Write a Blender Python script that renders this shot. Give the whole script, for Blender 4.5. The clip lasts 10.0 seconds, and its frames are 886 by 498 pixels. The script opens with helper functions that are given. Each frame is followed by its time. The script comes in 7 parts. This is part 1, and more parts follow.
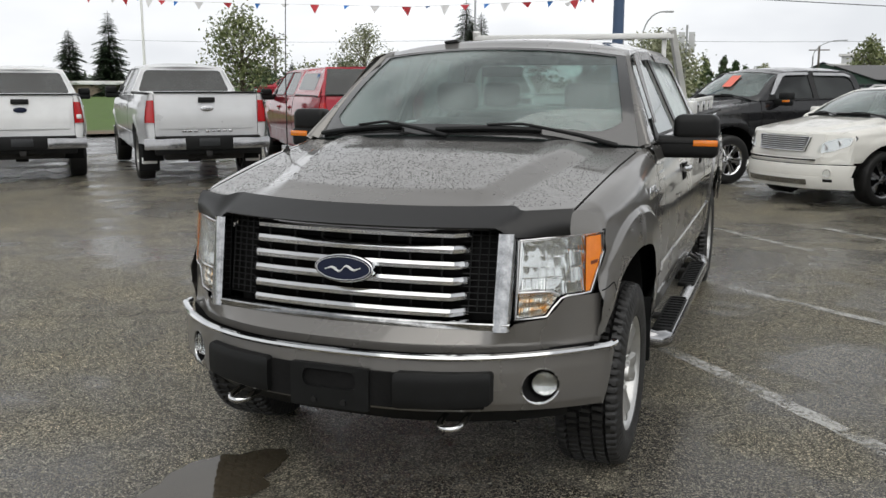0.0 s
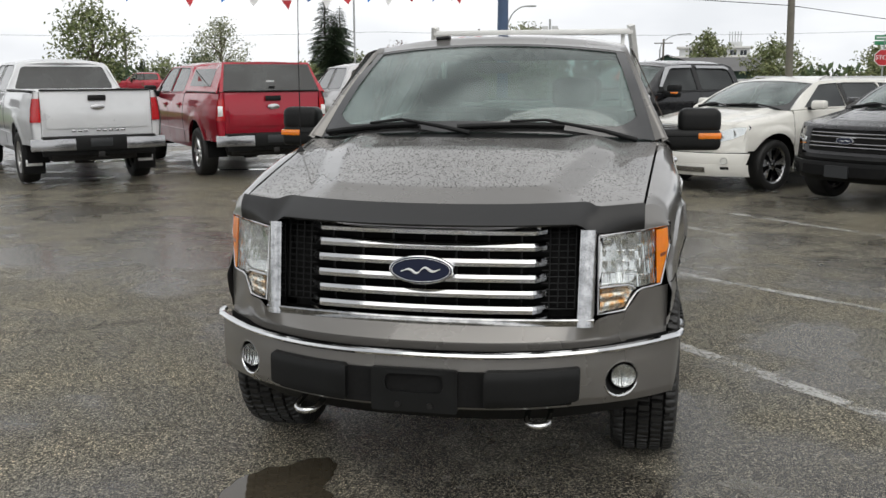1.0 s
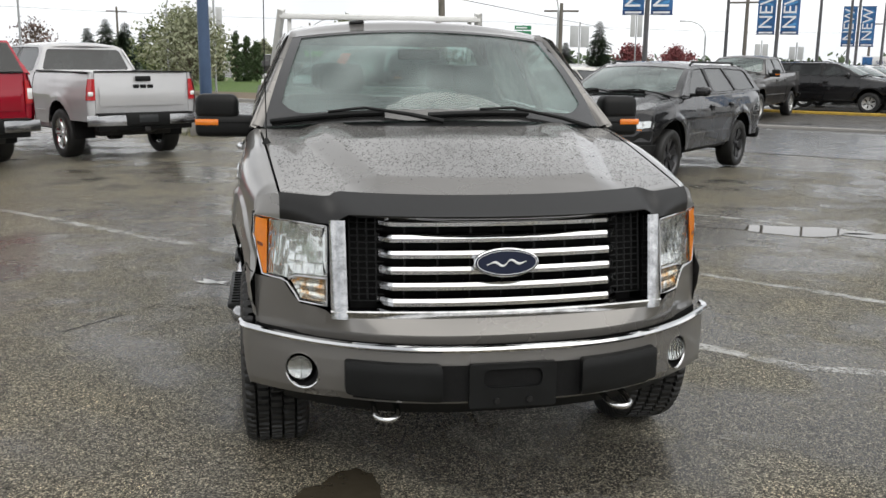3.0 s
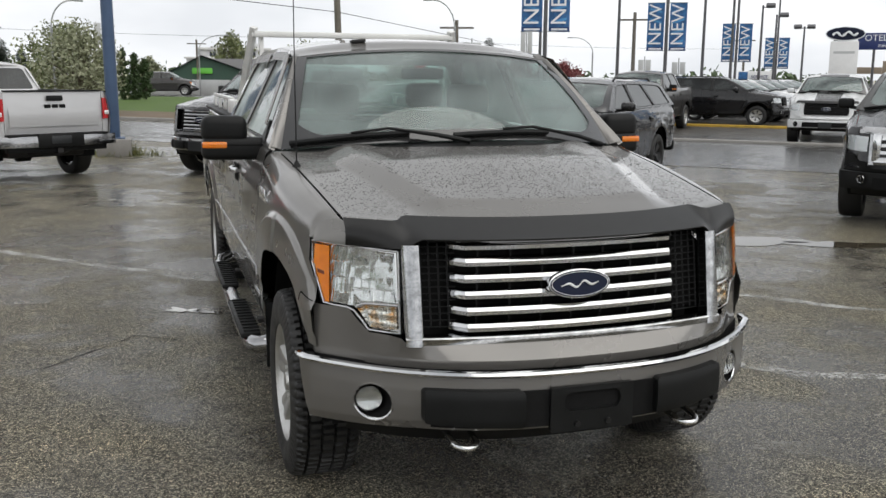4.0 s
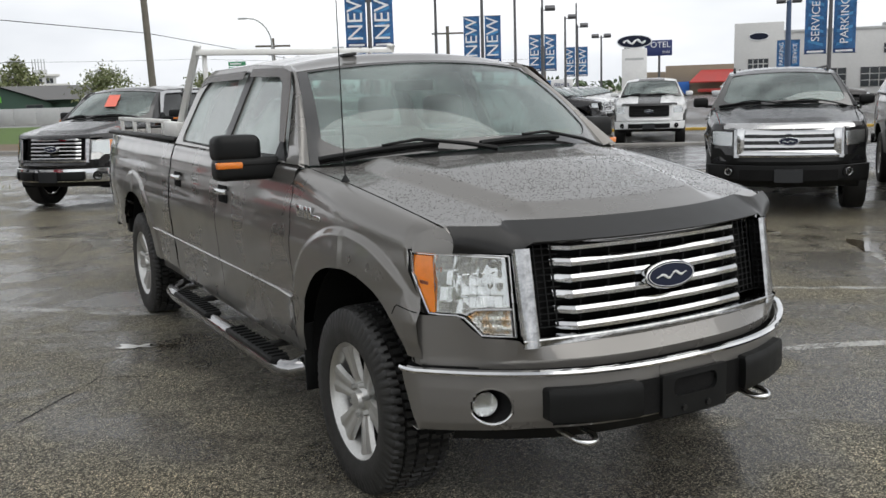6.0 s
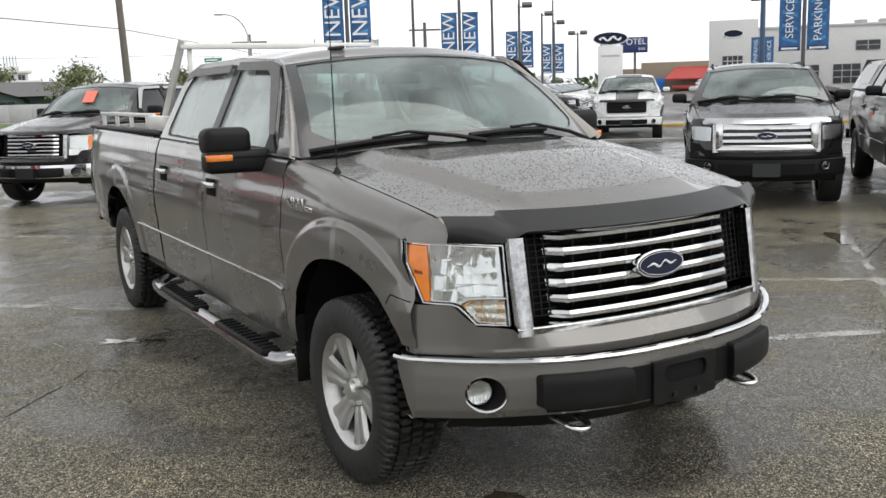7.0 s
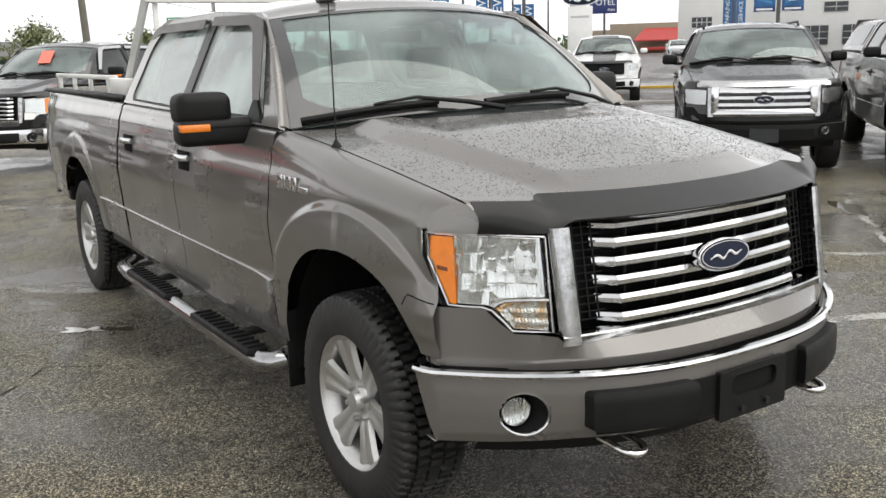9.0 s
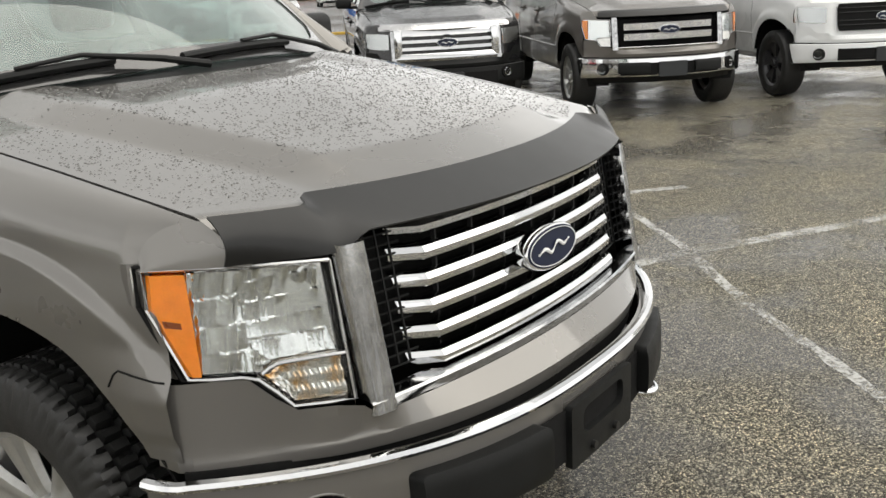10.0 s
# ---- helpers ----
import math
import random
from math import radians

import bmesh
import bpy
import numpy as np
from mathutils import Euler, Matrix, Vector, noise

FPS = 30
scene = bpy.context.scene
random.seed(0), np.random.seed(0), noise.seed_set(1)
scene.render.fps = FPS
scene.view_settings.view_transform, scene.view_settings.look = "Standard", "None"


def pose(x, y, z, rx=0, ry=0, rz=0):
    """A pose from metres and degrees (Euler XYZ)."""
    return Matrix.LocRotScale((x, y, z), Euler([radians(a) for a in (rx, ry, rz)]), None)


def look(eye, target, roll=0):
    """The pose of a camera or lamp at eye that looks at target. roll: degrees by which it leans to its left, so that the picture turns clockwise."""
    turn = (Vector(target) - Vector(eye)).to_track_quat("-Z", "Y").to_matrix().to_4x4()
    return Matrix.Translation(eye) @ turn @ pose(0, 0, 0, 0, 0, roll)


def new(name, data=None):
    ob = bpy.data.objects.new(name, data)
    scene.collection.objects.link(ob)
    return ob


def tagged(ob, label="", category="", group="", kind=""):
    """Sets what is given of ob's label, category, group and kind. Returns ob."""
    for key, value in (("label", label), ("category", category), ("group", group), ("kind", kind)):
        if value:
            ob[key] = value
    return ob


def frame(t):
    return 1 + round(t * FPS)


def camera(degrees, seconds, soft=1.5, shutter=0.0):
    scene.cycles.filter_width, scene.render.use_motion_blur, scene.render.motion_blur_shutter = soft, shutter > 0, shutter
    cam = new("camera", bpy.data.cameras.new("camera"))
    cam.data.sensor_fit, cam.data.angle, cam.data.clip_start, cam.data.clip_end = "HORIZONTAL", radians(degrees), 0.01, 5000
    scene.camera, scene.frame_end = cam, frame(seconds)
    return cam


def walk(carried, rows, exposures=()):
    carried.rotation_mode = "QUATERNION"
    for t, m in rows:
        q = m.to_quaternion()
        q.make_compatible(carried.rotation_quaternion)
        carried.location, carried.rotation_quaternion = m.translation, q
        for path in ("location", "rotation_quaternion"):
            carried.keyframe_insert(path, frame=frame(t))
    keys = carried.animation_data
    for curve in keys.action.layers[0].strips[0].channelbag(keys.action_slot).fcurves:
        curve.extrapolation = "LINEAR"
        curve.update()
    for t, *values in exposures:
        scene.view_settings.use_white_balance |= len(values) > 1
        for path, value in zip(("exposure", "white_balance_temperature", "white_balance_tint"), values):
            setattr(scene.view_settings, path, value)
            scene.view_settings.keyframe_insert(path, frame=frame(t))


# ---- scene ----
cam = camera(51.0, 10.0)
PATH = [
    (0, (1.53, -3.067, 1.638), (0.846, -1.221, 1.282), 0.2),
    (0.5, (1.136, -3.074, 1.652), (0.603, -1.182, 1.281), -0.2),
    (1, (0.739, -3.266, 1.654), (0.351, -1.339, 1.285), -0.2),
    (1.5, (0.349, -3.266, 1.626), (0.171, -1.316, 1.214), 0.3),
    (2, (-0.038, -3.2, 1.641), (0.034, -1.256, 1.179), 1.5),
    (2.5, (-0.485, -3.238, 1.671), (-0.243, -1.3, 1.24), 1.2),
    (3.8, (-1.323, -3.006, 1.659), (-0.776, -1.119, 1.286), 0.4),
    (4, (-1.457, -2.961, 1.677), (-0.86, -1.087, 1.311), 0.4),
    (4.5, (-1.699, -2.785, 1.662), (-0.984, -0.949, 1.318), 0.1),
    (5, (-1.931, -2.609, 1.669), (-1.149, -0.8, 1.326), -0.4),
    (5.5, (-2.253, -2.576, 1.665), (-1.354, -0.822, 1.327), -1.4),
    (7, (-2.497, -2.575, 1.64), (-1.489, -0.883, 1.295), -1.8),
    (7.5, (-2.5, -2.557, 1.632), (-1.465, -0.882, 1.279), -1.8),
    (8, (-2.512, -2.529, 1.643), (-1.475, -0.857, 1.287), -1.7),
    (8.5, (-2.456, -2.327, 1.627), (-1.421, -0.655, 1.262), -1.7),
    (9, (-2.357, -1.98, 1.633), (-1.299, -0.337, 1.207), -1.7),
    (9.5, (-2.246, -1.548, 1.635), (-0.977, -0.118, 1.048), -3.0),
    (10, (-1.904, -1.095, 1.583), (-0.364, 0.054, 1.029), -3.0),
]
walk(cam, [(t, look(eye, target, roll)) for t, eye, target, roll in PATH],
     exposures=[(0, 0.28, 6450, 10), (1.0, 0.36, 6480, 10), (1.5, 0.50, 6450, 10), (2.0, 1.02, 6450, 10), (2.5, 0.80, 6500, 10), (4.0, 0.33, 6450, 10), (5.5, 0.29, 6400, 10), (6.8, 0.56, 6450, 10), (8.5, 0.78, 6550, 10), (9.0, 0.82, 6600, 10), (10.0, 0.84, 6800, 9)])

# ---- world and light: overcast sky after rain ----
SUN_AZ, SUN_EL = radians(150), radians(50)
world = bpy.data.worlds.new("overcast_sky")
scene.world = world
world.use_nodes = True
wn, wl = world.node_tree.nodes, world.node_tree.links
wn.clear()
w_out = wn.new("ShaderNodeOutputWorld")
w_bg = wn.new("ShaderNodeBackground")
w_sky = wn.new("ShaderNodeTexSky")
w_sky.sky_type = "NISHITA"
w_sky.sun_disc = False
w_sky.sun_elevation, w_sky.sun_rotation = SUN_EL, SUN_AZ
w_sky.dust_density, w_sky.air_density = 4.0, 1.0
w_hsv = wn.new("ShaderNodeHueSaturation")
w_hsv.inputs["Saturation"].default_value = 0.12
w_hsv.inputs["Value"].default_value = 1.0
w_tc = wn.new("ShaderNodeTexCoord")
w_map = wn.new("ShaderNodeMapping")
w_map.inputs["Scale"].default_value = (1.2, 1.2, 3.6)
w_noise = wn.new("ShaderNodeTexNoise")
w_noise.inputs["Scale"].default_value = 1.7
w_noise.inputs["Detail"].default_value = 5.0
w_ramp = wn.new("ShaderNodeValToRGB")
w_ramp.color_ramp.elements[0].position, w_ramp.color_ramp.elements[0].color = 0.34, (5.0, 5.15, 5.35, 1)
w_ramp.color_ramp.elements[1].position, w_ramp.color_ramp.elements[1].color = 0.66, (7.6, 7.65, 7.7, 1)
w_mix = wn.new("ShaderNodeMix")
w_mix.data_type = "RGBA"
w_mix.inputs["Factor"].default_value = 0.93
wl.new(w_sky.outputs["Color"], w_hsv.inputs["Color"])
wl.new(w_tc.outputs["Generated"], w_map.inputs["Vector"])
wl.new(w_map.outputs["Vector"], w_noise.inputs["Vector"])
wl.new(w_noise.outputs["Fac"], w_ramp.inputs["Fac"])
wl.new(w_hsv.outputs["Color"], w_mix.inputs["A"])
wl.new(w_ramp.outputs["Color"], w_mix.inputs["B"])
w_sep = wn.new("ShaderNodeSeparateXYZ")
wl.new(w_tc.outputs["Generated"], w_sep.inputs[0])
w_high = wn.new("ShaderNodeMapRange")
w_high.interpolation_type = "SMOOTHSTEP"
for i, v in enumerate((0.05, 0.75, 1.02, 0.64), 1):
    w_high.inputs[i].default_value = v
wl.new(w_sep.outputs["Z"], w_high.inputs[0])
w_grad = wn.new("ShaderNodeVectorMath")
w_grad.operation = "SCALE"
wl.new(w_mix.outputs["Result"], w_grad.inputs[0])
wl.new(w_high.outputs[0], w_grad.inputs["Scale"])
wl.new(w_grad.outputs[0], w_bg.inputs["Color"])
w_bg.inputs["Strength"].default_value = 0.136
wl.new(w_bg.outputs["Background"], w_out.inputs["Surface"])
sun = new("sun", bpy.data.lights.new("sun", "SUN"))
sun.data.energy, sun.data.angle, sun.data.color = 1.5, radians(80), (1.0, 0.97, 0.92)
sun.matrix_world = look((0, 0, 30), (30 * math.sin(SUN_AZ) * -0.6, 30 * math.cos(SUN_AZ) * -0.6, 0))


# ---- materials ----
def node_mat(name):
    m = bpy.data.materials.new(name)
    m.use_nodes = True
    nt = m.node_tree
    return m, nt.nodes, nt.links, nt.nodes["Principled BSDF"]


def rgba(c):
    return (c[0], c[1], c[2], 1.0)


def noise_node(n, l, scale, detail=3.0, coords="Object", rough=0.55, stretch=None):
    tc = n.new("ShaderNodeTexCoord")
    tex = n.new("ShaderNodeTexNoise")
    tex.inputs["Scale"].default_value, tex.inputs["Detail"].default_value, tex.inputs["Roughness"].default_value = scale, detail, rough
    if stretch:
        mp = n.new("ShaderNodeMapping")
        mp.inputs["Scale"].default_value = stretch
        l.new(tc.outputs[coords], mp.inputs["Vector"])
        l.new(mp.outputs["Vector"], tex.inputs["Vector"])
    else:
        l.new(tc.outputs[coords], tex.inputs["Vector"])
    return tex.outputs["Fac"]


def ramp_node(n, l, fac, lo, hi, a, b):
    r = n.new("ShaderNodeValToRGB")
    r.color_ramp.elements[0].position, r.color_ramp.elements[1].position = lo, hi
    r.color_ramp.elements[0].color, r.color_ramp.elements[1].color = rgba(a), rgba(b)
    l.new(fac, r.inputs["Fac"])
    return r.outputs["Color"]


def range_node(n, l, fac, a, b, c, d):
    r = n.new("ShaderNodeMapRange")
    for i, v in enumerate((a, b, c, d), 1):
        r.inputs[i].default_value = v
    l.new(fac, r.inputs[0])
    return r.outputs[0]


def math_node(n, l, op, a, b):
    r = n.new("ShaderNodeMath")
    r.operation = op
    for i, v in enumerate((a, b)):
        if isinstance(v, (int, float)):
            r.inputs[i].default_value = v
        else:
            l.new(v, r.inputs[i])
    return r.outputs[0]


def mix_node(n, l, fac, a, b):
    r = n.new("ShaderNodeMix")
    r.data_type = "RGBA"
    for key, v in (("Factor", fac), ("A", a), ("B", b)):
        if isinstance(v, (int, float)):
            r.inputs[key].default_value = v
        elif isinstance(v, tuple):
            r.inputs[key].default_value = rgba(v)
        else:
            l.new(v, r.inputs[key])
    return r.outputs["Result"]


def times_node(n, l, fac, a, b):
    r = n.new("ShaderNodeMix")
    r.data_type, r.blend_type = "RGBA", "MULTIPLY"
    l.new(fac, r.inputs["Factor"])
    l.new(a, r.inputs["A"])
    r.inputs["B"].default_value = rgba(b)
    return r.outputs["Result"]


def bump_node(n, l, height, strength, dist, into):
    b = n.new("ShaderNodeBump")
    b.inputs["Strength"].default_value, b.inputs["Distance"].default_value = strength, dist
    l.new(height, b.inputs["Height"])
    l.new(b.outputs["Normal"], into)
    return b


def mat(name, base, rough=0.5, metal=0.0, var=0.12, scale=6.0, bump=0.0, bscale=80.0, coat=0.0, bdist=0.002):
    """A surface with colour that varies at two scales, and a fine relief."""
    m, n, l, p = node_mat(name)
    big = noise_node(n, l, scale, 3.0)
    fine = noise_node(n, l, scale * 11.0, 2.0)
    both = math_node(n, l, "ADD", math_node(n, l, "MULTIPLY", big, 0.65), math_node(n, l, "MULTIPLY", fine, 0.35))
    lo = tuple(max(0.0, c * (1 - var)) for c in base)
    hi = tuple(min(1.0, c * (1 + var)) for c in base)
    l.new(ramp_node(n, l, both, 0.3, 0.7, lo, hi), p.inputs["Base Color"])
    l.new(range_node(n, l, big, 0.3, 0.7, max(0.02, rough * 0.85), min(1.0, rough * 1.15)), p.inputs["Roughness"])
    p.inputs["Metallic"].default_value = metal
    p.inputs["Coat Weight"].default_value = coat
    p.inputs["Coat Roughness"].default_value = 0.04
    if bump:
        bump_node(n, l, noise_node(n, l, bscale, 2.0), bump, bdist, p.inputs["Normal"])
    return m


def paint(name, base, metal=0.0, rough=0.32, drops=True, cell=72.0, dirt=0.25):
    """Car paint under clear coat, with beads of rain on what faces up and road film low down on the sides."""
    m, n, l, p = node_mat(name)
    film = noise_node(n, l, 2.2, 5.0)
    tc = n.new("ShaderNodeTexCoord")
    col = mix_node(n, l, range_node(n, l, film, 0.45, 0.75, 0.0, dirt), base, tuple(c * 0.75 + 0.022 for c in base))
    l.new(col, p.inputs["Base Color"])
    p.inputs["Metallic"].default_value = metal
    p.inputs["Coat Weight"].default_value = 0.9
    p.inputs["Specular IOR Level"].default_value = 0.12
    p.inputs["Coat Roughness"].default_value = 0.03
    l.new(range_node(n, l, film, 0.3, 0.7, rough * 0.85, rough * 1.25), p.inputs["Roughness"])
    if drops:
        geo = n.new("ShaderNodeNewGeometry")
        sep = n.new("ShaderNodeSeparateXYZ")
        l.new(geo.outputs["Normal"], sep.inputs[0])
        up = range_node(n, l, sep.outputs["Z"], 0.35, 0.8, 0.0, 1.0)
        heights = []
        for scale, rad in ((cell, 0.42), (cell * 1.9, 0.44)):
            vor = n.new("ShaderNodeTexVoronoi")
            vor.inputs["Scale"].default_value = scale
            l.new(tc.outputs["Object"], vor.inputs["Vector"])
            sepc = n.new("ShaderNodeSeparateColor")
            l.new(vor.outputs["Color"], sepc.inputs[0])
            size = range_node(n, l, sepc.outputs[0], 0.15, 1.0, 0.03, rad)
            near = math_node(n, l, "DIVIDE", vor.outputs["Distance"], size)
            dome = math_node(n, l, "SUBTRACT", 1.0, math_node(n, l, "MULTIPLY", near, near))
            heights.append(math_node(n, l, "MAXIMUM", dome, 0.0))
        up = math_node(n, l, "MULTIPLY", up, range_node(n, l, noise_node(n, l, 3.5, 3.0), 0.36, 0.48, 0.25, 1.0))
        h = math_node(n, l, "MAXIMUM", heights[0], math_node(n, l, "MULTIPLY", heights[1], 0.5))
        h = math_node(n, l, "MULTIPLY", math_node(n, l, "POWER", h, 0.5), up)
        for socket in ("Normal", "Coat Normal"):
            bump_node(n, l, h, 1.0, 0.012, p.inputs[socket])
    return m


def glass(name, tint, gloss=0.02, film=0.0, ior=1.5):
    """A pane: clear with a tint, a sky-bright gloss by the angle, and a pale haze for rain film and mirrored sky."""
    m, n, l, p = node_mat(name)
    n.remove(p)
    out = n["Material Output"]
    clear = n.new("ShaderNodeBsdfTransparent")
    clear.inputs["Color"].default_value = rgba(tint)
    shine = n.new("ShaderNodeBsdfGlossy")
    shine.inputs["Roughness"].default_value = gloss
    lay = n.new("ShaderNodeLayerWeight")
    lay.inputs["Blend"].default_value = 0.5
    f0 = ((ior - 1) / (ior + 1)) ** 2
    gain = math_node(n, l, "ADD", math_node(n, l, "MULTIPLY", math_node(n, l, "POWER", lay.outputs["Facing"], 4.0), 1 - f0), f0)
    mix = n.new("ShaderNodeMixShader")
    l.new(gain, mix.inputs[0])
    l.new(clear.outputs[0], mix.inputs[1])
    l.new(shine.outputs[0], mix.inputs[2])
    last = mix
    if film:
        # diffuse haze: rain mist, with the sky's reflection painted in as pale cloudy patches
        haze = n.new("ShaderNodeBsdfDiffuse")
        haze.inputs["Color"].default_value = (0.57, 0.63, 0.62, 1)
        beads = noise_node(n, l, 230.0, 2.0)
        cloud = noise_node(n, l, 1.6, 2.0)
        fac = math_node(n, l, "MULTIPLY", range_node(n, l, beads, 0.35, 0.65, 0.75, 1.0), range_node(n, l, cloud, 0.40, 0.60, film * 0.2, film * 1.2))
        mix2 = n.new("ShaderNodeMixShader")
        l.new(fac, mix2.inputs[0])
        l.new(mix.outputs[0], mix2.inputs[1])
        l.new(haze.outputs[0], mix2.inputs[2])
        last = mix2
    l.new(last.outputs[0], out.inputs["Surface"])
    return m


M_HERO = paint("grey_metallic_paint", (0.180, 0.173, 0.162), 0.6, 0.28, drops=False)
M_WHITE = paint("white_paint", (0.74, 0.75, 0.75), 0.0, 0.3, dirt=0.5)
M_SILVER = paint("silver_paint", (0.50, 0.51, 0.52), 0.4, 0.32)
M_RED = paint("red_metallic_paint", (0.31, 0.008, 0.022), 0.3, 0.3)
M_GREYSILVER = paint("pewter_paint", (0.50, 0.50, 0.505), 0.3, 0.33)
M_BLACK = paint("black_paint", (0.009, 0.009, 0.010), 0.0, 0.25, dirt=0.06)
M_DKGREY = paint("charcoal_paint", (0.055, 0.052, 0.05), 0.5, 0.33)
M_SILVERWHITE = paint("silver_white_paint", (0.62, 0.63, 0.64), 0.15, 0.32, dirt=0.4)
M_CHARBROWN = paint("sterling_paint", (0.15, 0.14, 0.128), 0.5, 0.33)
M_PEARL = paint("pearl_white_paint", (0.72, 0.71, 0.66), 0.0, 0.28)
M_CHROME = mat("chrome", (0.66, 0.665, 0.67), 0.06, 1.0, 0.06, 9.0, 0.07, 190, 0.0, 0.001)
M_DULLCHROME = mat("road_dulled_chrome", (0.36, 0.36, 0.365), 0.16, 1.0, 0.12, 5.0, 0.08, 120, 0.0, 0.001)
M_SPOTCHROME = mat("water_spotted_chrome", (0.40, 0.405, 0.41), 0.07, 1.0, 0.45, 24.0, 0.16, 160, 0.0, 0.001)
M_STEEL = mat("brushed_steel", (0.58, 0.58, 0.58), 0.24, 1.0, 0.08, 8.0, 0.05, 150)
M_ALLOY = mat("cast_alloy", (0.55, 0.55, 0.535), 0.36, 0.85, 0.12, 8.0)
M_DKALLOY = mat("dark_alloy", (0.06, 0.06, 0.063), 0.32, 0.6, 0.1, 8.0)
M_PLASTIC = mat("black_textured_plastic", (0.0080, 0.0084, 0.0084), 0.50, 0.0, 0.25, 12.0, 0.25, 600, 0.0, 0.0006)
M_PLASTIC.node_tree.nodes["Principled BSDF"].inputs["Specular IOR Level"].default_value = 0.20
M_GLOSSBLK = mat("smoked_acrylic", (0.016, 0.016, 0.016), 0.36, 0.0, 0.15, 3.0)
M_GLOSSBLK.node_tree.nodes["Principled BSDF"].inputs["Specular IOR Level"].default_value = 0.3
# near-black; on flat sheets it puts the shade of openings into the colour
M_DARK = mat("dark_cavity", (0.012, 0.012, 0.012), 0.8, 0.0, 0.3, 6.0)
M_DARK.node_tree.nodes["Principled BSDF"].inputs["Specular IOR Level"].default_value = 0.06
M_RUBBER = mat("tyre_rubber", (0.014, 0.014, 0.0135), 0.55, 0.0, 0.35, 14.0, 0.4, 220)
M_GLASS = glass("windscreen_glass", (0.66, 0.77, 0.74), 0.012, 0.15, 1.75)
M_CLEARSIDE = glass("clear_side_glass", (0.80, 0.87, 0.85), 0.02, 0.12, 1.9)
M_FRIT = mat("black_glass_edge", (0.020, 0.020, 0.020), 0.10, 0.0, 0.2, 5.0, 0.08, 300, 0.9)
# strong haze here also colours in the bright sky on the panes
M_SIDEGLASS = glass("wet_side_glass", (0.66, 0.70, 0.69), 0.03, 0.75, 2.0)
M_TINTED = glass("tinted_glass", (0.06, 0.065, 0.065), 0.02, 0.05, 1.6)
M_VISOR = mat("smoked_visor", (0.035, 0.026, 0.020), 0.22, 0.0, 0.3, 9.0, 0.3, 180)
M_VISOR.node_tree.nodes["Principled BSDF"].inputs["Specular IOR Level"].default_value = 0.25
M_LENS = glass("clear_lens", (0.94, 0.95, 0.95), 0.01, 0.0, 1.45)
M_AMBER = mat("amber_lens", (0.75, 0.20, 0.01), 0.12, 0.0, 0.1, 30, 0.2, 160, 0.8)
M_AMBER.node_tree.nodes["Principled BSDF"].inputs["Subsurface Weight"].default_value = 0.15
M_DKAMBER = mat("dark_amber", (0.16, 0.035, 0.004), 0.3, 0.0, 0.1, 30)
M_REDLENS = mat("red_lens", (0.42, 0.012, 0.015), 0.12, 0.0, 0.12, 30, 0.2, 160, 0.8)
M_WHITELENS = mat("fluted_lens", (0.78, 0.78, 0.76), 0.12, 0.25, 0.2, 25, 0.5, 90, 0.6)
M_REFLECT, rn, rl, rp = node_mat("lamp_reflector")
rp.inputs["Base Color"].default_value, rp.inputs["Metallic"].default_value, rp.inputs["Roughness"].default_value = (0.74, 0.74, 0.73, 1), 1.0, 0.12
rtc = rn.new("ShaderNodeTexCoord")
rwave = rn.new("ShaderNodeTexWave")
rwave.bands_direction = "X"
rwave.inputs["Scale"].default_value, rwave.inputs["Distortion"].default_value, rwave.inputs["Detail"].default_value, rwave.inputs["Detail Scale"].default_value = 55.0, 2.0, 1.0, 1.0
rl.new(rtc.outputs["Object"], rwave.inputs["Vector"])
bump_node(rn, rl, rwave.outputs["Fac"], 0.07, 0.002, rp.inputs["Normal"])
M_SIGNAL, sn_, sl_, sp_ = node_mat("signal_reflector")
sl_.new(ramp_node(sn_, sl_, noise_node(sn_, sl_, 26.0, 2.0), 0.42, 0.62, (0.80, 0.79, 0.76), (0.72, 0.42, 0.14)), sp_.inputs["Base Color"])
sp_.inputs["Metallic"].default_value, sp_.inputs["Roughness"].default_value = 0.9, 0.14
M_BADGE = mat("deep_blue_enamel", (0.004, 0.008, 0.027), 0.4, 0.0, 0.1, 10)
M_BADGE.node_tree.nodes["Principled BSDF"].inputs["Specular IOR Level"].default_value = 0.25
M_SEAT = mat("grey_seat_cloth", (0.06, 0.058, 0.055), 0.9, 0.0, 0.2, 20, 0.3, 300)
M_DASH = mat("dash_plastic", (0.035, 0.034, 0.033), 0.7, 0.0, 0.15, 10, 0.2, 200)
M_STICKER = mat("orange_price_card", (0.72, 0.17, 0.12), 0.6, 0.0, 0.06, 10)
M_FRAMEMETAL = mat("chassis_black", (0.015, 0.014, 0.013), 0.6, 0.0, 0.4, 9, 0.3, 60)
M_PLATE = mat("plain_plate_dark", (0.018, 0.02, 0.022), 0.4, 0.0, 0.1, 10)
M_BEAD = mat("rain_bead", (0.055, 0.054, 0.050), 0.04, 0.0, 0.1, 5.0, 0.0, 80, 0.6)
M_ALU = mat("aluminium_rack", (0.70, 0.70, 0.68), 0.40, 0.15, 0.1, 10)


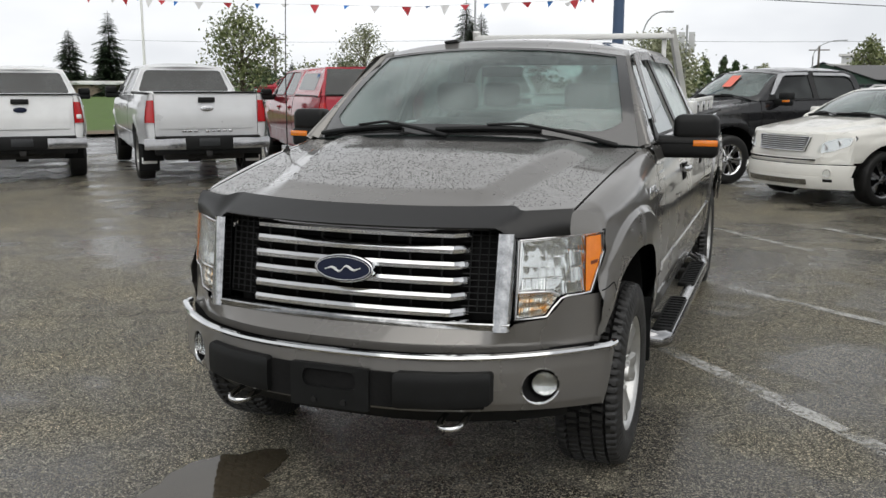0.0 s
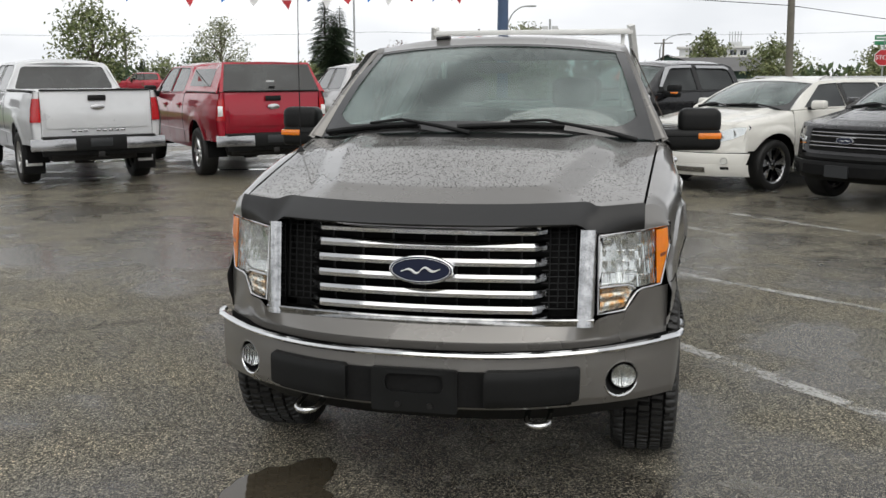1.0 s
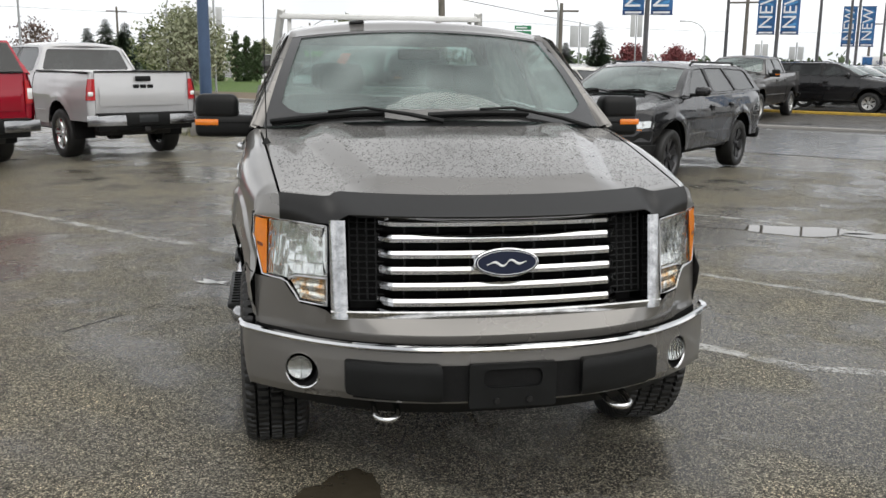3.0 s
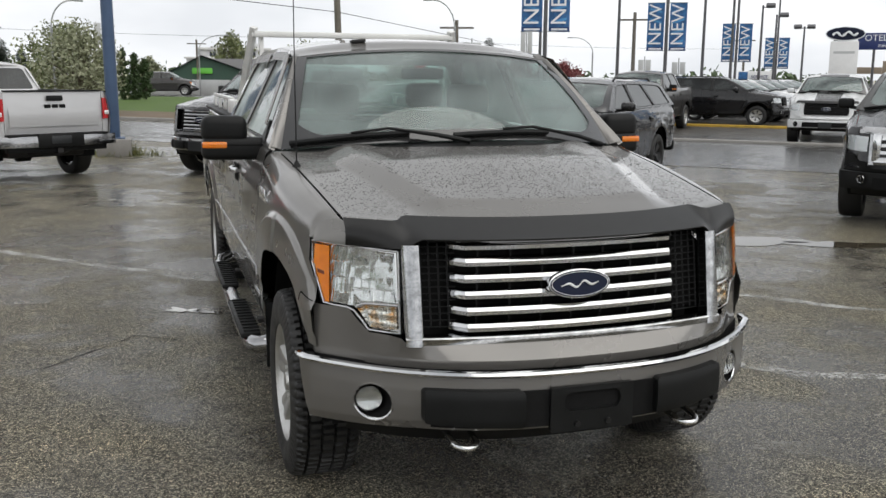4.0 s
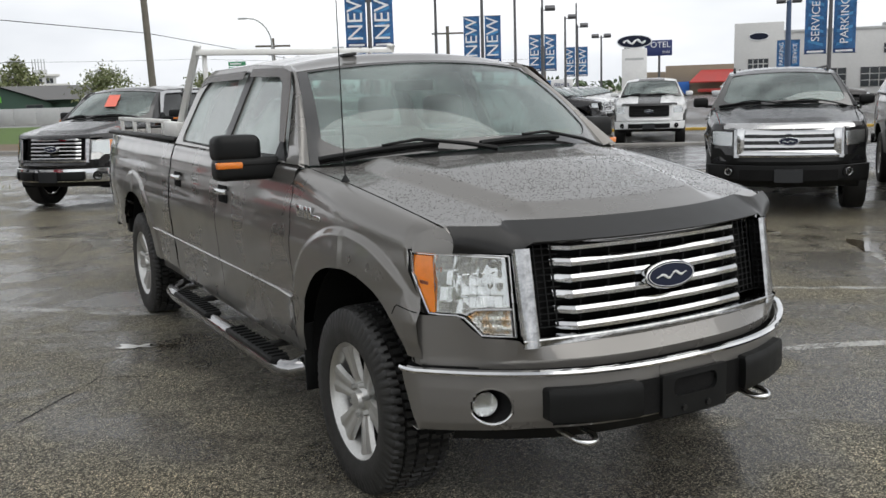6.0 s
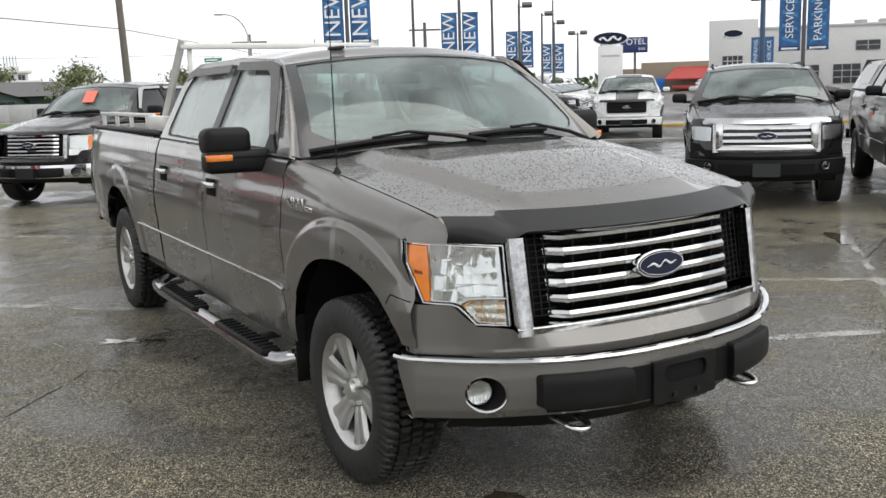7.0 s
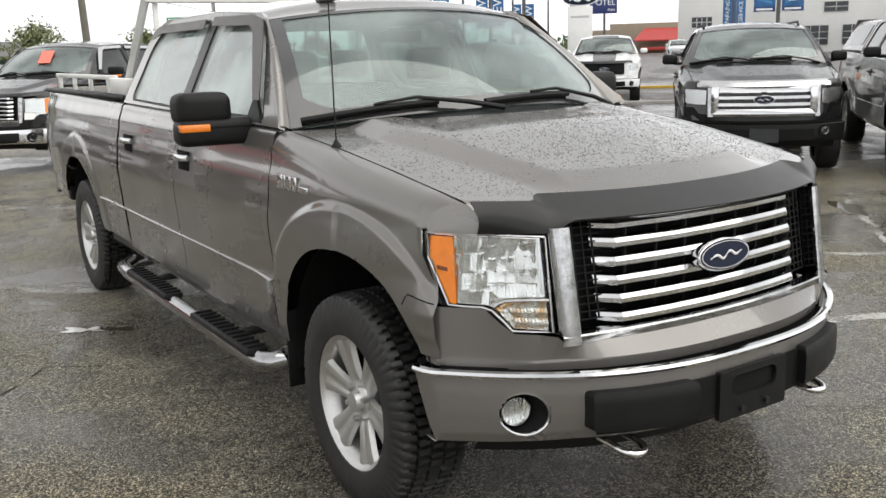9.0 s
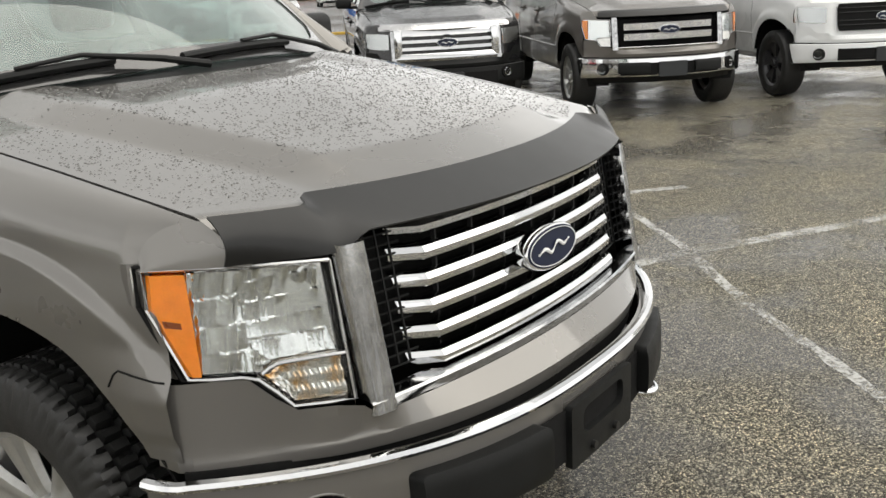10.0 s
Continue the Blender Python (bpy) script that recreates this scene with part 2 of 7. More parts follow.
# ---- mesh helpers ----
def part(name, bm, material, parent=None, label="", m=None, angle=38):
    """Links a bmesh as one mesh object under a thing or a part."""
    bmesh.ops.remove_doubles(bm, verts=bm.verts[:], dist=1e-5)
    bmesh.ops.recalc_face_normals(bm, faces=bm.faces[:])
    me = bpy.data.meshes.new(name)
    bm.to_mesh(me)
    bm.free()
    me.shade_smooth()
    me.set_sharp_from_angle(angle=radians(angle))
    me.materials.append(material)
    ob = new(name, me)
    if parent is not None:
        ob.parent = parent
    if m is not None:
        ob.matrix_basis = m
    if label:
        ob["label"] = label
    return ob


def again(ob, m, name=None, parent=None):
    """One more object on the same mesh."""
    o = new(name or ob.name.split(".")[0], ob.data)
    o.parent = parent if parent is not None else ob.parent
    o.matrix_basis = m
    return o


def thing(name, label, category, m, group="", kind=""):
    ob = new(name)
    ob.empty_display_size = 0.2
    ob.matrix_basis = m
    return tagged(ob, label, category, group, kind)


def surf(f, nu, nv, bm=None, th=0.0):
    """A sheet f(u, v) over the unit square, with a thickness."""
    bm = bm or bmesh.new()
    rows = [[bm.verts.new(f(i / nu, j / nv)) for j in range(nv + 1)] for i in range(nu + 1)]
    faces = []
    for i in range(nu):
        for j in range(nv):
            q = (rows[i][j], rows[i + 1][j], rows[i + 1][j + 1], rows[i][j + 1])
            try:
                faces.append(bm.faces.new(q))
            except ValueError:
                pass
    if th:
        bmesh.ops.recalc_face_normals(bm, faces=faces)
        bmesh.ops.solidify(bm, geom=faces, thickness=th)
    return bm


def block(x0, x1, y0, y1, z0, z1, bevel=0.0, seg=2, bm=None):
    bm = bm or bmesh.new()
    r = bmesh.ops.create_cube(bm, size=1.0)
    for v in r["verts"]:
        v.co = Vector(((x0 + x1) / 2 + v.co.x * (x1 - x0), (y0 + y1) / 2 + v.co.y * (y1 - y0), (z0 + z1) / 2 + v.co.z * (z1 - z0)))
    if bevel:
        es = list({e for v in r["verts"] for e in v.link_edges})
        bmesh.ops.bevel(bm, geom=es, offset=bevel, segments=seg, affect="EDGES", profile=0.5)
    return bm


def lathe(profile, n=32, bm=None, axis="x", at=(0, 0, 0), closed=False):
    """Turns (along, radius) pairs about an axis."""
    bm = bm or bmesh.new()
    rings = []
    for a, r in profile:
        ring = []
        for k in range(n):
            t = 2 * math.pi * k / n
            c, s = r * math.cos(t), r * math.sin(t)
            p = {"x": (a, c, s), "y": (c, a, s), "z": (c, s, a)}[axis]
            ring.append(bm.verts.new(Vector(p) + Vector(at)))
        rings.append(ring)
    pairs = list(zip(rings, rings[1:])) + ([(rings[-1], rings[0])] if closed else [])
    for p, q in pairs:
        for k in range(n):
            bm.faces.new((p[k], p[(k + 1) % n], q[(k + 1) % n], q[k]))
    if not closed:
        for ring in (rings[0], rings[-1]):
            bm.faces.new(ring)
    return bm


def tube(points, radius, n=10, bm=None, flat=1.0):
    """A bar along a line of points; radius a number or one for each point."""
    bm = bm or bmesh.new()
    pts = [Vector(p) for p in points]
    rad = radius if isinstance(radius, (list, tuple)) else [radius] * len(pts)
    rings = []
    for i, p in enumerate(pts):
        d = (pts[min(i + 1, len(pts) - 1)] - pts[max(i - 1, 0)]).normalized()
        side = d.cross(Vector((0, 0, 1)))
        side = side.normalized() if side.length > 1e-3 else Vector((1, 0, 0))
        up = side.cross(d).normalized()
        rings.append([bm.verts.new(p + rad[i] * (math.cos(2 * math.pi * k / n) * side + flat * math.sin(2 * math.pi * k / n) * up)) for k in range(n)])
    for a, b in zip(rings, rings[1:]):
        for k in range(n):
            bm.faces.new((a[k], a[(k + 1) % n], b[(k + 1) % n], b[k]))
    bm.faces.new(rings[0])
    bm.faces.new(rings[-1])
    return bm


def plate(outer, f, th, holes=(), bm=None, bevel=0.0, seg=2):
    """A flat outline (with holes), mapped by f(a, b) into space and given a thickness."""
    bm = bm or bmesh.new()
    edges = []
    for loop in (outer, *holes):
        vs = [bm.verts.new(f(a, b)) for a, b in loop]
        edges += [bm.edges.new((vs[i], vs[(i + 1) % len(vs)])) for i in range(len(vs))]
    if holes:
        got = bmesh.ops.triangle_fill(bm, use_beauty=True, edges=edges)
        faces = [g for g in got["geom"] if isinstance(g, bmesh.types.BMFace)]
    else:
        faces = [bm.faces.new([e.verts[0] for e in edges])]
    bmesh.ops.recalc_face_normals(bm, faces=faces)
    if th:
        mean, mid = Vector(), Vector()
        for fc in faces:
            fc.normal_update()
            mean += fc.normal * fc.calc_area()
            mid += fc.calc_center_median() / len(faces)
        into = Vector((-mid.x, 0, 0)) if abs(mean.x) > abs(mean.y) else Vector((0, 1 if mid.y < 2 else -1, 0))
        if mean.dot(into) > 0:
            bmesh.ops.reverse_faces(bm, faces=faces)
        bmesh.ops.solidify(bm, geom=faces, thickness=th)
    if bevel:
        es = [e for e in bm.edges if len(e.link_faces) == 2 and e.calc_face_angle() > 1.0]
        bmesh.ops.bevel(bm, geom=es, offset=bevel, segments=seg, affect="EDGES", profile=0.5)
    return bm


def rounded(points, r, n=4):
    """An outline with its corners rounded."""
    out = []
    k = len(points)
    for i in range(k):
        p, a, b = Vector(points[i]), Vector(points[i - 1]), Vector(points[(i + 1) % k])
        d1, d2 = (a - p), (b - p)
        rr = min(r, d1.length * 0.45, d2.length * 0.45)
        s, e = p + d1.normalized() * rr, p + d2.normalized() * rr
        for j in range(n + 1):
            t = j / n
            q = (1 - t) ** 2 * s + 2 * t * (1 - t) * p + t * t * e
            out.append((q.x, q.y))
    return out


def oval(cx, cz, a, b, n=32):
    return [(cx + a * math.cos(2 * math.pi * k / n), cz + b * math.sin(2 * math.pi * k / n)) for k in range(n)]


def curve_at(t, table):
    return float(np.interp(t, [a for a, _ in table], [b for _, b in table]))


def smooth_at(t, table):
    """Like curve_at, with eased steps between the pairs."""
    if t <= table[0][0]:
        return table[0][1]
    for (a, p), (b, q) in zip(table, table[1:]):
        if t <= b:
            s = (t - a) / (b - a)
            return p + (q - p) * s * s * (3 - 2 * s)
    return table[-1][1]


def words(text, size, material, parent, m, name="lettering", th=0.004, label=""):
    """Letters as a mesh, centred on their pose, reading along x and up along y."""
    cu = bpy.data.curves.new(name, "FONT")
    cu.body, cu.size, cu.extrude, cu.align_x, cu.align_y = text, size, th, "CENTER", "CENTER"
    tmp = new("tmp_text", cu)
    dg = bpy.context.evaluated_depsgraph_get()
    me = bpy.data.meshes.new_from_object(tmp.evaluated_get(dg))
    bpy.data.objects.remove(tmp)
    me.materials.clear()
    me.materials.append(material)
    ob = new(name, me)
    ob.parent = parent
    ob.matrix_basis = m
    if label:
        ob["label"] = label
    return ob


# ---- ground ----
def asphalt(name, base, wet_lo, wet_hi, grain=260.0, bump=0.6, patch=0.18):
    """Wet asphalt: stone grain, films of water in the hollows that shine, and paler dried stains."""
    m, n, l, p = node_mat(name)
    big = noise_node(n, l, patch, 6.0, rough=0.62)
    mid = noise_node(n, l, 1.3, 5.0, rough=0.6)
    tc = n.new("ShaderNodeTexCoord")
    cells = []
    for sc in (grain, grain * 2.2):
        stones = n.new("ShaderNodeTexVoronoi")
        stones.inputs["Scale"].default_value = sc
        l.new(tc.outputs["Object"], stones.inputs["Vector"])
        sepc = n.new("ShaderNodeSeparateColor")
        l.new(stones.outputs["Color"], sepc.inputs[0])
        cells.append((sepc.outputs[0], stones.outputs["Distance"]))
    speck = math_node(n, l, "ADD", math_node(n, l, "MULTIPLY", cells[0][0], 0.6), math_node(n, l, "MULTIPLY", cells[1][0], 0.4))
    # pale stones, their colour pushed brighter to carry glints off wet tops too
    tone = mix_node(n, l, math_node(n, l, "POWER", range_node(n, l, speck, 0.15, 0.95, 0.0, 1.0), 3.2), tuple(c * 0.10 for c in base), tuple(c * k for c, k in zip(base, (3.8, 4.0, 4.5))))
    tone = times_node(n, l, range_node(n, l, mid, 0.44, 0.70, 0.0, 0.8), tone, (1.7, 1.65, 1.55))
    tone = times_node(n, l, range_node(n, l, big, 0.40, 0.62, 0.0, 0.8), tone, (1.28, 1.21, 1.04))
    wet = math_node(n, l, "ADD", math_node(n, l, "MULTIPLY", big, 0.6), math_node(n, l, "MULTIPLY", mid, 0.4))
    film = range_node(n, l, wet, 0.45, 0.51, 1.0, 0.0)
    tone = times_node(n, l, film, tone, (0.55, 0.53, 0.50))
    l.new(tone, p.inputs["Base Color"])
    l.new(range_node(n, l, speck, 0.2, 0.9, 0.16, 0.62), p.inputs["Specular IOR Level"])
    l.new(math_node(n, l, "MULTIPLY", film, 0.5), p.inputs["Coat Weight"])
    p.inputs["Coat Roughness"].default_value = 0.20
    l.new(range_node(n, l, wet, 0.38, 0.60, wet_lo, wet_hi), p.inputs["Roughness"])
    relief = math_node(n, l, "ADD", math_node(n, l, "MULTIPLY", cells[0][1], -1.0), math_node(n, l, "MULTIPLY", cells[1][1], -0.4))
    b = bump_node(n, l, relief, bump, 0.028, p.inputs["Normal"])
    l.new(range_node(n, l, wet, 0.40, 0.56, bump * 0.7, bump), b.inputs["Strength"])
    return m


M_ASPHALT = asphalt("wet_asphalt", (0.292, 0.262, 0.190), 0.18, 0.44, 150.0, 1.0, 0.30)
M_ROAD = asphalt("wet_road", (0.09, 0.088, 0.083), 0.18, 0.34, 60.0, 0.35, 0.1)
M_FARLOT = asphalt("far_lot_asphalt", (0.062, 0.055, 0.046), 0.22, 0.5, 50.0, 0.5, 0.2)
M_CONCRETE = mat("kerb_concrete", (0.24, 0.23, 0.215), 0.6, 0.0, 0.2, 4, 0.4, 60)
M_YELLOW = mat("worn_yellow_kerb", (0.42, 0.27, 0.03), 0.6, 0.0, 0.4, 3, 0.3, 60)
M_WATER = mat("rain_puddle", (0.055, 0.046, 0.032), 0.03, 0.0, 0.25, 2)
M_CRACK = mat("asphalt_crack", (0.010, 0.010, 0.010), 0.75, 0.0, 0.4, 9, 0.4, 120)
M_GRASS = mat("lawn", (0.072, 0.125, 0.022), 0.9, 0.0, 0.5, 2.2, 0.9, 30, 0.0, 0.03)
M_DIRT = mat("bare_verge", (0.14, 0.105, 0.07), 0.9, 0.0, 0.35, 0.8, 0.6, 20, 0.0, 0.03)

AL, AC = Vector((0.731, -0.682, 0)), Vector((0.682, 0.731, 0))


def st(s, t, z=0.0):
    """A place by metres along the street and metres across it, away from the lot."""
    v = AL * s + AC * t
    return Vector((v.x, v.y, z))


def strip(name, s0, s1, t0, t1, z, material, label, category, edge=0.0, n=40, kind="structure", th=0.0):
    def f(u, v):
        s, t = s0 + (s1 - s0) * u, t0 + (t1 - t0) * v
        w = edge * (noise.noise(Vector((s * 0.15, v * 7, 1.0))))
        return st(s, t + w * (1 if v in (0, 1) else 0), z)
    return tagged(part(name, surf(f, n, 2, None, th), material), label, category, kind=kind)


g = bmesh.new()
bmesh.ops.create_grid(g, x_segments=40, y_segments=40, size=900)
tagged(part("ground", g, M_ASPHALT), "wet worn asphalt of the car lot", "ground", kind="structure")
strip("road", -400, 400, 15.0, 22.4, 0.006, M_ROAD, "wet grey street beside the lot", "road", 0.3)
strip("side_road", -25.5, -18.9, -300, 15.0, 0.005, M_ROAD, "wet grey side street past the lot", "road")


def worn(name, base, keep_lo, keep_hi, scale, rough=0.45, most=0.55):
    """A thin worn layer on the asphalt that is missing in places."""
    m, n, l, p = node_mat(name)
    l.new(ramp_node(n, l, noise_node(n, l, 14.0, 4.0), 0.3, 0.7, tuple(c * 0.7 for c in base), base), p.inputs["Base Color"])
    p.inputs["Roughness"].default_value = rough
    gaps = math_node(n, l, "ADD", math_node(n, l, "MULTIPLY", noise_node(n, l, scale, 6.0, rough=0.7), 0.6), math_node(n, l, "MULTIPLY", noise_node(n, l, 45.0, 3.0), 0.4))
    l.new(range_node(n, l, gaps, keep_lo, keep_hi, 0.0, most), p.inputs["Alpha"])
    bump_node(n, l, noise_node(n, l, 90.0, 3.0), 0.5, 0.003, p.inputs["Normal"])
    return m


M_LINE = worn("worn_white_line", (0.66, 0.66, 0.63), 0.43, 0.58, 3.2, 0.35, 0.64)
M_SCUFF = worn("dried_silt", (0.17, 0.155, 0.135), 0.40, 0.75, 1.4, 0.6)
M_SILT = worn("smooth_wet_silt", (0.17, 0.16, 0.14), 0.44, 0.74, 2.6, 0.34, 0.60)
# white base colour stands in for sky glare on a small puddle
M_GLAREWATER = mat("milky_silt_water", (0.52, 0.52, 0.50), 0.14, 0.0, 0.2, 14)
# silty water film; its sheen is put into the pale base colour
M_SHEENFILM = worn("thin_silty_water", (0.20, 0.19, 0.16), 0.30, 0.62, 5.0, 0.28, 0.7)


def ground_ribbon(name, pts, width, z, material, label, category, jag=0.3, kind="structure", step=0.12):
    """A ribbon along places on the ground, with uneven edges."""
    pts = [Vector((x, y, 0)) for x, y in pts]
    line = []
    for a, b in zip(pts, pts[1:]):
        n = max(1, int((b - a).length / step))
        line += [a.lerp(b, k / n) for k in range(n)]
    line.append(pts[-1])
    bm = bmesh.new()
    rows = []
    for i, p in enumerate(line):
        d = (line[min(i + 1, len(line) - 1)] - line[max(i - 1, 0)]).normalized()
        side = Vector((-d.y, d.x, 0))
        wob = 0.5 * width * noise.noise(p * 1.7 + Vector((3, 9, width))) * 1.5
        w1 = width / 2 * (1 + jag * noise.noise(p * 9 + Vector((0, 0, 4))))
        w2 = width / 2 * (1 + jag * noise.noise(p * 9 + Vector((0, 0, 7))))
        c = p + side * wob * jag
        rows.append((bm.verts.new((c.x + side.x * w1, c.y + side.y * w1, z)), bm.verts.new((c.x - side.x * w2, c.y - side.y * w2, z))))
    for a, b in zip(rows, rows[1:]):
        bm.faces.new((a[0], b[0], b[1], a[1]))
    return tagged(part(name, bm, material), label, category, kind=kind)


def patch(name, cx, cy, rx, ry, turn, z, material, label, category, rag=0.35, n=64):
    """A rounded patch with a ragged shore."""
    bm = bmesh.new()
    vs = []
    for k in range(n):
        a = 2 * math.pi * k / n
        r = 1 + rag * noise.noise(Vector((math.cos(a) * 1.4 + cx, math.sin(a) * 1.4 + cy, 2.0))) + 0.25 * rag * noise.noise(Vector((math.cos(a) * 5 + cx, math.sin(a) * 5 + cy, 5.0)))
        x, y = rx * r * math.cos(a), ry * r * math.sin(a)
        c, s = math.cos(radians(turn)), math.sin(radians(turn))
        vs.append(bm.verts.new((cx + c * x - s * y, cy + s * x + c * y, z)))
    bm.faces.new(vs)
    return tagged(part(name, bm, material), label, category, kind="structure")


def xy(s, t):
    v = st(s, t)
    return (v.x, v.y)


L1 = "worn white parking line on wet asphalt"
ground_ribbon("parking_line", [xy(-9.0, 3.05), xy(-6.0, 2.88), xy(-3.4, 2.78), xy(-0.8, 2.52), xy(0.6, 2.38), xy(1.6, 2.7), xy(3.2, 3.0), xy(5.5, 3.1)], 0.11, 0.003, M_LINE, L1, "parking line")
ground_ribbon("parking_line", [xy(-3.4, 4.1), xy(-1.8, 4.22), xy(-0.6, 4.36), xy(0.8, 4.22), xy(2.4, 4.3)], 0.10, 0.003, M_LINE, L1, "parking line")
ground_ribbon("parking_line", [xy(-4.6, 7.4), xy(-1.0, 7.25), xy(1.2, 7.1)], 0.10, 0.003, M_LINE, L1, "parking line")
ground_ribbon("parking_line", [xy(1.45, -0.2), xy(1.5, 0.7), xy(1.55, 1.7), xy(1.65, 2.6), xy(1.75, 3.8), xy(1.9, 5.4), xy(2.0, 6.8)], 0.06, 0.0035, M_LINE, "whitish silt line along a seam in the asphalt", "parking line", 0.8)
ground_ribbon("parking_line", [xy(-8.5, 6.2), xy(-5.4, 6.3), xy(-3.2, 6.1)], 0.09, 0.003, M_LINE, L1, "parking line")
ground_ribbon("parking_line", [(-6.2, 1.3), (-4.2, 1.55), (-2.9, 2.0), (-2.35, 2.5)], 0.10, 0.003, M_SCUFF, "pale silt streak on wet asphalt", "stain", 0.7)
ground_ribbon("parking_line", [(-4.2, 2.5), (-2.8, 2.26), (-2.24, 1.69), (-1.90, 1.20), (-1.50, 0.80), (-1.18, 0.48), (-0.98, 0.10), (-0.92, -0.30)], 0.26, 0.003, M_SILT, "pale smooth silt washed along a crack", "stain", 1.1)
ground_ribbon("parking_line", [(-2.9, 1.2), (-2.3, 0.5), (-1.9, -0.3)], 0.5, 0.0028, M_SILT, "pale smooth silt on wet asphalt", "stain", 1.2)
ground_ribbon("parking_line", [(-2.83, 6.9), (-2.25, 6.35), (-1.65, 5.85)], 0.08, 0.003, M_SCUFF, "pale streak on wet asphalt", "stain", 1.0)
for pts in ([xy(1.9, 5.2), xy(2.6, 7.0), xy(2.9, 9.0)], [(-2.12, 2.60), (-1.95, 2.80), (-1.86, 2.90), (-1.72, 3.04), (-1.60, 3.22), (-1.34, 3.05)], [(1.5, 4.45), (1.95, 3.95), (2.6, 3.55)], [(2.7, 6.4), (3.2, 5.9), (3.6, 5.6)], [(2.2, 5.8), (3.4, 5.1), (4.7, 3.6)], [(-4.0, 5.9), (-3.4, 5.5), (-3.2, 5.6)], [(-7.5, 6.5), (-5.5, 6.9), (-3.9, 6.4)],
            [(5.6, 2.6), (6.6, 1.9), (7.4, 1.8)], [(2.6, 8.0), (3.9, 6.9), (5.4, 6.4)]):
    ground_ribbon("crack", pts, 0.011, 0.002, M_CRACK, "dark crack in the asphalt", "crack", 1.6, step=0.04)
patch("puddle", -0.62, -0.02, 0.21, 0.33, -14, 0.004, M_WATER, "brown rain puddle mirroring the bumper", "puddle", 0.5)
patch("puddle", 4.35, 5.30, 0.85, 0.27, -22, 0.004, M_WATER, "bright shallow rain puddle", "puddle", 0.6)
patch("puddle", 5.35, 4.75, 0.6, 0.16, -25, 0.004, M_WATER, "bright shallow rain puddle", "puddle", 0.6)
patch("puddle", -1.24, 3.80, 0.12, 0.055, -30, 0.0045, M_GLAREWATER, "small bright rain puddle", "puddle", 1.3)
patch("puddle", -1.08, 3.70, 0.12, 0.04, -40, 0.0045, M_WATER, "small dark rain puddle", "puddle", 1.0)
patch("puddle", 5.7, 3.3, 0.12, 0.42, -42, 0.0045, M_WATER, "narrow bright rain puddle", "puddle", 0.6)
patch("puddle", -9.5, 13.2, 0.9, 0.16, 40, 0.004, M_WATER, "shallow puddle under the parked trucks", "puddle", 0.6)
patch("puddle", -5.6, 12.4, 1.2, 0.12, 20, 0.004, M_WATER, "shallow puddle between parked trucks", "puddle", 0.6)
patch("stain", 1.32, 0.40, 0.20, 0.085, -30, 0.0025, M_SHEENFILM, "thin silty water film, coloured pale for its sheen", "stain", 0.4)

# street edges, lawn, far lot
def kerb(name, s0, s1, t, material, label, h=0.12, w=0.16):
    bm = bmesh.new()
    n = max(2, int(abs(s1 - s0) / 2))
    rows = []
    for k in range(n + 1):
        s = s0 + (s1 - s0) * k / n
        rows.append([bm.verts.new(st(s, t + a, z)) for a, z in ((0, -0.02), (0.01, h - 0.02), (0.035, h), (w, h), (w, -0.02))])
    for a, b in zip(rows, rows[1:]):
        for k in range(4):
            bm.faces.new((a[k], b[k], b[k + 1], a[k + 1]))
    return tagged(part(name, bm, material), label, "kerb", kind="structure")


kerb("kerb", -120, -17, 23.0, M_CONCRETE, "concrete kerb of the lawn")
kerb("kerb", -7.0, 60, 22.2, M_CONCRETE, "low concrete kerb across the street", 0.08)
kerb("kerb", -10, 50, 30.2, M_YELLOW, "worn yellow kerb on the far lot", 0.10)
strip("far_lot", -16, 90, 22.6, 120, 0.012, M_FARLOT, "wet asphalt of the lot across the street", "ground")
strip("lawn", -200, -17, 23.16, 50, 0.09, M_GRASS, "green lawn beyond the street", "lawn", 0.0, 60)
strip("verge", -200, -17, 23.2, 28.0, 0.096, M_DIRT, "bare brown strip along the lawn's edge", "ground", 0.9, 60)
strip("back_street", -200, -17, 50, 58, 0.03, M_ROAD, "grey back street behind the lawn", "road")
strip("lawn", -160, -25.5, -200, 14.0, 0.09, M_GRASS, "green lawn past the side street", "lawn", 0.0, 40)
strip("verge", -27.5, -25.5, -200, 14.0, 0.096, M_DIRT, "bare strip along the lawn", "ground", 0.0, 30)


# ---- vehicles ----
WHEELS = {}


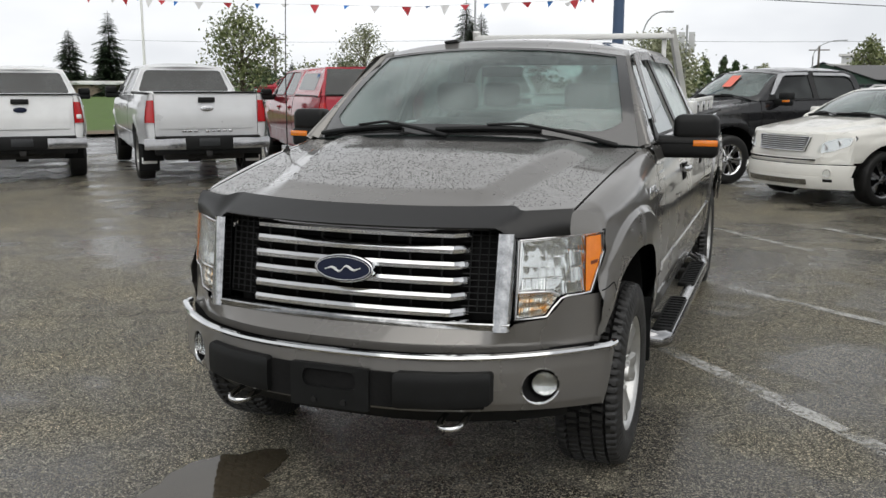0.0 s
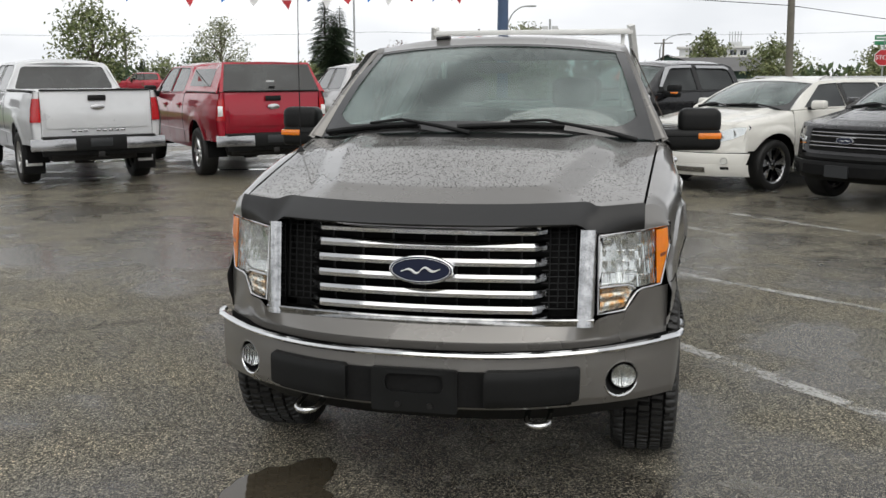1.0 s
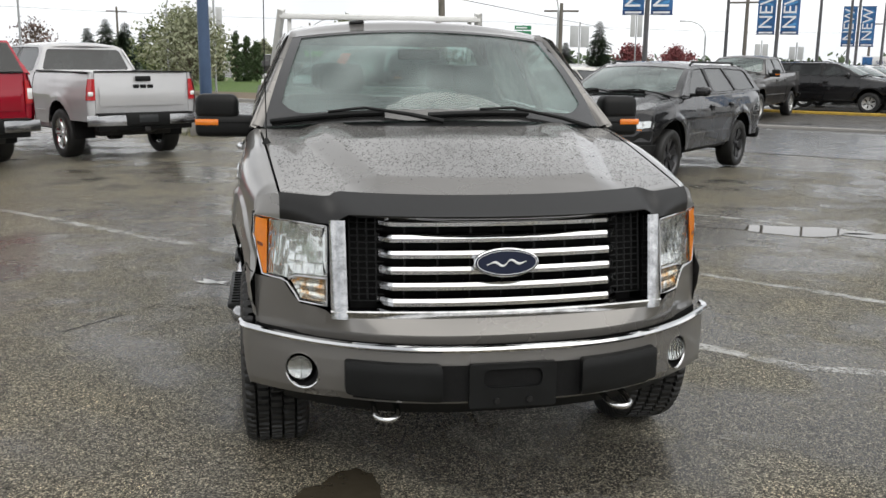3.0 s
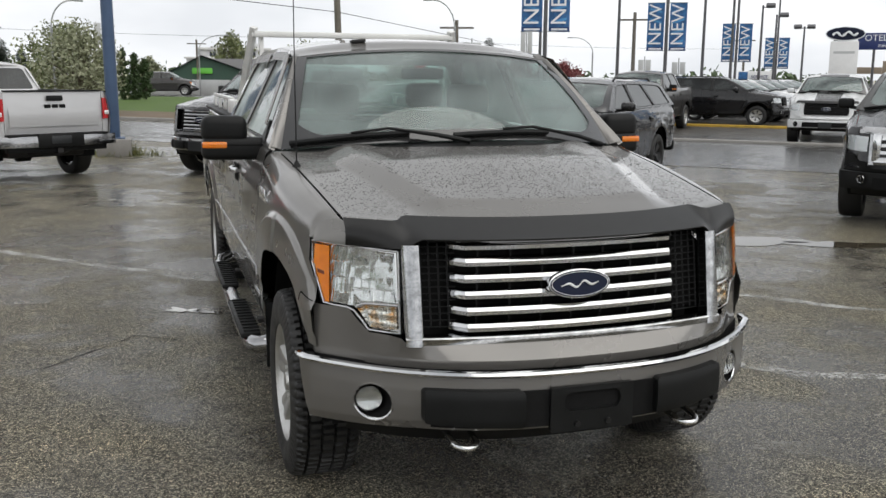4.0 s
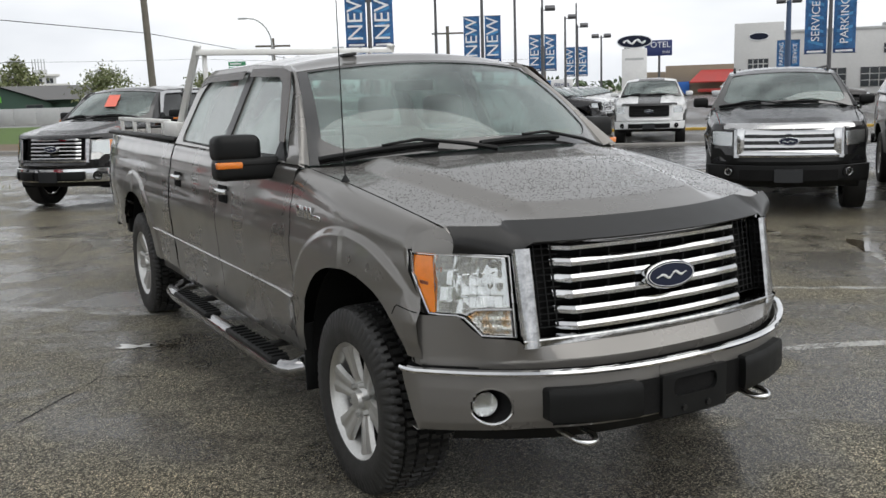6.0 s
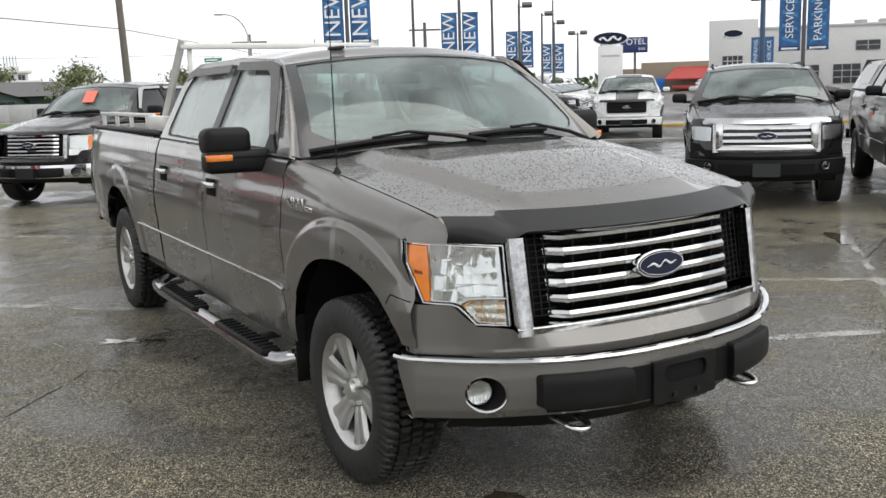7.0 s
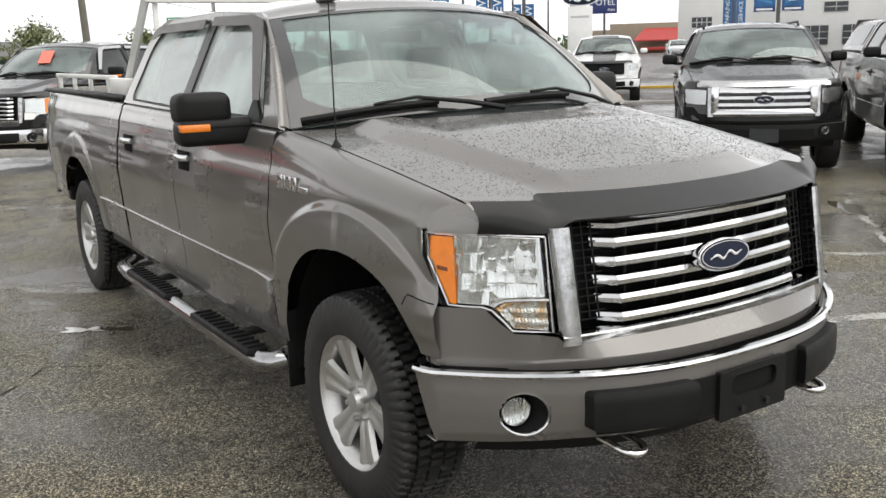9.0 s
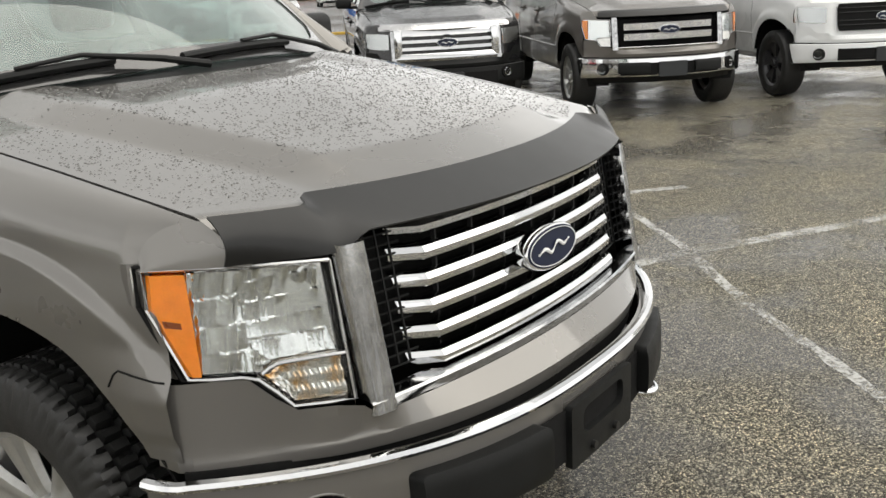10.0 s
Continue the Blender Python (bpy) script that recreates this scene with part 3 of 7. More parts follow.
def sheet(outline, f, th, step=0.012, rows=8):
    """An outline that each upright line crosses twice, filled with a fine grid so that it can follow a curve."""
    xs = sorted({round(a, 5) for a, _ in outline})
    cuts = []
    for a, b in zip(xs, xs[1:]):
        n = max(1, int((b - a) / step))
        cuts += [a + (b - a) * k / n for k in range(n)]
    cuts.append(xs[-1])
    cuts[0], cuts[-1] = cuts[0] + 1e-4, cuts[-1] - 1e-4
    bm = bmesh.new()
    cols = []
    for x in cuts:
        hits = []
        for (a, p), (b, q) in zip(outline, outline[1:] + outline[:1]):
            if (a - x) * (b - x) <= 0 and abs(a - b) > 1e-6:
                hits.append(p + (q - p) * (x - a) / (b - a))
        lo_, hi_ = min(hits), max(hits)
        cols.append([bm.verts.new(f(x, lo_ + (hi_ - lo_) * k / rows)) for k in range(rows + 1)])
    back = [[bm.verts.new(v.co + Vector((0, th, 0))) for v in c] for c in cols]
    for a, b, c, d in zip(cols, cols[1:], back, back[1:]):
        for k in range(rows):
            bm.faces.new((a[k], b[k], b[k + 1], a[k + 1]))
            bm.faces.new((c[k], c[k + 1], d[k + 1], d[k]))
        for k in (0, rows):
            bm.faces.new((a[k], b[k], d[k], c[k]))
    for a, c in ((cols[0], back[0]), (cols[-1], back[-1])):
        for k in range(rows):
            bm.faces.new((a[k], a[k + 1], c[k + 1], c[k]))
    return bm


def sweep(points, section, bm=None):
    """A bar along points that keeps one section of (y, z) steps."""
    bm = bm or bmesh.new()
    rings = [[bm.verts.new(Vector(p) + Vector((0, a, b))) for a, b in section] for p in points]
    n = len(section)
    for a, b in zip(rings, rings[1:]):
        for k in range(n):
            bm.faces.new((a[k], a[(k + 1) % n], b[(k + 1) % n], b[k]))
    bm.faces.new(rings[0])
    bm.faces.new(rings[-1])
    return bm


BAR = [(-0.0185, -0.013), (-0.019, 0.001), (-0.011, 0.0130), (0.000, 0.0165), (0.024, 0.0170), (0.024, -0.0160), (-0.012, -0.0170)]


def wheel(parent, key, m, r, width, style, tread):
    """A wheel: alloy rim with its hub and nuts, and the tyre round it. The outer face looks along -x."""
    if key in WHEELS:
        src = WHEELS[key]
        rim = again(src, m, "wheel", parent)
        for c in src.children:
            again(c, c.matrix_basis.copy(), c.name.split(".")[0], rim)
        return rim
    w = width / 2
    rr = r * style.get("rim", 0.60)
    spokes, half, col = style.get("spokes", 6), style.get("half", 0.30), style.get("mat", M_ALLOY)
    bm = lathe([(-w * 0.86, rr), (-w * 0.90, rr * 1.03), (-w * 0.80, rr * 1.05), (w * 0.7, rr * 1.02), (w * 0.7, rr * 0.9), (-w * 0.25, rr * 0.88), (-w * 0.78, rr * 0.95)], 48, closed=True)
    rim = part("wheel", bm, col, parent, style.get("label", ""), m)
    sp = bmesh.new()
    lobes = style.get("split", 1)
    for lobe in range(lobes):
        off = (lobe - 0.5) * half * 1.15

        def spoke(u, v):
            rad = rr * (0.20 + 0.77 * u)
            if lobes == 1:
                side = abs(2 * v - 1)
                hw = curve_at(rad / rr, [(0.18, 0.13), (0.30, 0.165), (0.58, 0.205), (0.80, 0.25), (1.0, 0.345)]) * rr
                dish = -w * (curve_at(u, [(0, 0.56), (0.25, 0.66), (1, 0.80)]) - 0.14 * max(0.0, side - 0.82) / 0.18 - 0.03 * (side < 0.25))
                return Vector((dish, rad, (2 * v - 1) * hw))
            ang = off * (0.35 + 0.65 * u) + (2 * v - 1) * half * 0.36 * (1.8 - 0.8 * u)
            dish = -w * (0.635 + 0.12 * u - 0.10 * (1 - u) ** 2)
            return Vector((dish, rad * math.cos(ang), rad * math.sin(ang)))

        surf(spoke, 10, 12 if lobes == 1 else 8, sp, 0.03)
    first = part("spoke", sp, col, rim)
    for k in range(1, spokes):
        again(first, pose(0, 0, 0, 360.0 * k / spokes))
    part("brake_drum", lathe([(-w * 0.30, 0.02), (-w * 0.30, rr * 0.8), (w * 0.5, rr * 0.8), (w * 0.5, 0.02)], 32), M_DARK, rim)
    hub = lathe([(-w * 0.86, 0.012), (-w * 0.84, 0.036), (-w * 0.66, 0.044), (-w * 0.60, rr * 0.26), (-w * 0.45, rr * 0.30), (w * 0.1, rr * 0.30)], 28)
    for k in range(6):
        a = 2 * math.pi * (k + 0.5) / 6
        lathe([(-w * 0.78, 0.008), (-w * 0.78, 0.011), (-w * 0.55, 0.013)], 6, hub, at=(0, 0.068 * math.cos(a), 0.068 * math.sin(a)))
    part("hub", hub, col, rim, "hub with lug nuts")
    ri = rr * 1.0
    prof = [(-w * 0.80, ri * 0.99), (-w * 0.93, ri * 1.04), (-w * 1.0, ri + (r - ri) * 0.40), (-w * 0.99, ri + (r - ri) * 0.62), (-w * 0.93, ri + (r - ri) * 0.84), (-w * 0.80, r * 0.972), (-w * 0.4, r * 0.985), (w * 0.4, r * 0.985), (w * 0.80, r * 0.972), (w * 0.93, ri + (r - ri) * 0.84), (w * 1.0, ri + (r - ri) * 0.5), (w * 0.93, ri * 1.04), (w * 0.8, ri * 0.99)]
    if not tread:
        bm = lathe(prof, 64, closed=True)
    else:
        side_in = [(-w * 0.80, ri * 0.99), (-w * 0.93, ri * 1.04), (-w * 1.0, ri + (r - ri) * 0.34), (-w * 1.0, ri + (r - ri) * 0.55)]
        across = [-1.0, -0.985, -0.93, -0.80, -0.66, -0.60, -0.56, -0.40, -0.25, -0.20, -0.16, 0.0, 0.16, 0.20, 0.25, 0.40, 0.56, 0.60, 0.66, 0.80, 0.93, 0.985, 1.0]
        segs, blocks = 340, 68
        bm = bmesh.new()
        rings = []
        for a, rad in side_in:
            rings.append([bm.verts.new((a, rad * math.cos(2 * math.pi * k / segs), rad * math.sin(2 * math.pi * k / segs))) for k in range(segs)])
        for c in across:
            ring = []
            ca = abs(c)
            row = 0 if ca > 0.63 else (1 if ca > 0.21 else 2)
            groove = 0.575 < ca < 0.645 or 0.175 < ca < 0.235
            shoulder = r * (1.0 - 0.036 * max(0, (ca - 0.60) / 0.40) ** 2 - (0.075 if ca > 0.99 else 0.022 if ca > 0.97 else 0.0))
            for k in range(segs):
                phase = (k / segs * blocks + (0.5 if row == 1 else 0.0) + 0.5 * c * (1 if c > 0 else -1)) % 1.0
                tall = (int(k / segs * blocks) % 2) * 0.10
                cut = groove or phase < (0.30 - tall)
                rad = shoulder - (0.030 if cut else 0.0) * (0.8 if ca < 0.7 else 0.3 if ca < 0.97 else 0.14)
                ring.append(bm.verts.new((c * w * (0.945 if not (cut and ca > 0.97) else 0.925), rad * math.cos(2 * math.pi * k / segs), rad * math.sin(2 * math.pi * k / segs))))
            rings.append(ring)
        for a, rad in reversed(side_in):
            rings.append([bm.verts.new((-a, rad * math.cos(2 * math.pi * k / segs), rad * math.sin(2 * math.pi * k / segs))) for k in range(segs)])
        for p_, q_ in zip(rings, rings[1:]):
            for k in range(segs):
                bm.faces.new((p_[k], p_[(k + 1) % segs], q_[(k + 1) % segs], q_[k]))
    part("tyre", bm, M_RUBBER, rim, "black all-terrain tyre" if tread else "")
    WHEELS[key] = rim
    return rim


HERO_WHEEL = dict(spokes=6, half=0.345, rim=0.605, label="machined alloy wheel with six broad spokes")
TWIN = dict(spokes=6, half=0.40, rim=0.60, split=2)
CHROME5 = dict(spokes=6, half=0.36, rim=0.60, mat=M_CHROME)
DARKTWIN = dict(spokes=5, half=0.40, rim=0.66, split=2, mat=M_DKALLOY)
GREYTWIN = dict(spokes=7, half=0.26, rim=0.68, split=2, mat=M_DULLCHROME)


def vehicle(name, label, m, body, kind="pickup", ax=0.844, wb=3.988, zk=1.0, wk=1.0, r=0.405, hub=0.40, yc=1.42, ya=1.97, yb=2.62, yd=3.72, end=6.12,
            grille="six", wheels=None, lift=0.0, group="parked vehicles", detail=1, bumper="paint", lower=None, mirror="tow", deflector=None, visors=False,
            canopy=None, tail="wide", handles=None, side_glass=None, light="f", mirror_cap=None, skirt=0.0, arch=0.515):
    """A car or pickup, its nose to -y and its grille near y = 0; all parts hang under one empty on the ground."""
    car = thing(name, label, {"pickup": "pickup truck", "suv": "car"}[kind], m, group)
    hero = detail >= 2
    side_glass = side_glass or M_TINTED
    lower = lower or body
    rear = ax + wb
    ra, hz0 = (0.497 if hero else arch * r / 0.405), hub + (0.068 if hero else 0.02)

    def Z(z):
        return z * zk + lift

    SIDE = [(0.40, 0.925), (0.50, 0.945), (0.62, 0.955), (0.72, 0.962), (0.76, 0.972), (0.98, 0.985), (1.12, 0.972), (1.24, 0.950), (1.36, 0.918), (1.45, 0.89)]

    def SX(y, z):
        """Half the width of the body at a place along it and a height (before scaling)."""
        x = smooth_at(z, SIDE)
        if y < 1.0:
            x -= 0.102 * ((1.0 - y) / 0.7) ** 1.5
        if y > end - 0.7:
            x -= 0.05 * ((y - end + 0.7) / 0.7) ** 2
        if kind == "pickup" and light == "f":
            x += 0.030 * min(1.0, max(0.0, (0.925 - z) / 0.10)) * min(1.0, max(0.0, (0.62 - y) / 0.22))
        zw = Z(z)
        for yy in (ax, rear):
            d = math.hypot(y - yy, zw - hz0)
            fade = min(1.0, max(0.0, (zw - hz0 - 0.18) / 0.22)) if y < ax else min(1.0, max(0.0, (zw - hz0 + 0.1) / 0.2))
            if hero:
                x += (0.012 if y < yy else 0.020) * fade * min(1.0, max(0.0, (0.164 - d + ra) / 0.026))
            else:
                x += (0.008 if y < yy else 0.018) * fade * max(0.0, 1 - ((d - ra - 0.035) / 0.085) ** 2)
        return x * wk

    def hood_x(y):
        return (0.796 + (0.872 - 0.796) * min(max((y - 0.258) / 1.15, -0.1), 1.1)) * wk

    def hood_z(y):
        return curve_at(y, [(0.0, 1.13), (0.258, 1.163), (0.7, 1.235), (1.0, 1.28), (yc, 1.33)])

    def low(y, sill):
        for yy in (ax, rear):
            if abs(y - yy) < ra:
                return (hz0 + math.sqrt(ra * ra - (y - yy) ** 2) - lift) / zk
        return sill

    def side_panel(pname, y0, y1, sx, top, sill, roll, roll_in, material, label="", front=None):
        step_n = max(4, int((y1 - y0) / (0.018 if hero and pname in ("fender", "bed_side") else 0.08)))
        ys = [y0 + (y1 - y0) * i / step_n for i in range(step_n + 1)]
        for yy in (ax, rear):
            ys += [yy + ra * math.cos(math.pi * k / 24) for k in range(25)] + [yy - ra * 1.0004, yy + ra * 1.0004]
        ys = sorted({round(y, 5) for y in ys if y0 <= y <= y1})
        def squeeze(y, f):
            if front is None or y > y0 + 0.16:
                return y
            return f + (y - y0) / 0.16 * (y0 + 0.16 - f)

        bm = bmesh.new()
        cols = []
        n1, n2 = (40, 8) if hero else (14, 6)
        for y in ys:
            sl = sill(y) if callable(sill) else sill
            zt, zl = top(y), max(low(y, sl), sl)
            col = []
            for j in range(n1 + 1):
                z = zl + (zt - roll - zl) * j / n1
                yy = squeeze(y, 0.324 + 0.042 * min(1, max(0, (z - 0.88) / 0.2)) if front else 0)
                col.append(bm.verts.new((sx * SX(yy, z), yy, Z(z))))
            xs = SX(y, zt - roll)
            xe = roll_in(y)
            for j in range(1, n2 + 1):
                a = math.pi / 2 * j / n2
                z = zt - roll + roll * math.sin(a)
                yy = squeeze(y, front(j / n2))  if front else y
                col.append(bm.verts.new((sx * (xe + (xs - xe) * math.cos(a)), yy, Z(z))))
            cols.append(col)
        faces = []
        for a, b in zip(cols, cols[1:]):
            for j in range(n1 + n2):
                faces.append(bm.faces.new((a[j], b[j], b[j + 1], a[j + 1])))
        bmesh.ops.recalc_face_normals(bm, faces=faces)
        return part(pname, bm, material, car, label)

    belt = lambda y: curve_at(y, [(yc, 1.335), (yd, 1.36), (end, 1.385)])
    G = lambda x: 0.0 + 0.20 * x * x
    B = lambda x: -0.115 + 0.42 * (min(abs(x), 0.96) / 0.93) ** 2.6
    HLY = lambda x: 0.070 + 0.245 * (max(0.0, abs(x) - 0.63) / 0.263) ** 1.25
    face = lambda x, z: (G(x) if abs(x) < 0.63 else HLY(x)) + 0.16 * (z - 0.77)
    nose = lambda k: HLY(0.796 + 0.099 * math.cos(math.pi / 2 * k)) + 0.066 + 0.02 * k

    # wheels
    st = wheels or HERO_WHEEL
    for yy, steer in ((ax, 0), (rear, 0)):
        for sx in (-1, 1):
            pm = pose(sx * 0.83 * wk, yy, hub, 12 * yy, 0, 0 if sx < 0 else 180)
            wheel(car, (id(st), r, hero), pm, r, 0.275, st, hero)
    # chassis, and dark blocks added inside the shell to stop light through gaps
    under = block(-0.62 * wk, 0.62 * wk, 0.25, end - 0.3, Z(0.36), Z(0.62), 0.03)
    part("chassis", under, M_FRAMEMETAL, car)
    axle = tube([(-0.75 * wk, ax, hub), (0.75 * wk, ax, hub)], 0.05)
    part("front_axle", axle, M_FRAMEMETAL, car)
    axle = part("rear_axle", tube([(-0.75 * wk, rear, hub), (0.75 * wk, rear, hub)], 0.055), M_FRAMEMETAL, car)
    part("differential", lathe([(-0.10, 0.03), (-0.1, 0.14), (0.1, 0.14), (0.1, 0.03)], 16, at=(0.05, rear, hub)), M_FRAMEMETAL, axle)
    inner = block(-0.88 * wk, 0.88 * wk, yc + 0.05, yd - 0.04, Z(0.52), Z(0.98), 0.02)
    part("cabin_floor", inner, M_DARK, car)
    part("firewall", block(-0.80 * wk, 0.80 * wk, 1.40, 1.43, Z(0.5), Z(1.28), 0.01), M_DARK, car)
    part("engine_bay", block(-0.56 * wk, 0.56 * wk, 0.16, 1.38, Z(0.5), Z(1.08), 0.03), M_DARK, car)
    for yy in (ax, rear):
        for sx in (-1, 1):
            lin = surf(lambda u, v: Vector((sx * (0.60 + (0.32 - 0.08 * max(0.0, (u - 0.78) / 0.22)) * v) * wk, yy + (ra + 0.02) * math.cos(math.pi * (u * 1.1 - 0.05)), hz0 + (ra + 0.02) * math.sin(math.pi * (u * 1.1 - 0.05)))), 20, 2, None, 0.008)
            part("wheel_arch_liner", lin, M_DARK, car)
    # sides
    fender_roll = lambda y: hood_x(y) + 0.006
    fs = lambda y: 0.50 - skirt if y > ax else 0.69
    for sx in (-1, 1):
        side_panel("fender", 0.27, yc - 0.005, sx, hood_z, fs, 0.10, fender_roll, body, front=nose)
        side_panel("front_door", yc + 0.004, yb - 0.004, sx, belt, 0.50 - skirt, 0.035, lambda y: SX(y, belt(y)) - 0.03, body)
        if kind == "pickup":
            side_panel("rear_door", yb + 0.004, yd - 0.03, sx, belt, 0.50, 0.035, lambda y: SX(y, belt(y)) - 0.03, body)
            side_panel("bed_side", yd + 0.005, end, sx, lambda y: belt(y) + 0.01, lambda y: 0.52 if y < rear else 0.62, 0.04, lambda y: SX(y, belt(y)) - 0.06, body)
        else:
            side_panel("rear_door", yb + 0.004, rear - ra * 0.35, sx, belt, 0.50 - skirt, 0.035, lambda y: SX(y, belt(y)) - 0.03, body)
            side_panel("quarter_panel", rear - ra * 0.35 + 0.008, end, sx, belt, lambda y: 0.50 - skirt if y < rear else 0.56 - skirt, 0.035, lambda y: SX(y, belt(y)) - 0.03, body)
        # sill and lower moulding line
        part("sill", block(sx * 0.86 * wk - 0.06, sx * 0.86 * wk + 0.06, ax + ra + 0.05, rear - ra - 0.05, Z(0.44 - skirt), Z(0.53 - skirt), 0.02), lower, car)
        part("door_crease", tube([(sx * (SX(y, 0.74) + 0.001), y, Z(0.74)) for y in np.linspace(ax + ra + 0.07, rear - ra - 0.08, 14)], 0.008, 6, flat=0.8), body, car)
    for sx in (-1, 1):
        def nose_patch(u, v):
            k = 1 - u
            a = math.pi / 2 * k
            zt = hood_z(0.25)
            f = nose(k)
            xs, xe = SX(f, zt - 0.10), fender_roll(f)
            top = Vector((xe + (xs - xe) * math.cos(a), f, hood_z(f) - 0.10 + 0.10 * math.sin(a)))
            x = 0.755 + 0.150 * u
            low_ = Vector((x * wk, HLY(x) + 0.050, 1.078 + 0.006 * u))
            q = low_.lerp(top, v) + Vector((0, -0.006, 0)) * math.sin(math.pi * v)
            return Vector((sx * q.x, q.y, Z(q.z)))
        part("wing_nose", surf(nose_patch, 16, 8, None, 0.006), body, car)
    # bonnet
    def hood(u, v):
        w = 2 * u - 1
        y0 = 0.035 + 0.225 * abs(w) ** 2.2
        y1 = 1.10 + (yc - 0.02 - 1.10) * w * w
        y = y0 + (y1 - y0) * v
        x = w * (hood_x(y) - 0.004)
        ramp = lambda q, lo, hi: min(1.0, max(0.0, (q - lo) / (hi - lo)))
        top_edge = 0.425 + 0.16 * ramp(y, 0.35, 1.05)
        front = 0.27 + 0.08 * (x / 0.45) ** 2
        dome = ramp(abs(x) / wk, top_edge + 0.105, top_edge) * ramp(y, front - 0.17, front)
        scoop = ramp(abs(x) / wk, 0.50, 0.44) * ramp(y, 0.86, 1.0) * 0.012
        z = hood_z(y) + 0.046 * (1 - w * w) * min(1, 0.30 + v) + 0.034 * dome - scoop
        if v < 0.06:
            z -= 0.045 * (1 - v / 0.06) ** 2
        return Vector((x, y, Z(z)))

    part("bonnet", surf(hood, *((120, 70) if hero else (56, 40)), None, 0.008), body, car, "bonnet beaded with rain" if hero else "")
    # upper nose below the lamps
    def valance(u, v):
        w = (2 * u - 1) * 1.06
        x = math.copysign(min(abs(w), 0.900), w)
        over = max(0.0, abs(w) - 0.900)
        a = abs(x)
        t = smooth_at(a, [(0.615, 0.750), (0.640, 0.778), (0.738, 0.782), (0.80, 0.856)])
        yt = (face(x, t) - 0.022) if a < 0.66 else face(x, t) + 0.004
        out = 0.030 * smooth_at(a, [(0.66, 0.0), (0.80, 1.0)])
        ym, ylo = B(x) + 0.030 + out, B(x) + 0.038 + 0.6 * out
        zm = 0.703
        if v < 0.4:
            k = v / 0.4
            q = (ylo + (ym - ylo) * k, 0.668 + (zm - 0.668) * k)
        else:
            k = (v - 0.4) / 0.6
            q = (ym + (yt - ym) * k, zm + (t - zm) * k)
        return Vector((x * wk, min(q[0] + over * 0.7, 0.398), Z(q[1])))

    part("front_valance", surf(valance, 72, 15), lower if bumper == "black" else body, car, angle=12)
    # front bumper
    bmat = {"paint": body, "chrome": M_CHROME, "black": M_PLASTIC}[bumper]
    BUMP = [(0.02, 0.658), (0.0, 0.650), (-0.006, 0.60), (-0.008, 0.54), (-0.004, 0.485), (0.012, 0.455), (0.09, 0.448)]

    def wrap(a, z):
        """The bumper's plan: across the nose, then round the corner, less far back towards its lower edge."""
        if a <= 0.88:
            return a * 1.045, B(a * 1.045)
        e = (a - 0.88) / 0.12 * (1 - 0.85 * min(1.0, max(0.0, (0.645 - z) / 0.19)) ** 1.3)
        a0, turn = radians(49), radians(38)
        return 0.9196 + 0.092 * (math.sin(a0 + turn * e) - math.sin(a0)) / turn, B(0.9196) + 0.092 * (math.cos(a0) - math.cos(a0 + turn * e)) / turn

    def bump_f(u, v):
        s = (2 * u - 1)
        k = v * (len(BUMP) - 1)
        i = min(int(k), len(BUMP) - 2)
        dy, z = [BUMP[i][c] + (BUMP[i + 1][c] - BUMP[i][c]) * (k - i) for c in (0, 1)]
        x, y = wrap(abs(s), z)
        z -= 0.02 * max(0, x - 0.60) / 0.34 * min(1, max(0, (0.56 - z) / 0.06))
        back_ = 1 - 0.8 * max(0.0, abs(s) - 0.9) / 0.1
        return Vector((math.copysign(x, s) * wk, y + dy * back_, Z(z)))

    FX, FZ = (0.68, 0.575) if grille == "exped" else (0.735, 0.540)
    shell = surf(bump_f, *((220, 42) if hero else (60, 18)))
    if hero:
        inside = [f for f in shell.faces if ((abs(f.calc_center_median().x) - FX) / 0.060) ** 2 + ((f.calc_center_median().z - FZ) / 0.066) ** 2 < 1]
        bmesh.ops.delete(shell, geom=inside, context="FACES")
    bump = part("front_bumper", shell, bmat, car)
    if bumper == "paint" and light == "f":
        ends = [(sgn * k, wrap(k, 0.664)) for sgn, ks in ((-1, np.linspace(0.995, 0.0, 44)), (1, np.linspace(0.02, 0.995, 43))) for k in ks]
        strip = tube([(math.copysign(x + 0.004, k) * wk if abs(k) > 0.9 else math.copysign(x, k) * wk, y - 0.010 * (1 - max(0.0, abs(k) - 0.9) / 0.1), Z(0.664)) for k, (x, y) in ends], 0.015, 8, flat=0.85)
        part("bumper_strip", strip, M_CHROME, bump, "bright chrome strip along the bumper top")
    # dark strip in place of the shade in the slot above the bumper
    gapf = lambda u, v: Vector(((2 * u - 1) * 0.90 * wk, B((2 * u - 1) * 0.90) + 0.050, Z(0.620 + 0.052 * v)))
    part("bumper_gap", surf(gapf, 40, 1, None, 0.02), M_DARK, bump)
    # dark sheet on the bumper's face paints in the shaded intake openings
    air = surf(lambda u, v: Vector(((2 * u - 1) * 0.56 * wk, B((2 * u - 1) * 0.56) - 0.016, Z(0.472 + 0.132 * v))), 30, 3, None, 0.006)
    if light != "p":
        part("lower_air_intake", air, M_DARK, bump)
    lip = surf(lambda u, v: Vector(((2 * u - 1) * 0.80 * wk, B((2 * u - 1) * 0.80) + 0.06 + 0.06 * v, Z(0.465 - 0.085 * v))), 36, 3, None, 0.01)
    part("air_dam", lip, M_PLASTIC, bump)
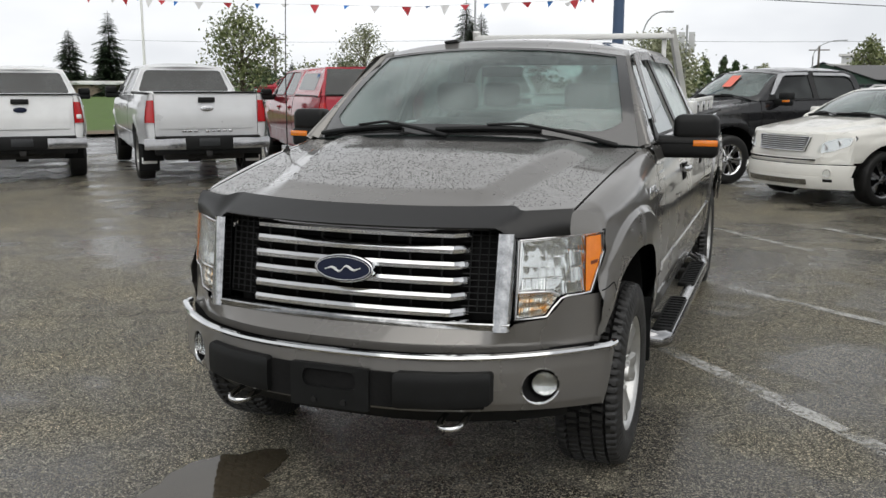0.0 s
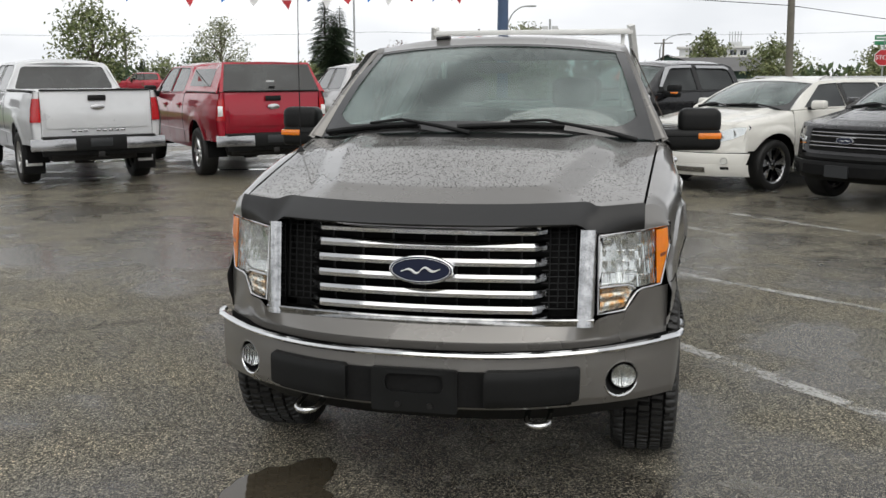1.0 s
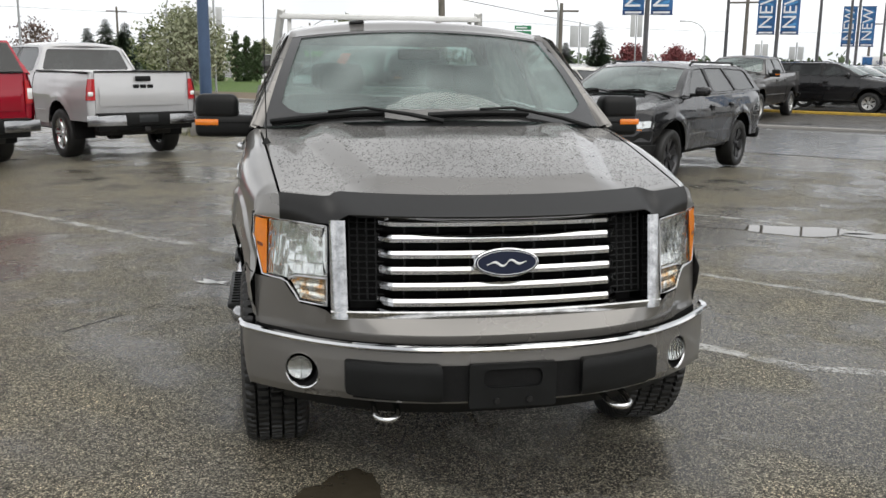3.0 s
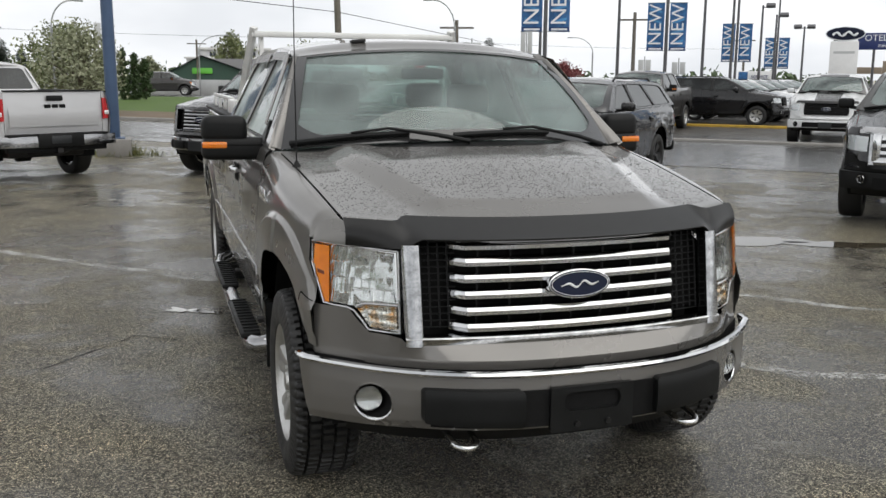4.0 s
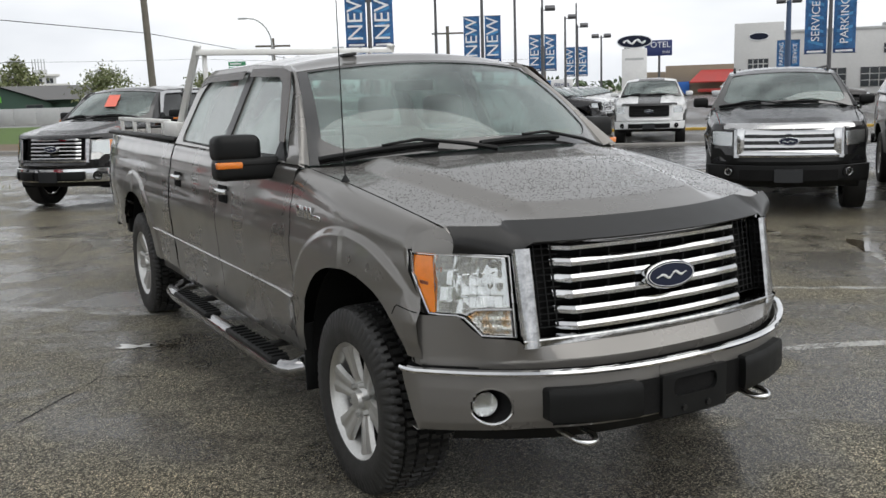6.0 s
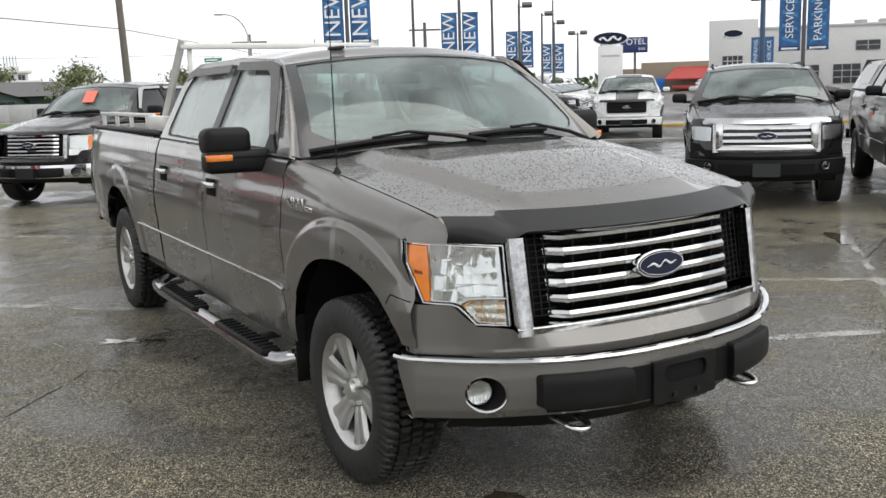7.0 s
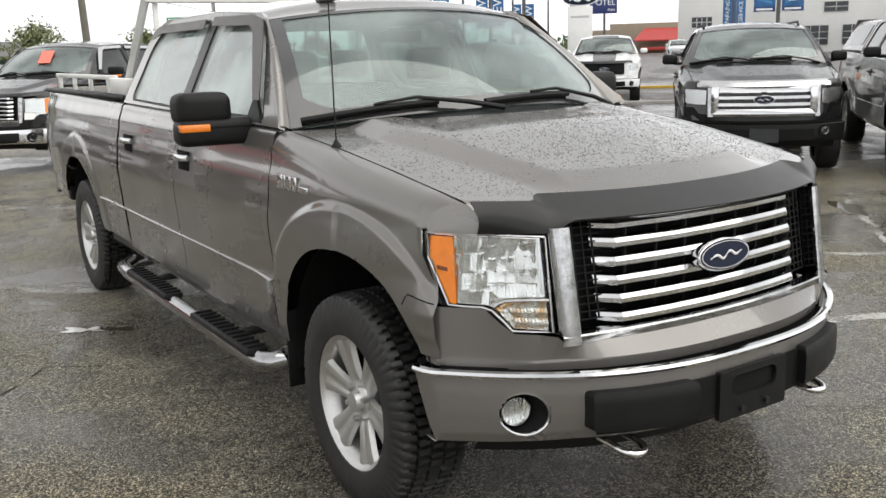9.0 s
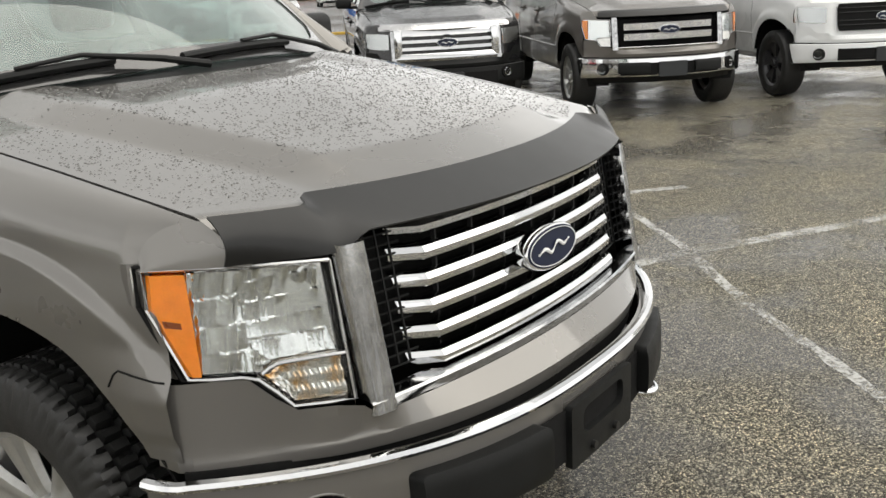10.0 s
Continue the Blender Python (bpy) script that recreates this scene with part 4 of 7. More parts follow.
    if skirt:
        low_f = lambda u, v: Vector((math.copysign(wrap(abs(2 * u - 1), 0.6)[0], 2 * u - 1) * wk, wrap(abs(2 * u - 1), 0.6)[1] - 0.012 + 0.05 * v * v, Z(0.475 - (skirt + 0.045) * v)))
        part("bumper_skirt", surf(low_f, 50, 6, None, 0.012), body, bump, "deep body-coloured bumper skirt")
        part("skirt_intake", surf(lambda u, v: Vector(((2 * u - 1) * 0.52 * wk, B((2 * u - 1) * 0.52) - 0.022 + 0.02 * v, Z(0.425 - 0.085 * v))), 24, 2, None, 0.02), M_DULLCHROME, bump, "slotted lower intake")
        for sx in (-1, 1):
            part("skirt_vent", surf(lambda u, v: Vector((sx * (0.70 + 0.09 * u) * wk, B(0.70 + 0.09 * u) - 0.018 + 0.02 * v, Z(0.44 - 0.06 * v))), 4, 2, None, 0.012), M_DARK, bump)
    if grille in ("six", "two"):
        for sx in (-1, 1):
            pad = sheet(rounded([(0.256, 0.478), (0.588, 0.492), (0.588, 0.612), (0.256, 0.612)], 0.016), lambda a, b: Vector((sx * a * wk, B(a) - 0.050 + 0.010 * abs((b - 0.545) / 0.067) ** 5, Z(b))), 0.045)
            part("bumper_pad", pad, M_PLASTIC, bump, "black textured rubber pad", angle=30)
    # plate holder
    holder = plate(rounded([(-0.160, 0.450), (0.160, 0.450), (0.160, 0.613), (-0.160, 0.613)], 0.012), lambda a, b: Vector((a, B(a) - 0.032, Z(b))), 0.02,
                   [rounded([(-0.108, 0.524), (0.108, 0.524), (0.108, 0.594), (-0.108, 0.594)], 0.032)] if hero else ())
    if light == "p":
        low_g = surf(lambda u, v: Vector(((2 * u - 1) * 0.60 * wk, B((2 * u - 1) * 0.60) - 0.004, Z(0.722 + 0.022 * v))), 24, 2, None, 0.03)
        part("upper_slot", low_g, M_DARK, bump)
    if light != "p":
        hold = part("plate_bracket", holder, M_PLASTIC if hero else M_PLATE, bump, "empty black plate bracket")
    if hero:
        for px in (-0.06, 0.06):
            part("bracket_bolt", lathe([(-0.006, 0.004), (-0.006, 0.011), (0.01, 0.011)], 10, axis="y", at=(px, B(0) - 0.034, Z(0.478))), M_GLOSSBLK, hold)
        for sx in (-1, 1):
            hook = tube([(sx * 0.40, 0.12, Z(0.425))] + [(sx * (0.4415 - 0.0415 * math.cos(a)), -0.035 - 0.05 * math.sin(a), Z(0.412 - 0.008 * math.sin(a))) for a in np.linspace(0, math.pi, 13)] + [(sx * 0.483, 0.12, Z(0.425))], 0.0125, 10)
            part("tow_hook", hook, M_CHROME, bump, "bright steel tow hook")
    # fog lamps
    for sx in (-1, 1):
        depth = 0.045 if hero else -0.014
        fm = pose(sx * (FX + 0.004) * wk, B(FX) + depth, Z(FZ), 0, 0, sx * (12 if hero else 33))
        ring = part("fog_lamp", lathe([(0.03, 0.048), (-0.012, 0.049), (-0.017, 0.046), (-0.014, 0.044), (0.03, 0.043)], 36, axis="y"), M_STEEL if hero or light == "p" or grille == "exped" else M_DARK, bump, "round fog lamp in a dark pocket", fm)
        bowl_ = lambda a, b: Vector((a, -0.016 + 0.016 * (1 - (math.hypot(a, b) / 0.052) ** 2) + 0.005 * abs(math.sin(a * math.pi / 0.011)), b))
        part("fog_reflector", sheet(oval(0, 0, 0.044, 0.044, 40), bowl_, 0.004, 0.0016 if hero else 0.01), M_REFLECT if hero else M_STEEL, ring, angle=25)
        part("fog_lens", lathe([(-0.026, 0.001), (-0.025, 0.018), (-0.022, 0.034), (-0.014, 0.044), (-0.004, 0.046)], 30, axis="y"), M_LENS, ring, "clear fog lamp lens")
        if hero:
            rim_at = lambda a, k=1.0: Vector((sx * (FX + 0.0605 * k * math.cos(a)), B(FX + 0.0605 * k * math.cos(a)), FZ + 0.0665 * k * math.sin(a)))
            pocket = surf(lambda u, v: rim_at(2 * math.pi * u, 1.02 - 0.10 * v) * 1.0 + Vector((0, (0.085 + B(FX) - rim_at(2 * math.pi * u).y) * v, 0)), 40, 6, None, 0.003)
            part("lamp_pocket", pocket, M_DARK, bump)
            part("pocket_back", block(sx * FX - 0.075, sx * FX + 0.075, B(FX) + 0.082, B(FX) + 0.09, FZ - 0.075, FZ + 0.075, 0.004), M_DARK, bump)
            part("pocket_lip", tube([rim_at(a) - Vector((0, 0.001, 0)) for a in np.linspace(0, 2 * math.pi, 49)], 0.0045, 8), body, bump)
            part("fog_trim", tube([rim_at(a, 1.0) - Vector((0, 0.003, 0)) for a in np.linspace(math.pi * 1.05, math.pi * 1.95, 24)], [0.002 + 0.0045 * math.sin(math.pi * (k + 0.2) / 23.4) for k in range(24)], 8), M_CHROME, ring.parent, "chrome crescent")
        else:
            # flat disc, near-black where it paints in the recess's shade
            part("lamp_recess", lathe([(-0.006, 0.002), (-0.006, 0.068), (0.02, 0.07), (0.02, 0.002)], 30, axis="y"), body if light == "p" else M_DARK, ring, "", pose(-sx * 0.012, 0, 0))
    # grille
    gm = lambda a, b: Vector((a * wk, G(a) + 0.16 * (b - 0.77), Z(b)))
    back = part("grille", plate([(-0.60, 0.79), (0.60, 0.79), (0.585, 1.13), (-0.585, 1.13)], lambda a, b: gm(a, b) + Vector((0, 0.09, 0)), 0.01), M_DARK, car, "dark radiator opening")
    if grille in ("six", "two", "exped"):
        SUR = part("grille_surround", sweep([(x * wk, G(x) - 0.012, Z(0.746)) for x in np.linspace(-0.630, 0.630, 40)], [(-0.008, 0.0), (-0.012, 0.003), (-0.018, 0.026), (-0.014, 0.031), (0.03, 0.033), (0.03, 0.0)]), M_SPOTCHROME, back, "chrome grille frame")
        for sx in (-1, 1):
            post = bmesh.new()
            rows_ = []
            for k in range(15):
                z = 0.747 + 0.351 * k / 14
                xo = 0.630
                xi = 0.568 + 0.004 * (k / 14)
                yy = 0.16 * (z - 0.77)
                rows_.append([post.verts.new((sx * x * wk, G(x) + yy + d, Z(z))) for x, d in ((xo, 0.02), (xo, -0.020), (xo - 0.003, -0.026), (xo - 0.012, -0.029), (xi + 0.010, -0.031), (xi + 0.002, -0.026), (xi - 0.004, 0.03))])
            for a, b in zip(rows_, rows_[1:]):
                for k in range(6):
                    post.faces.new((a[k], a[k + 1], b[k + 1], b[k]))
            part("surround_post", post, M_SPOTCHROME, SUR, "water-spotted chrome post")
        top_edge = sweep([(x * wk, G(x) + 0.085, Z(1.108)) for x in np.linspace(-0.53, 0.53, 30)], [(-0.02, -0.006), (-0.02, 0.012), (0.03, 0.016), (0.03, -0.006)])
        part("surround_top", top_edge, M_PLASTIC, SUR)
    if grille == "six":
        for k in range(6):
            z = 1.088 - 0.0572 * k
            for x0, x1 in (((-0.462, -0.045), (0.045, 0.462)) if k in (2, 3) else ((-0.462, 0.462),)):
                pts = []
                for x in np.linspace(x0, x1, 18):
                    endk = 0.05 * max(0.0, abs(x) - 0.415) / 0.047
                    pts.append((x * wk, G(x) + 0.16 * (z - 0.77) + 0.012 + endk, Z(z)))
                part("grille_bar", sweep(pts, BAR), M_CHROME, back, "chrome grille bar", angle=25)
            if hero:
                for x in np.linspace(-0.36, 0.36, 7):
                    part("bar_clip", block(x - 0.003, x + 0.003, G(x) + 0.05, G(x) + 0.062, z - 0.040, z - 0.015), M_PLASTIC, back)
    elif grille == "two":
        for z in (0.99, 0.88):
            part("grille_bar", surf(lambda u, v: Vector(((2 * u - 1) * 0.50 * wk, G((2 * u - 1) * 0.5) + 0.16 * (z - 0.77) - 0.01, Z(z - 0.036 + 0.072 * v))), 20, 3, None, 0.04), M_CHROME, back)
    elif grille == "exped":
        for z, hh, x0, x1 in ((0.806, 0.030, -0.58, 0.58), (0.893, 0.022, -0.53, 0.53), (0.975, 0.022, -0.53, 0.53), (1.072, 0.038, -0.57, 0.57)):
            part("grille_bar", sweep([(x * wk, G(x) + 0.16 * (z - 0.77) - 0.034, Z(z)) for x in np.linspace(x0, x1, 20)], [(0.0, -hh), (-0.008, -hh * 0.8), (0.002, hh * 0.75), (0.010, hh), (0.04, hh), (0.04, -hh)]), M_CHROME, back, "thick chrome grille bar")
        for sx in (-1, 1):
            part("grille_side", block(sx * 0.55 * wk - 0.045, sx * 0.55 * wk + 0.045, G(0.56) - 0.035, G(0.56) + 0.05, Z(0.785), Z(1.11), 0.012), M_CHROME, back)
    elif grille == "mesh":
        part("grille_insert", surf(lambda u, v: gm((2 * u - 1) * (0.54 - 0.02 * abs(2 * v - 1) ** 6), 0.80 + 0.30 * v) - Vector((0, 0.016, 0)), 24, 10, None, 0.02), M_DARK, back, "black mesh grille")
        for z in (0.86, 0.91, 1.0, 1.05):
            part("grille_bar", tube([(x * wk, G(x) + 0.16 * (z - 0.77) - 0.018, Z(z)) for x in np.linspace(-0.52, 0.52, 12)], 0.010, 6), M_DULLCHROME if light == "e" else M_PLASTIC, back)
    elif grille == "pearl":
        part("grille_insert", surf(lambda u, v: gm((2 * u - 1) * (0.40 + 0.05 * v), 0.86 + 0.22 * v) - Vector((0, 0.024, 0)), 24, 6, None, 0.03), M_DKALLOY, back, "honeycomb chrome grille")
        part("grille_edge", tube([gm(a, b) - Vector((0, 0.03, 0)) for a, b in [(x, 0.86) for x in np.linspace(-0.40, 0.40, 14)] + [(x, 1.08) for x in np.linspace(0.45, -0.45, 14)] + [(-0.40, 0.86)]], 0.010, 6), M_CHROME, back)
        for z in np.linspace(0.89, 1.05, 6):
            part("grille_bar", tube([(x * wk, G(x) + 0.16 * (z - 0.77) - 0.030, Z(z)) for x in np.linspace(-0.40, 0.40, 10)], 0.007, 6), M_STEEL, back)
        fill = surf(lambda u, v: Vector(((2 * u - 1) * 0.64 * wk, G((2 * u - 1) * 0.64) + 0.16 * (0.36 * v) + 0.006, Z(0.77 + 0.36 * v))), 16, 4, None, 0.01)
        part("nose_panel", fill, body, back)
    if hero:
        for sx in (-1, 1):
            wires = bmesh.new()
            for z in np.arange(0.800, 1.10, 0.0235):
                tube([(sx * x, G(x) + 0.16 * (z - 0.77) + 0.035, z) for x in (0.435, 0.560)], 0.0026, 5, wires)
            for x in (0.462, 0.494, 0.526, 0.556):
                tube([(sx * x, G(x) + 0.035 + 0.16 * (z - 0.77), z) for z in (0.805, 1.095)], 0.0032, 5, wires)
            part("grille_mesh", wires, M_PLASTIC, back, "black wire mesh beside the bars")
    if grille != "pearl":
        ebase = plate(oval(0, 0.950, 0.122, 0.053), lambda a, b: gm(a, b) - Vector((0, 0.040, 0)), 0.035, bevel=0.006)
        emb = part("emblem", ebase, M_CHROME, back, "oval emblem with a chrome rim")
        part("emblem_face", plate(oval(0, 0.950, 0.1160, 0.0475), lambda a, b: gm(a, b) - Vector((0, 0.0415, 0)), 0.006), M_BADGE, emb, "deep blue enamel oval")
        part("emblem_mark", plate(oval(0, 0.950, 0.1110, 0.0430), lambda a, b: gm(a, b) - Vector((0, 0.0440, 0)), 0.002, [oval(0, 0.950, 0.1092, 0.0412)]), M_WHITE, emb)
        mark = tube([(x * wk, gm(x, 0.950).y - 0.0435, Z(0.949 + 0.05 * x + 0.012 * math.sin(x * 95) * (1 - abs(x) / 0.09))) for x in np.linspace(-0.074, 0.072, 40)], [0.0012 + 0.0028 * abs(math.sin(x * 48)) for x in np.linspace(-0.074, 0.072, 40)], 6, flat=1.3)
        part("emblem_stroke", mark, M_WHITE, emb, "plain white flourish")
    # head lamps
    for sx in (-1, 1):
        lm = lambda a, b: Vector((sx * a * wk, HLY(a) + 0.16 * (b - 0.77), Z(b)))
        if light == "f":
            full = [(0.638, 1.073), (0.72, 1.078), (0.80, 1.081), (0.86, 1.084), (0.897, 1.085), (0.902, 1.01), (0.889, 0.95), (0.871, 0.863), (0.84, 0.859), (0.80, 0.858), (0.780, 0.850), (0.758, 0.820), (0.738, 0.788), (0.69, 0.786), (0.640, 0.785)]
            clear = [(0.652, 1.061), (0.72, 1.066), (0.80, 1.070), (0.841, 1.072), (0.850, 0.871), (0.80, 0.868), (0.776, 0.868), (0.764, 0.880), (0.750, 0.887), (0.72, 0.889), (0.652, 0.890)]
            amber = [(0.8470, 1.071), (0.890, 1.074), (0.896, 1.01), (0.884, 0.95), (0.866, 0.870), (0.8550, 0.869)]
            signal = [(0.650, 0.878), (0.70, 0.878), (0.742, 0.876), (0.766, 0.858), (0.750, 0.828), (0.732, 0.799), (0.69, 0.797), (0.650, 0.796)]
        elif light == "e":
            full = [(0.60, 0.98), (0.72, 1.00), (0.86, 1.02), (0.905, 1.0), (0.90, 0.90), (0.80, 0.885), (0.62, 0.90)]
            clear = [(0.615, 0.97), (0.72, 0.99), (0.86, 1.01), (0.89, 0.99), (0.885, 0.912), (0.80, 0.897), (0.63, 0.912)]
            amber, signal = None, [(0.62, 0.892), (0.80, 0.878), (0.80, 0.868), (0.62, 0.88)]
        elif light == "p":
            full = [(0.53, 0.845), (0.57, 0.95), (0.66, 1.035), (0.78, 1.090), (0.885, 1.110), (0.905, 1.07), (0.885, 0.955), (0.76, 0.865), (0.62, 0.825)]
            clear = [(0.55, 0.855), (0.585, 0.945), (0.66, 1.022), (0.78, 1.078), (0.875, 1.097), (0.892, 1.066), (0.872, 0.965), (0.75, 0.879), (0.625, 0.839)]
            amber, signal = None, None
        else:
            full = [(0.63, 1.075), (0.75, 1.085), (0.89, 1.085), (0.905, 1.0), (0.905, 0.90), (0.80, 0.88), (0.64, 0.88)]
            clear = [(0.645, 1.062), (0.75, 1.072), (0.88, 1.072), (0.893, 1.0), (0.893, 0.912), (0.80, 0.893), (0.652, 0.893)]
            amber, signal = None, None
        case = part("head_lamp", sheet(full, lambda a, b: lm(a, b) + Vector((0, 0.036, 0)), 0.02), M_REFLECT, car, "clear head lamp with an amber side marker" if amber else "clear head lamp")
        part("lamp_gasket", sheet([((a - 0.76) * 1.02 + 0.76, (b - 0.94) * 1.05 + 0.94) for a, b in full], lambda a, b: lm(a, b) + Vector((0, 0.037, 0)), 0.02), body if light == "f" else M_DARK, case)
        if light == "f":
            loop = full + full[:1]
            part("lamp_seal", tube([tuple(lm((a - 0.76) * 1.014 + 0.76, (b - 0.935) * 1.030 + 0.935) + Vector((0, 0.018, 0))) for a, b in loop], 0.0055, 6), M_DARK, case)
            part("lamp_rim", tube([tuple(lm((a - 0.765) * 0.985 + 0.765, (b - 0.935) * 0.985 + 0.935) + Vector((0, 0.006, 0))) for a, b in loop], 0.0045, 6), M_STEEL, case, "bright lamp rim")
            part("lamp_divider", tube([tuple(lm(a, b) + Vector((0, 0.004, 0))) for a, b in ((0.646, 0.884), (0.72, 0.883), (0.748, 0.881), (0.762, 0.874), (0.774, 0.863))], 0.0045, 6), M_STEEL, case)
        def silver(a, b):
            q = lm(a, b)
            d = math.hypot(a - 0.690, (b - 0.985) * 0.85)
            deep = 0.012
            if hero:
                wide, tall = (0.024, 0.040) if a < 0.775 else (0.015, 0.055)
                ca, cb = math.floor((a + 0.12 * b) / wide), math.floor((b + 0.10 * a) / tall)
                fa, fb = (a + 0.12 * b) / wide - ca - 0.5, (b + 0.10 * a) / tall - cb - 0.5
                key = math.sin(ca * 12.9898 + cb * 78.233) * 43758.5453
                key -= math.floor(key)
                deep = 0.012 + 0.026 * max(0.0, 1 - (d / 0.105) ** 2)
                deep += wide * (0.55 * fa * fa + (key - 0.5) * 0.35 * fa) + tall * ((key * 7.13) % 1.0 - 0.6) * 0.40 * fb
                if a > 0.775 or b < 0.93:
                    deep += 0.0022 * abs(math.sin((a + 0.12 * b) * math.pi / 0.0075))
            return q + Vector((0, deep, 0))
        part("reflector", sheet(clear, silver, 0.004, 0.0014 if hero else 0.012, 64 if hero else 8), M_STEEL if light == "c" else M_REFLECT, case, "silvered fluted reflector", angle=25)
        if light in ("p", "e"):
            for bx, bz, br in ((0.66, 0.93, 0.044), (0.78, 0.985, 0.042)) if light != "e" else ((0.70, 0.945, 0.028), (0.80, 0.955, 0.026)):
                q_ = lm(bx, bz)
                part("bulb_bowl", lathe([(0.006, 0.004), (0.004, br * 0.5), (-0.002, br * 0.9), (0.004, br)], 20, axis="y", at=(q_.x, q_.y + 0.006, q_.z)), M_STEEL, case)
        part("lamp_lens", sheet(clear, lambda a, b: lm(a, b) - Vector((0, 0.001, 0)), 0.003), M_LENS, case, "clear plastic lens")
        if amber:
            mk = part("side_marker", sheet(amber, lambda a, b: lm(a, b) - Vector((0, 0.002, 0)), 0.012), M_AMBER, case, "amber side marker")
            if hero:
                part("marker_bulb", sheet([(0.866, 0.979), (0.888, 0.986), (0.886, 0.972), (0.866, 0.967)], lambda a, b: lm(a, b) - Vector((0, 0.0035, 0)), 0.002), M_DKAMBER, mk)
        if signal:
            if hero:
                sg = part("turn_signal", sheet(signal, lambda a, b: lm(a, b) + Vector((0, 0.010 + 0.005 * abs(math.sin(a * math.pi / 0.008)) + 0.003 * math.sin(b * 420), 0)), 0.01, 0.0014), M_SIGNAL, case, "fluted turn signal with a warm bulb", angle=25)
                part("signal_lens", sheet(signal, lambda a, b: lm(a, b), 0.003), M_LENS, sg)
            else:
                part("turn_signal", sheet(signal, lambda a, b: lm(a, b) + Vector((0, 0.001, 0)), 0.01), M_WHITELENS if light == "f" else M_AMBER, case, "fluted turn signal lens")
    if light != "f":
        panel = lambda u, v: Vector(((2 * u - 1) * 0.90 * wk, face((2 * u - 1) * 0.90, 0.70 + 0.42 * v) + 0.019, Z(0.70 + 0.42 * v)))
        part("nose_panel", surf(panel, 40, 6, None, 0.008), body, car)
    # screen, cowl and wipers
    def screen(u, v, off=0.0):
        w = 2 * u - 1
        a = Vector((0.858 * w * wk, yc - 0.235 + 0.25 * w * w, Z(1.378 - 0.048 * w * w)))
        b = Vector((0.690 * w * wk, ya - 0.10 + 0.10 * w * w, Z(1.812 - 0.045 * w * w)))
        p = a.lerp(b, v) + Vector((0, -0.030, 0.045)) * math.sin(math.pi * v) * 0.6
        return p + Vector((0, -0.7, 0.75)) * off

    ws = part("windscreen", surf(screen, 28, 14, None, 0.004), M_GLASS, car, "rain-misted windscreen")
    ws.visible_shadow = False
    band = bmesh.new()
    surf(lambda u, v: screen(u, 0.0 + 0.095 * v, 0.006), 28, 2, band)
    surf(lambda u, v: screen(0.034 + 0.085 * u, 0.093 + 0.12 * (1 - u) ** 2 * v, 0.006), 10, 3, band)
    surf(lambda u, v: screen(0.966 - 0.085 * u, 0.093 + 0.12 * (1 - u) ** 2 * v, 0.006), 10, 3, band)
    surf(lambda u, v: screen(u, 0.972 + 0.035 * v, 0.006), 28, 2, band)
    surf(lambda u, v: screen(0.0 + 0.035 * u, v, 0.006), 2, 14, band)
    surf(lambda u, v: screen(1.0 - 0.035 * u, v, 0.006), 2, 14, band)
    part("screen_border", band, M_FRIT, ws, "black screen edge")
    cowl = surf(lambda u, v: Vector(((2 * u - 1) * 0.84 * wk, 1.08 + (yc - 1.13) * (2 * u - 1) ** 2 + 0.14 * v, Z(1.355 - 0.045 * (2 * u - 1) ** 2 + 0.022 * v))), 24, 3, None, 0.01)
    part("cowl", cowl, M_PLASTIC, car)
    for ux, u0, u1 in ((0.49, 0.02, 0.33), (0.945, 0.45, 0.75)):
        mid = (u0 + u1) / 2
        arm_pts = [screen(ux, -0.03, 0.022), screen(ux - 0.09, 0.015, 0.034), screen(mid + 0.10, 0.075, 0.040), screen(mid, 0.062, 0.034)]
        arm = part("wiper", tube(arm_pts, [0.012, 0.010, 0.007, 0.006], 8), M_PLASTIC, car, "black wiper arm and blade")
        blade = tube([screen(u0 + (u1 - u0) * k / 8, 0.026 + 0.030 * math.sin(math.pi * 0.5 * k / 8), 0.020) for k in range(9)], 0.013, 8)
        part("wiper_blade", blade, M_PLASTIC, arm)
    # cab sides, roof, glass
    top_end = end - 0.10 if kind == "suv" else yd
    tx = lambda z: (0.918 + (0.700 - 0.918) * (z - 1.345) / (1.80 - 1.345)) * wk
    for sx in (-1, 1):
        cm = lambda a, b: Vector((sx * tx(b), a, Z(b)))
        sh = ya - 1.97
        if kind == "pickup":
            outer = [(yc - 0.01, 1.342), (yc + 0.02, 1.375), (ya - 0.03, 1.765), (ya + 0.06, 1.805), (yb, 1.832), (yd - 0.30, 1.825), (yd - 0.12, 1.775), (yd - 0.075, 1.70), (yd - 0.005, 1.365)]
            w1 = [(yc + 0.17, 1.374), (ya - 0.105, 1.70), (ya - 0.03, 1.758), (ya + 0.10, 1.782), (yb - 0.062, 1.790), (yb - 0.05, 1.374)]
            w2 = [(yb + 0.06, 1.374), (yb + 0.05, 1.790), (yd - 0.36, 1.782), (yd - 0.26, 1.735), (yd - 0.20, 1.66), (yd - 0.16, 1.42), (yd - 0.19, 1.39)]
            wins = [rounded(w1, 0.025), rounded(w2, 0.03)]
            pillar_trim = [(yb - 0.045, 1.374), (yb - 0.056, 1.79), (yb + 0.044, 1.79), (yb + 0.054, 1.374)]
        else:
            pillar_trim = [(yb - 0.043, 1.39), (yb - 0.05, 1.775), (yb + 0.043, 1.775), (yb + 0.043, 1.39)]

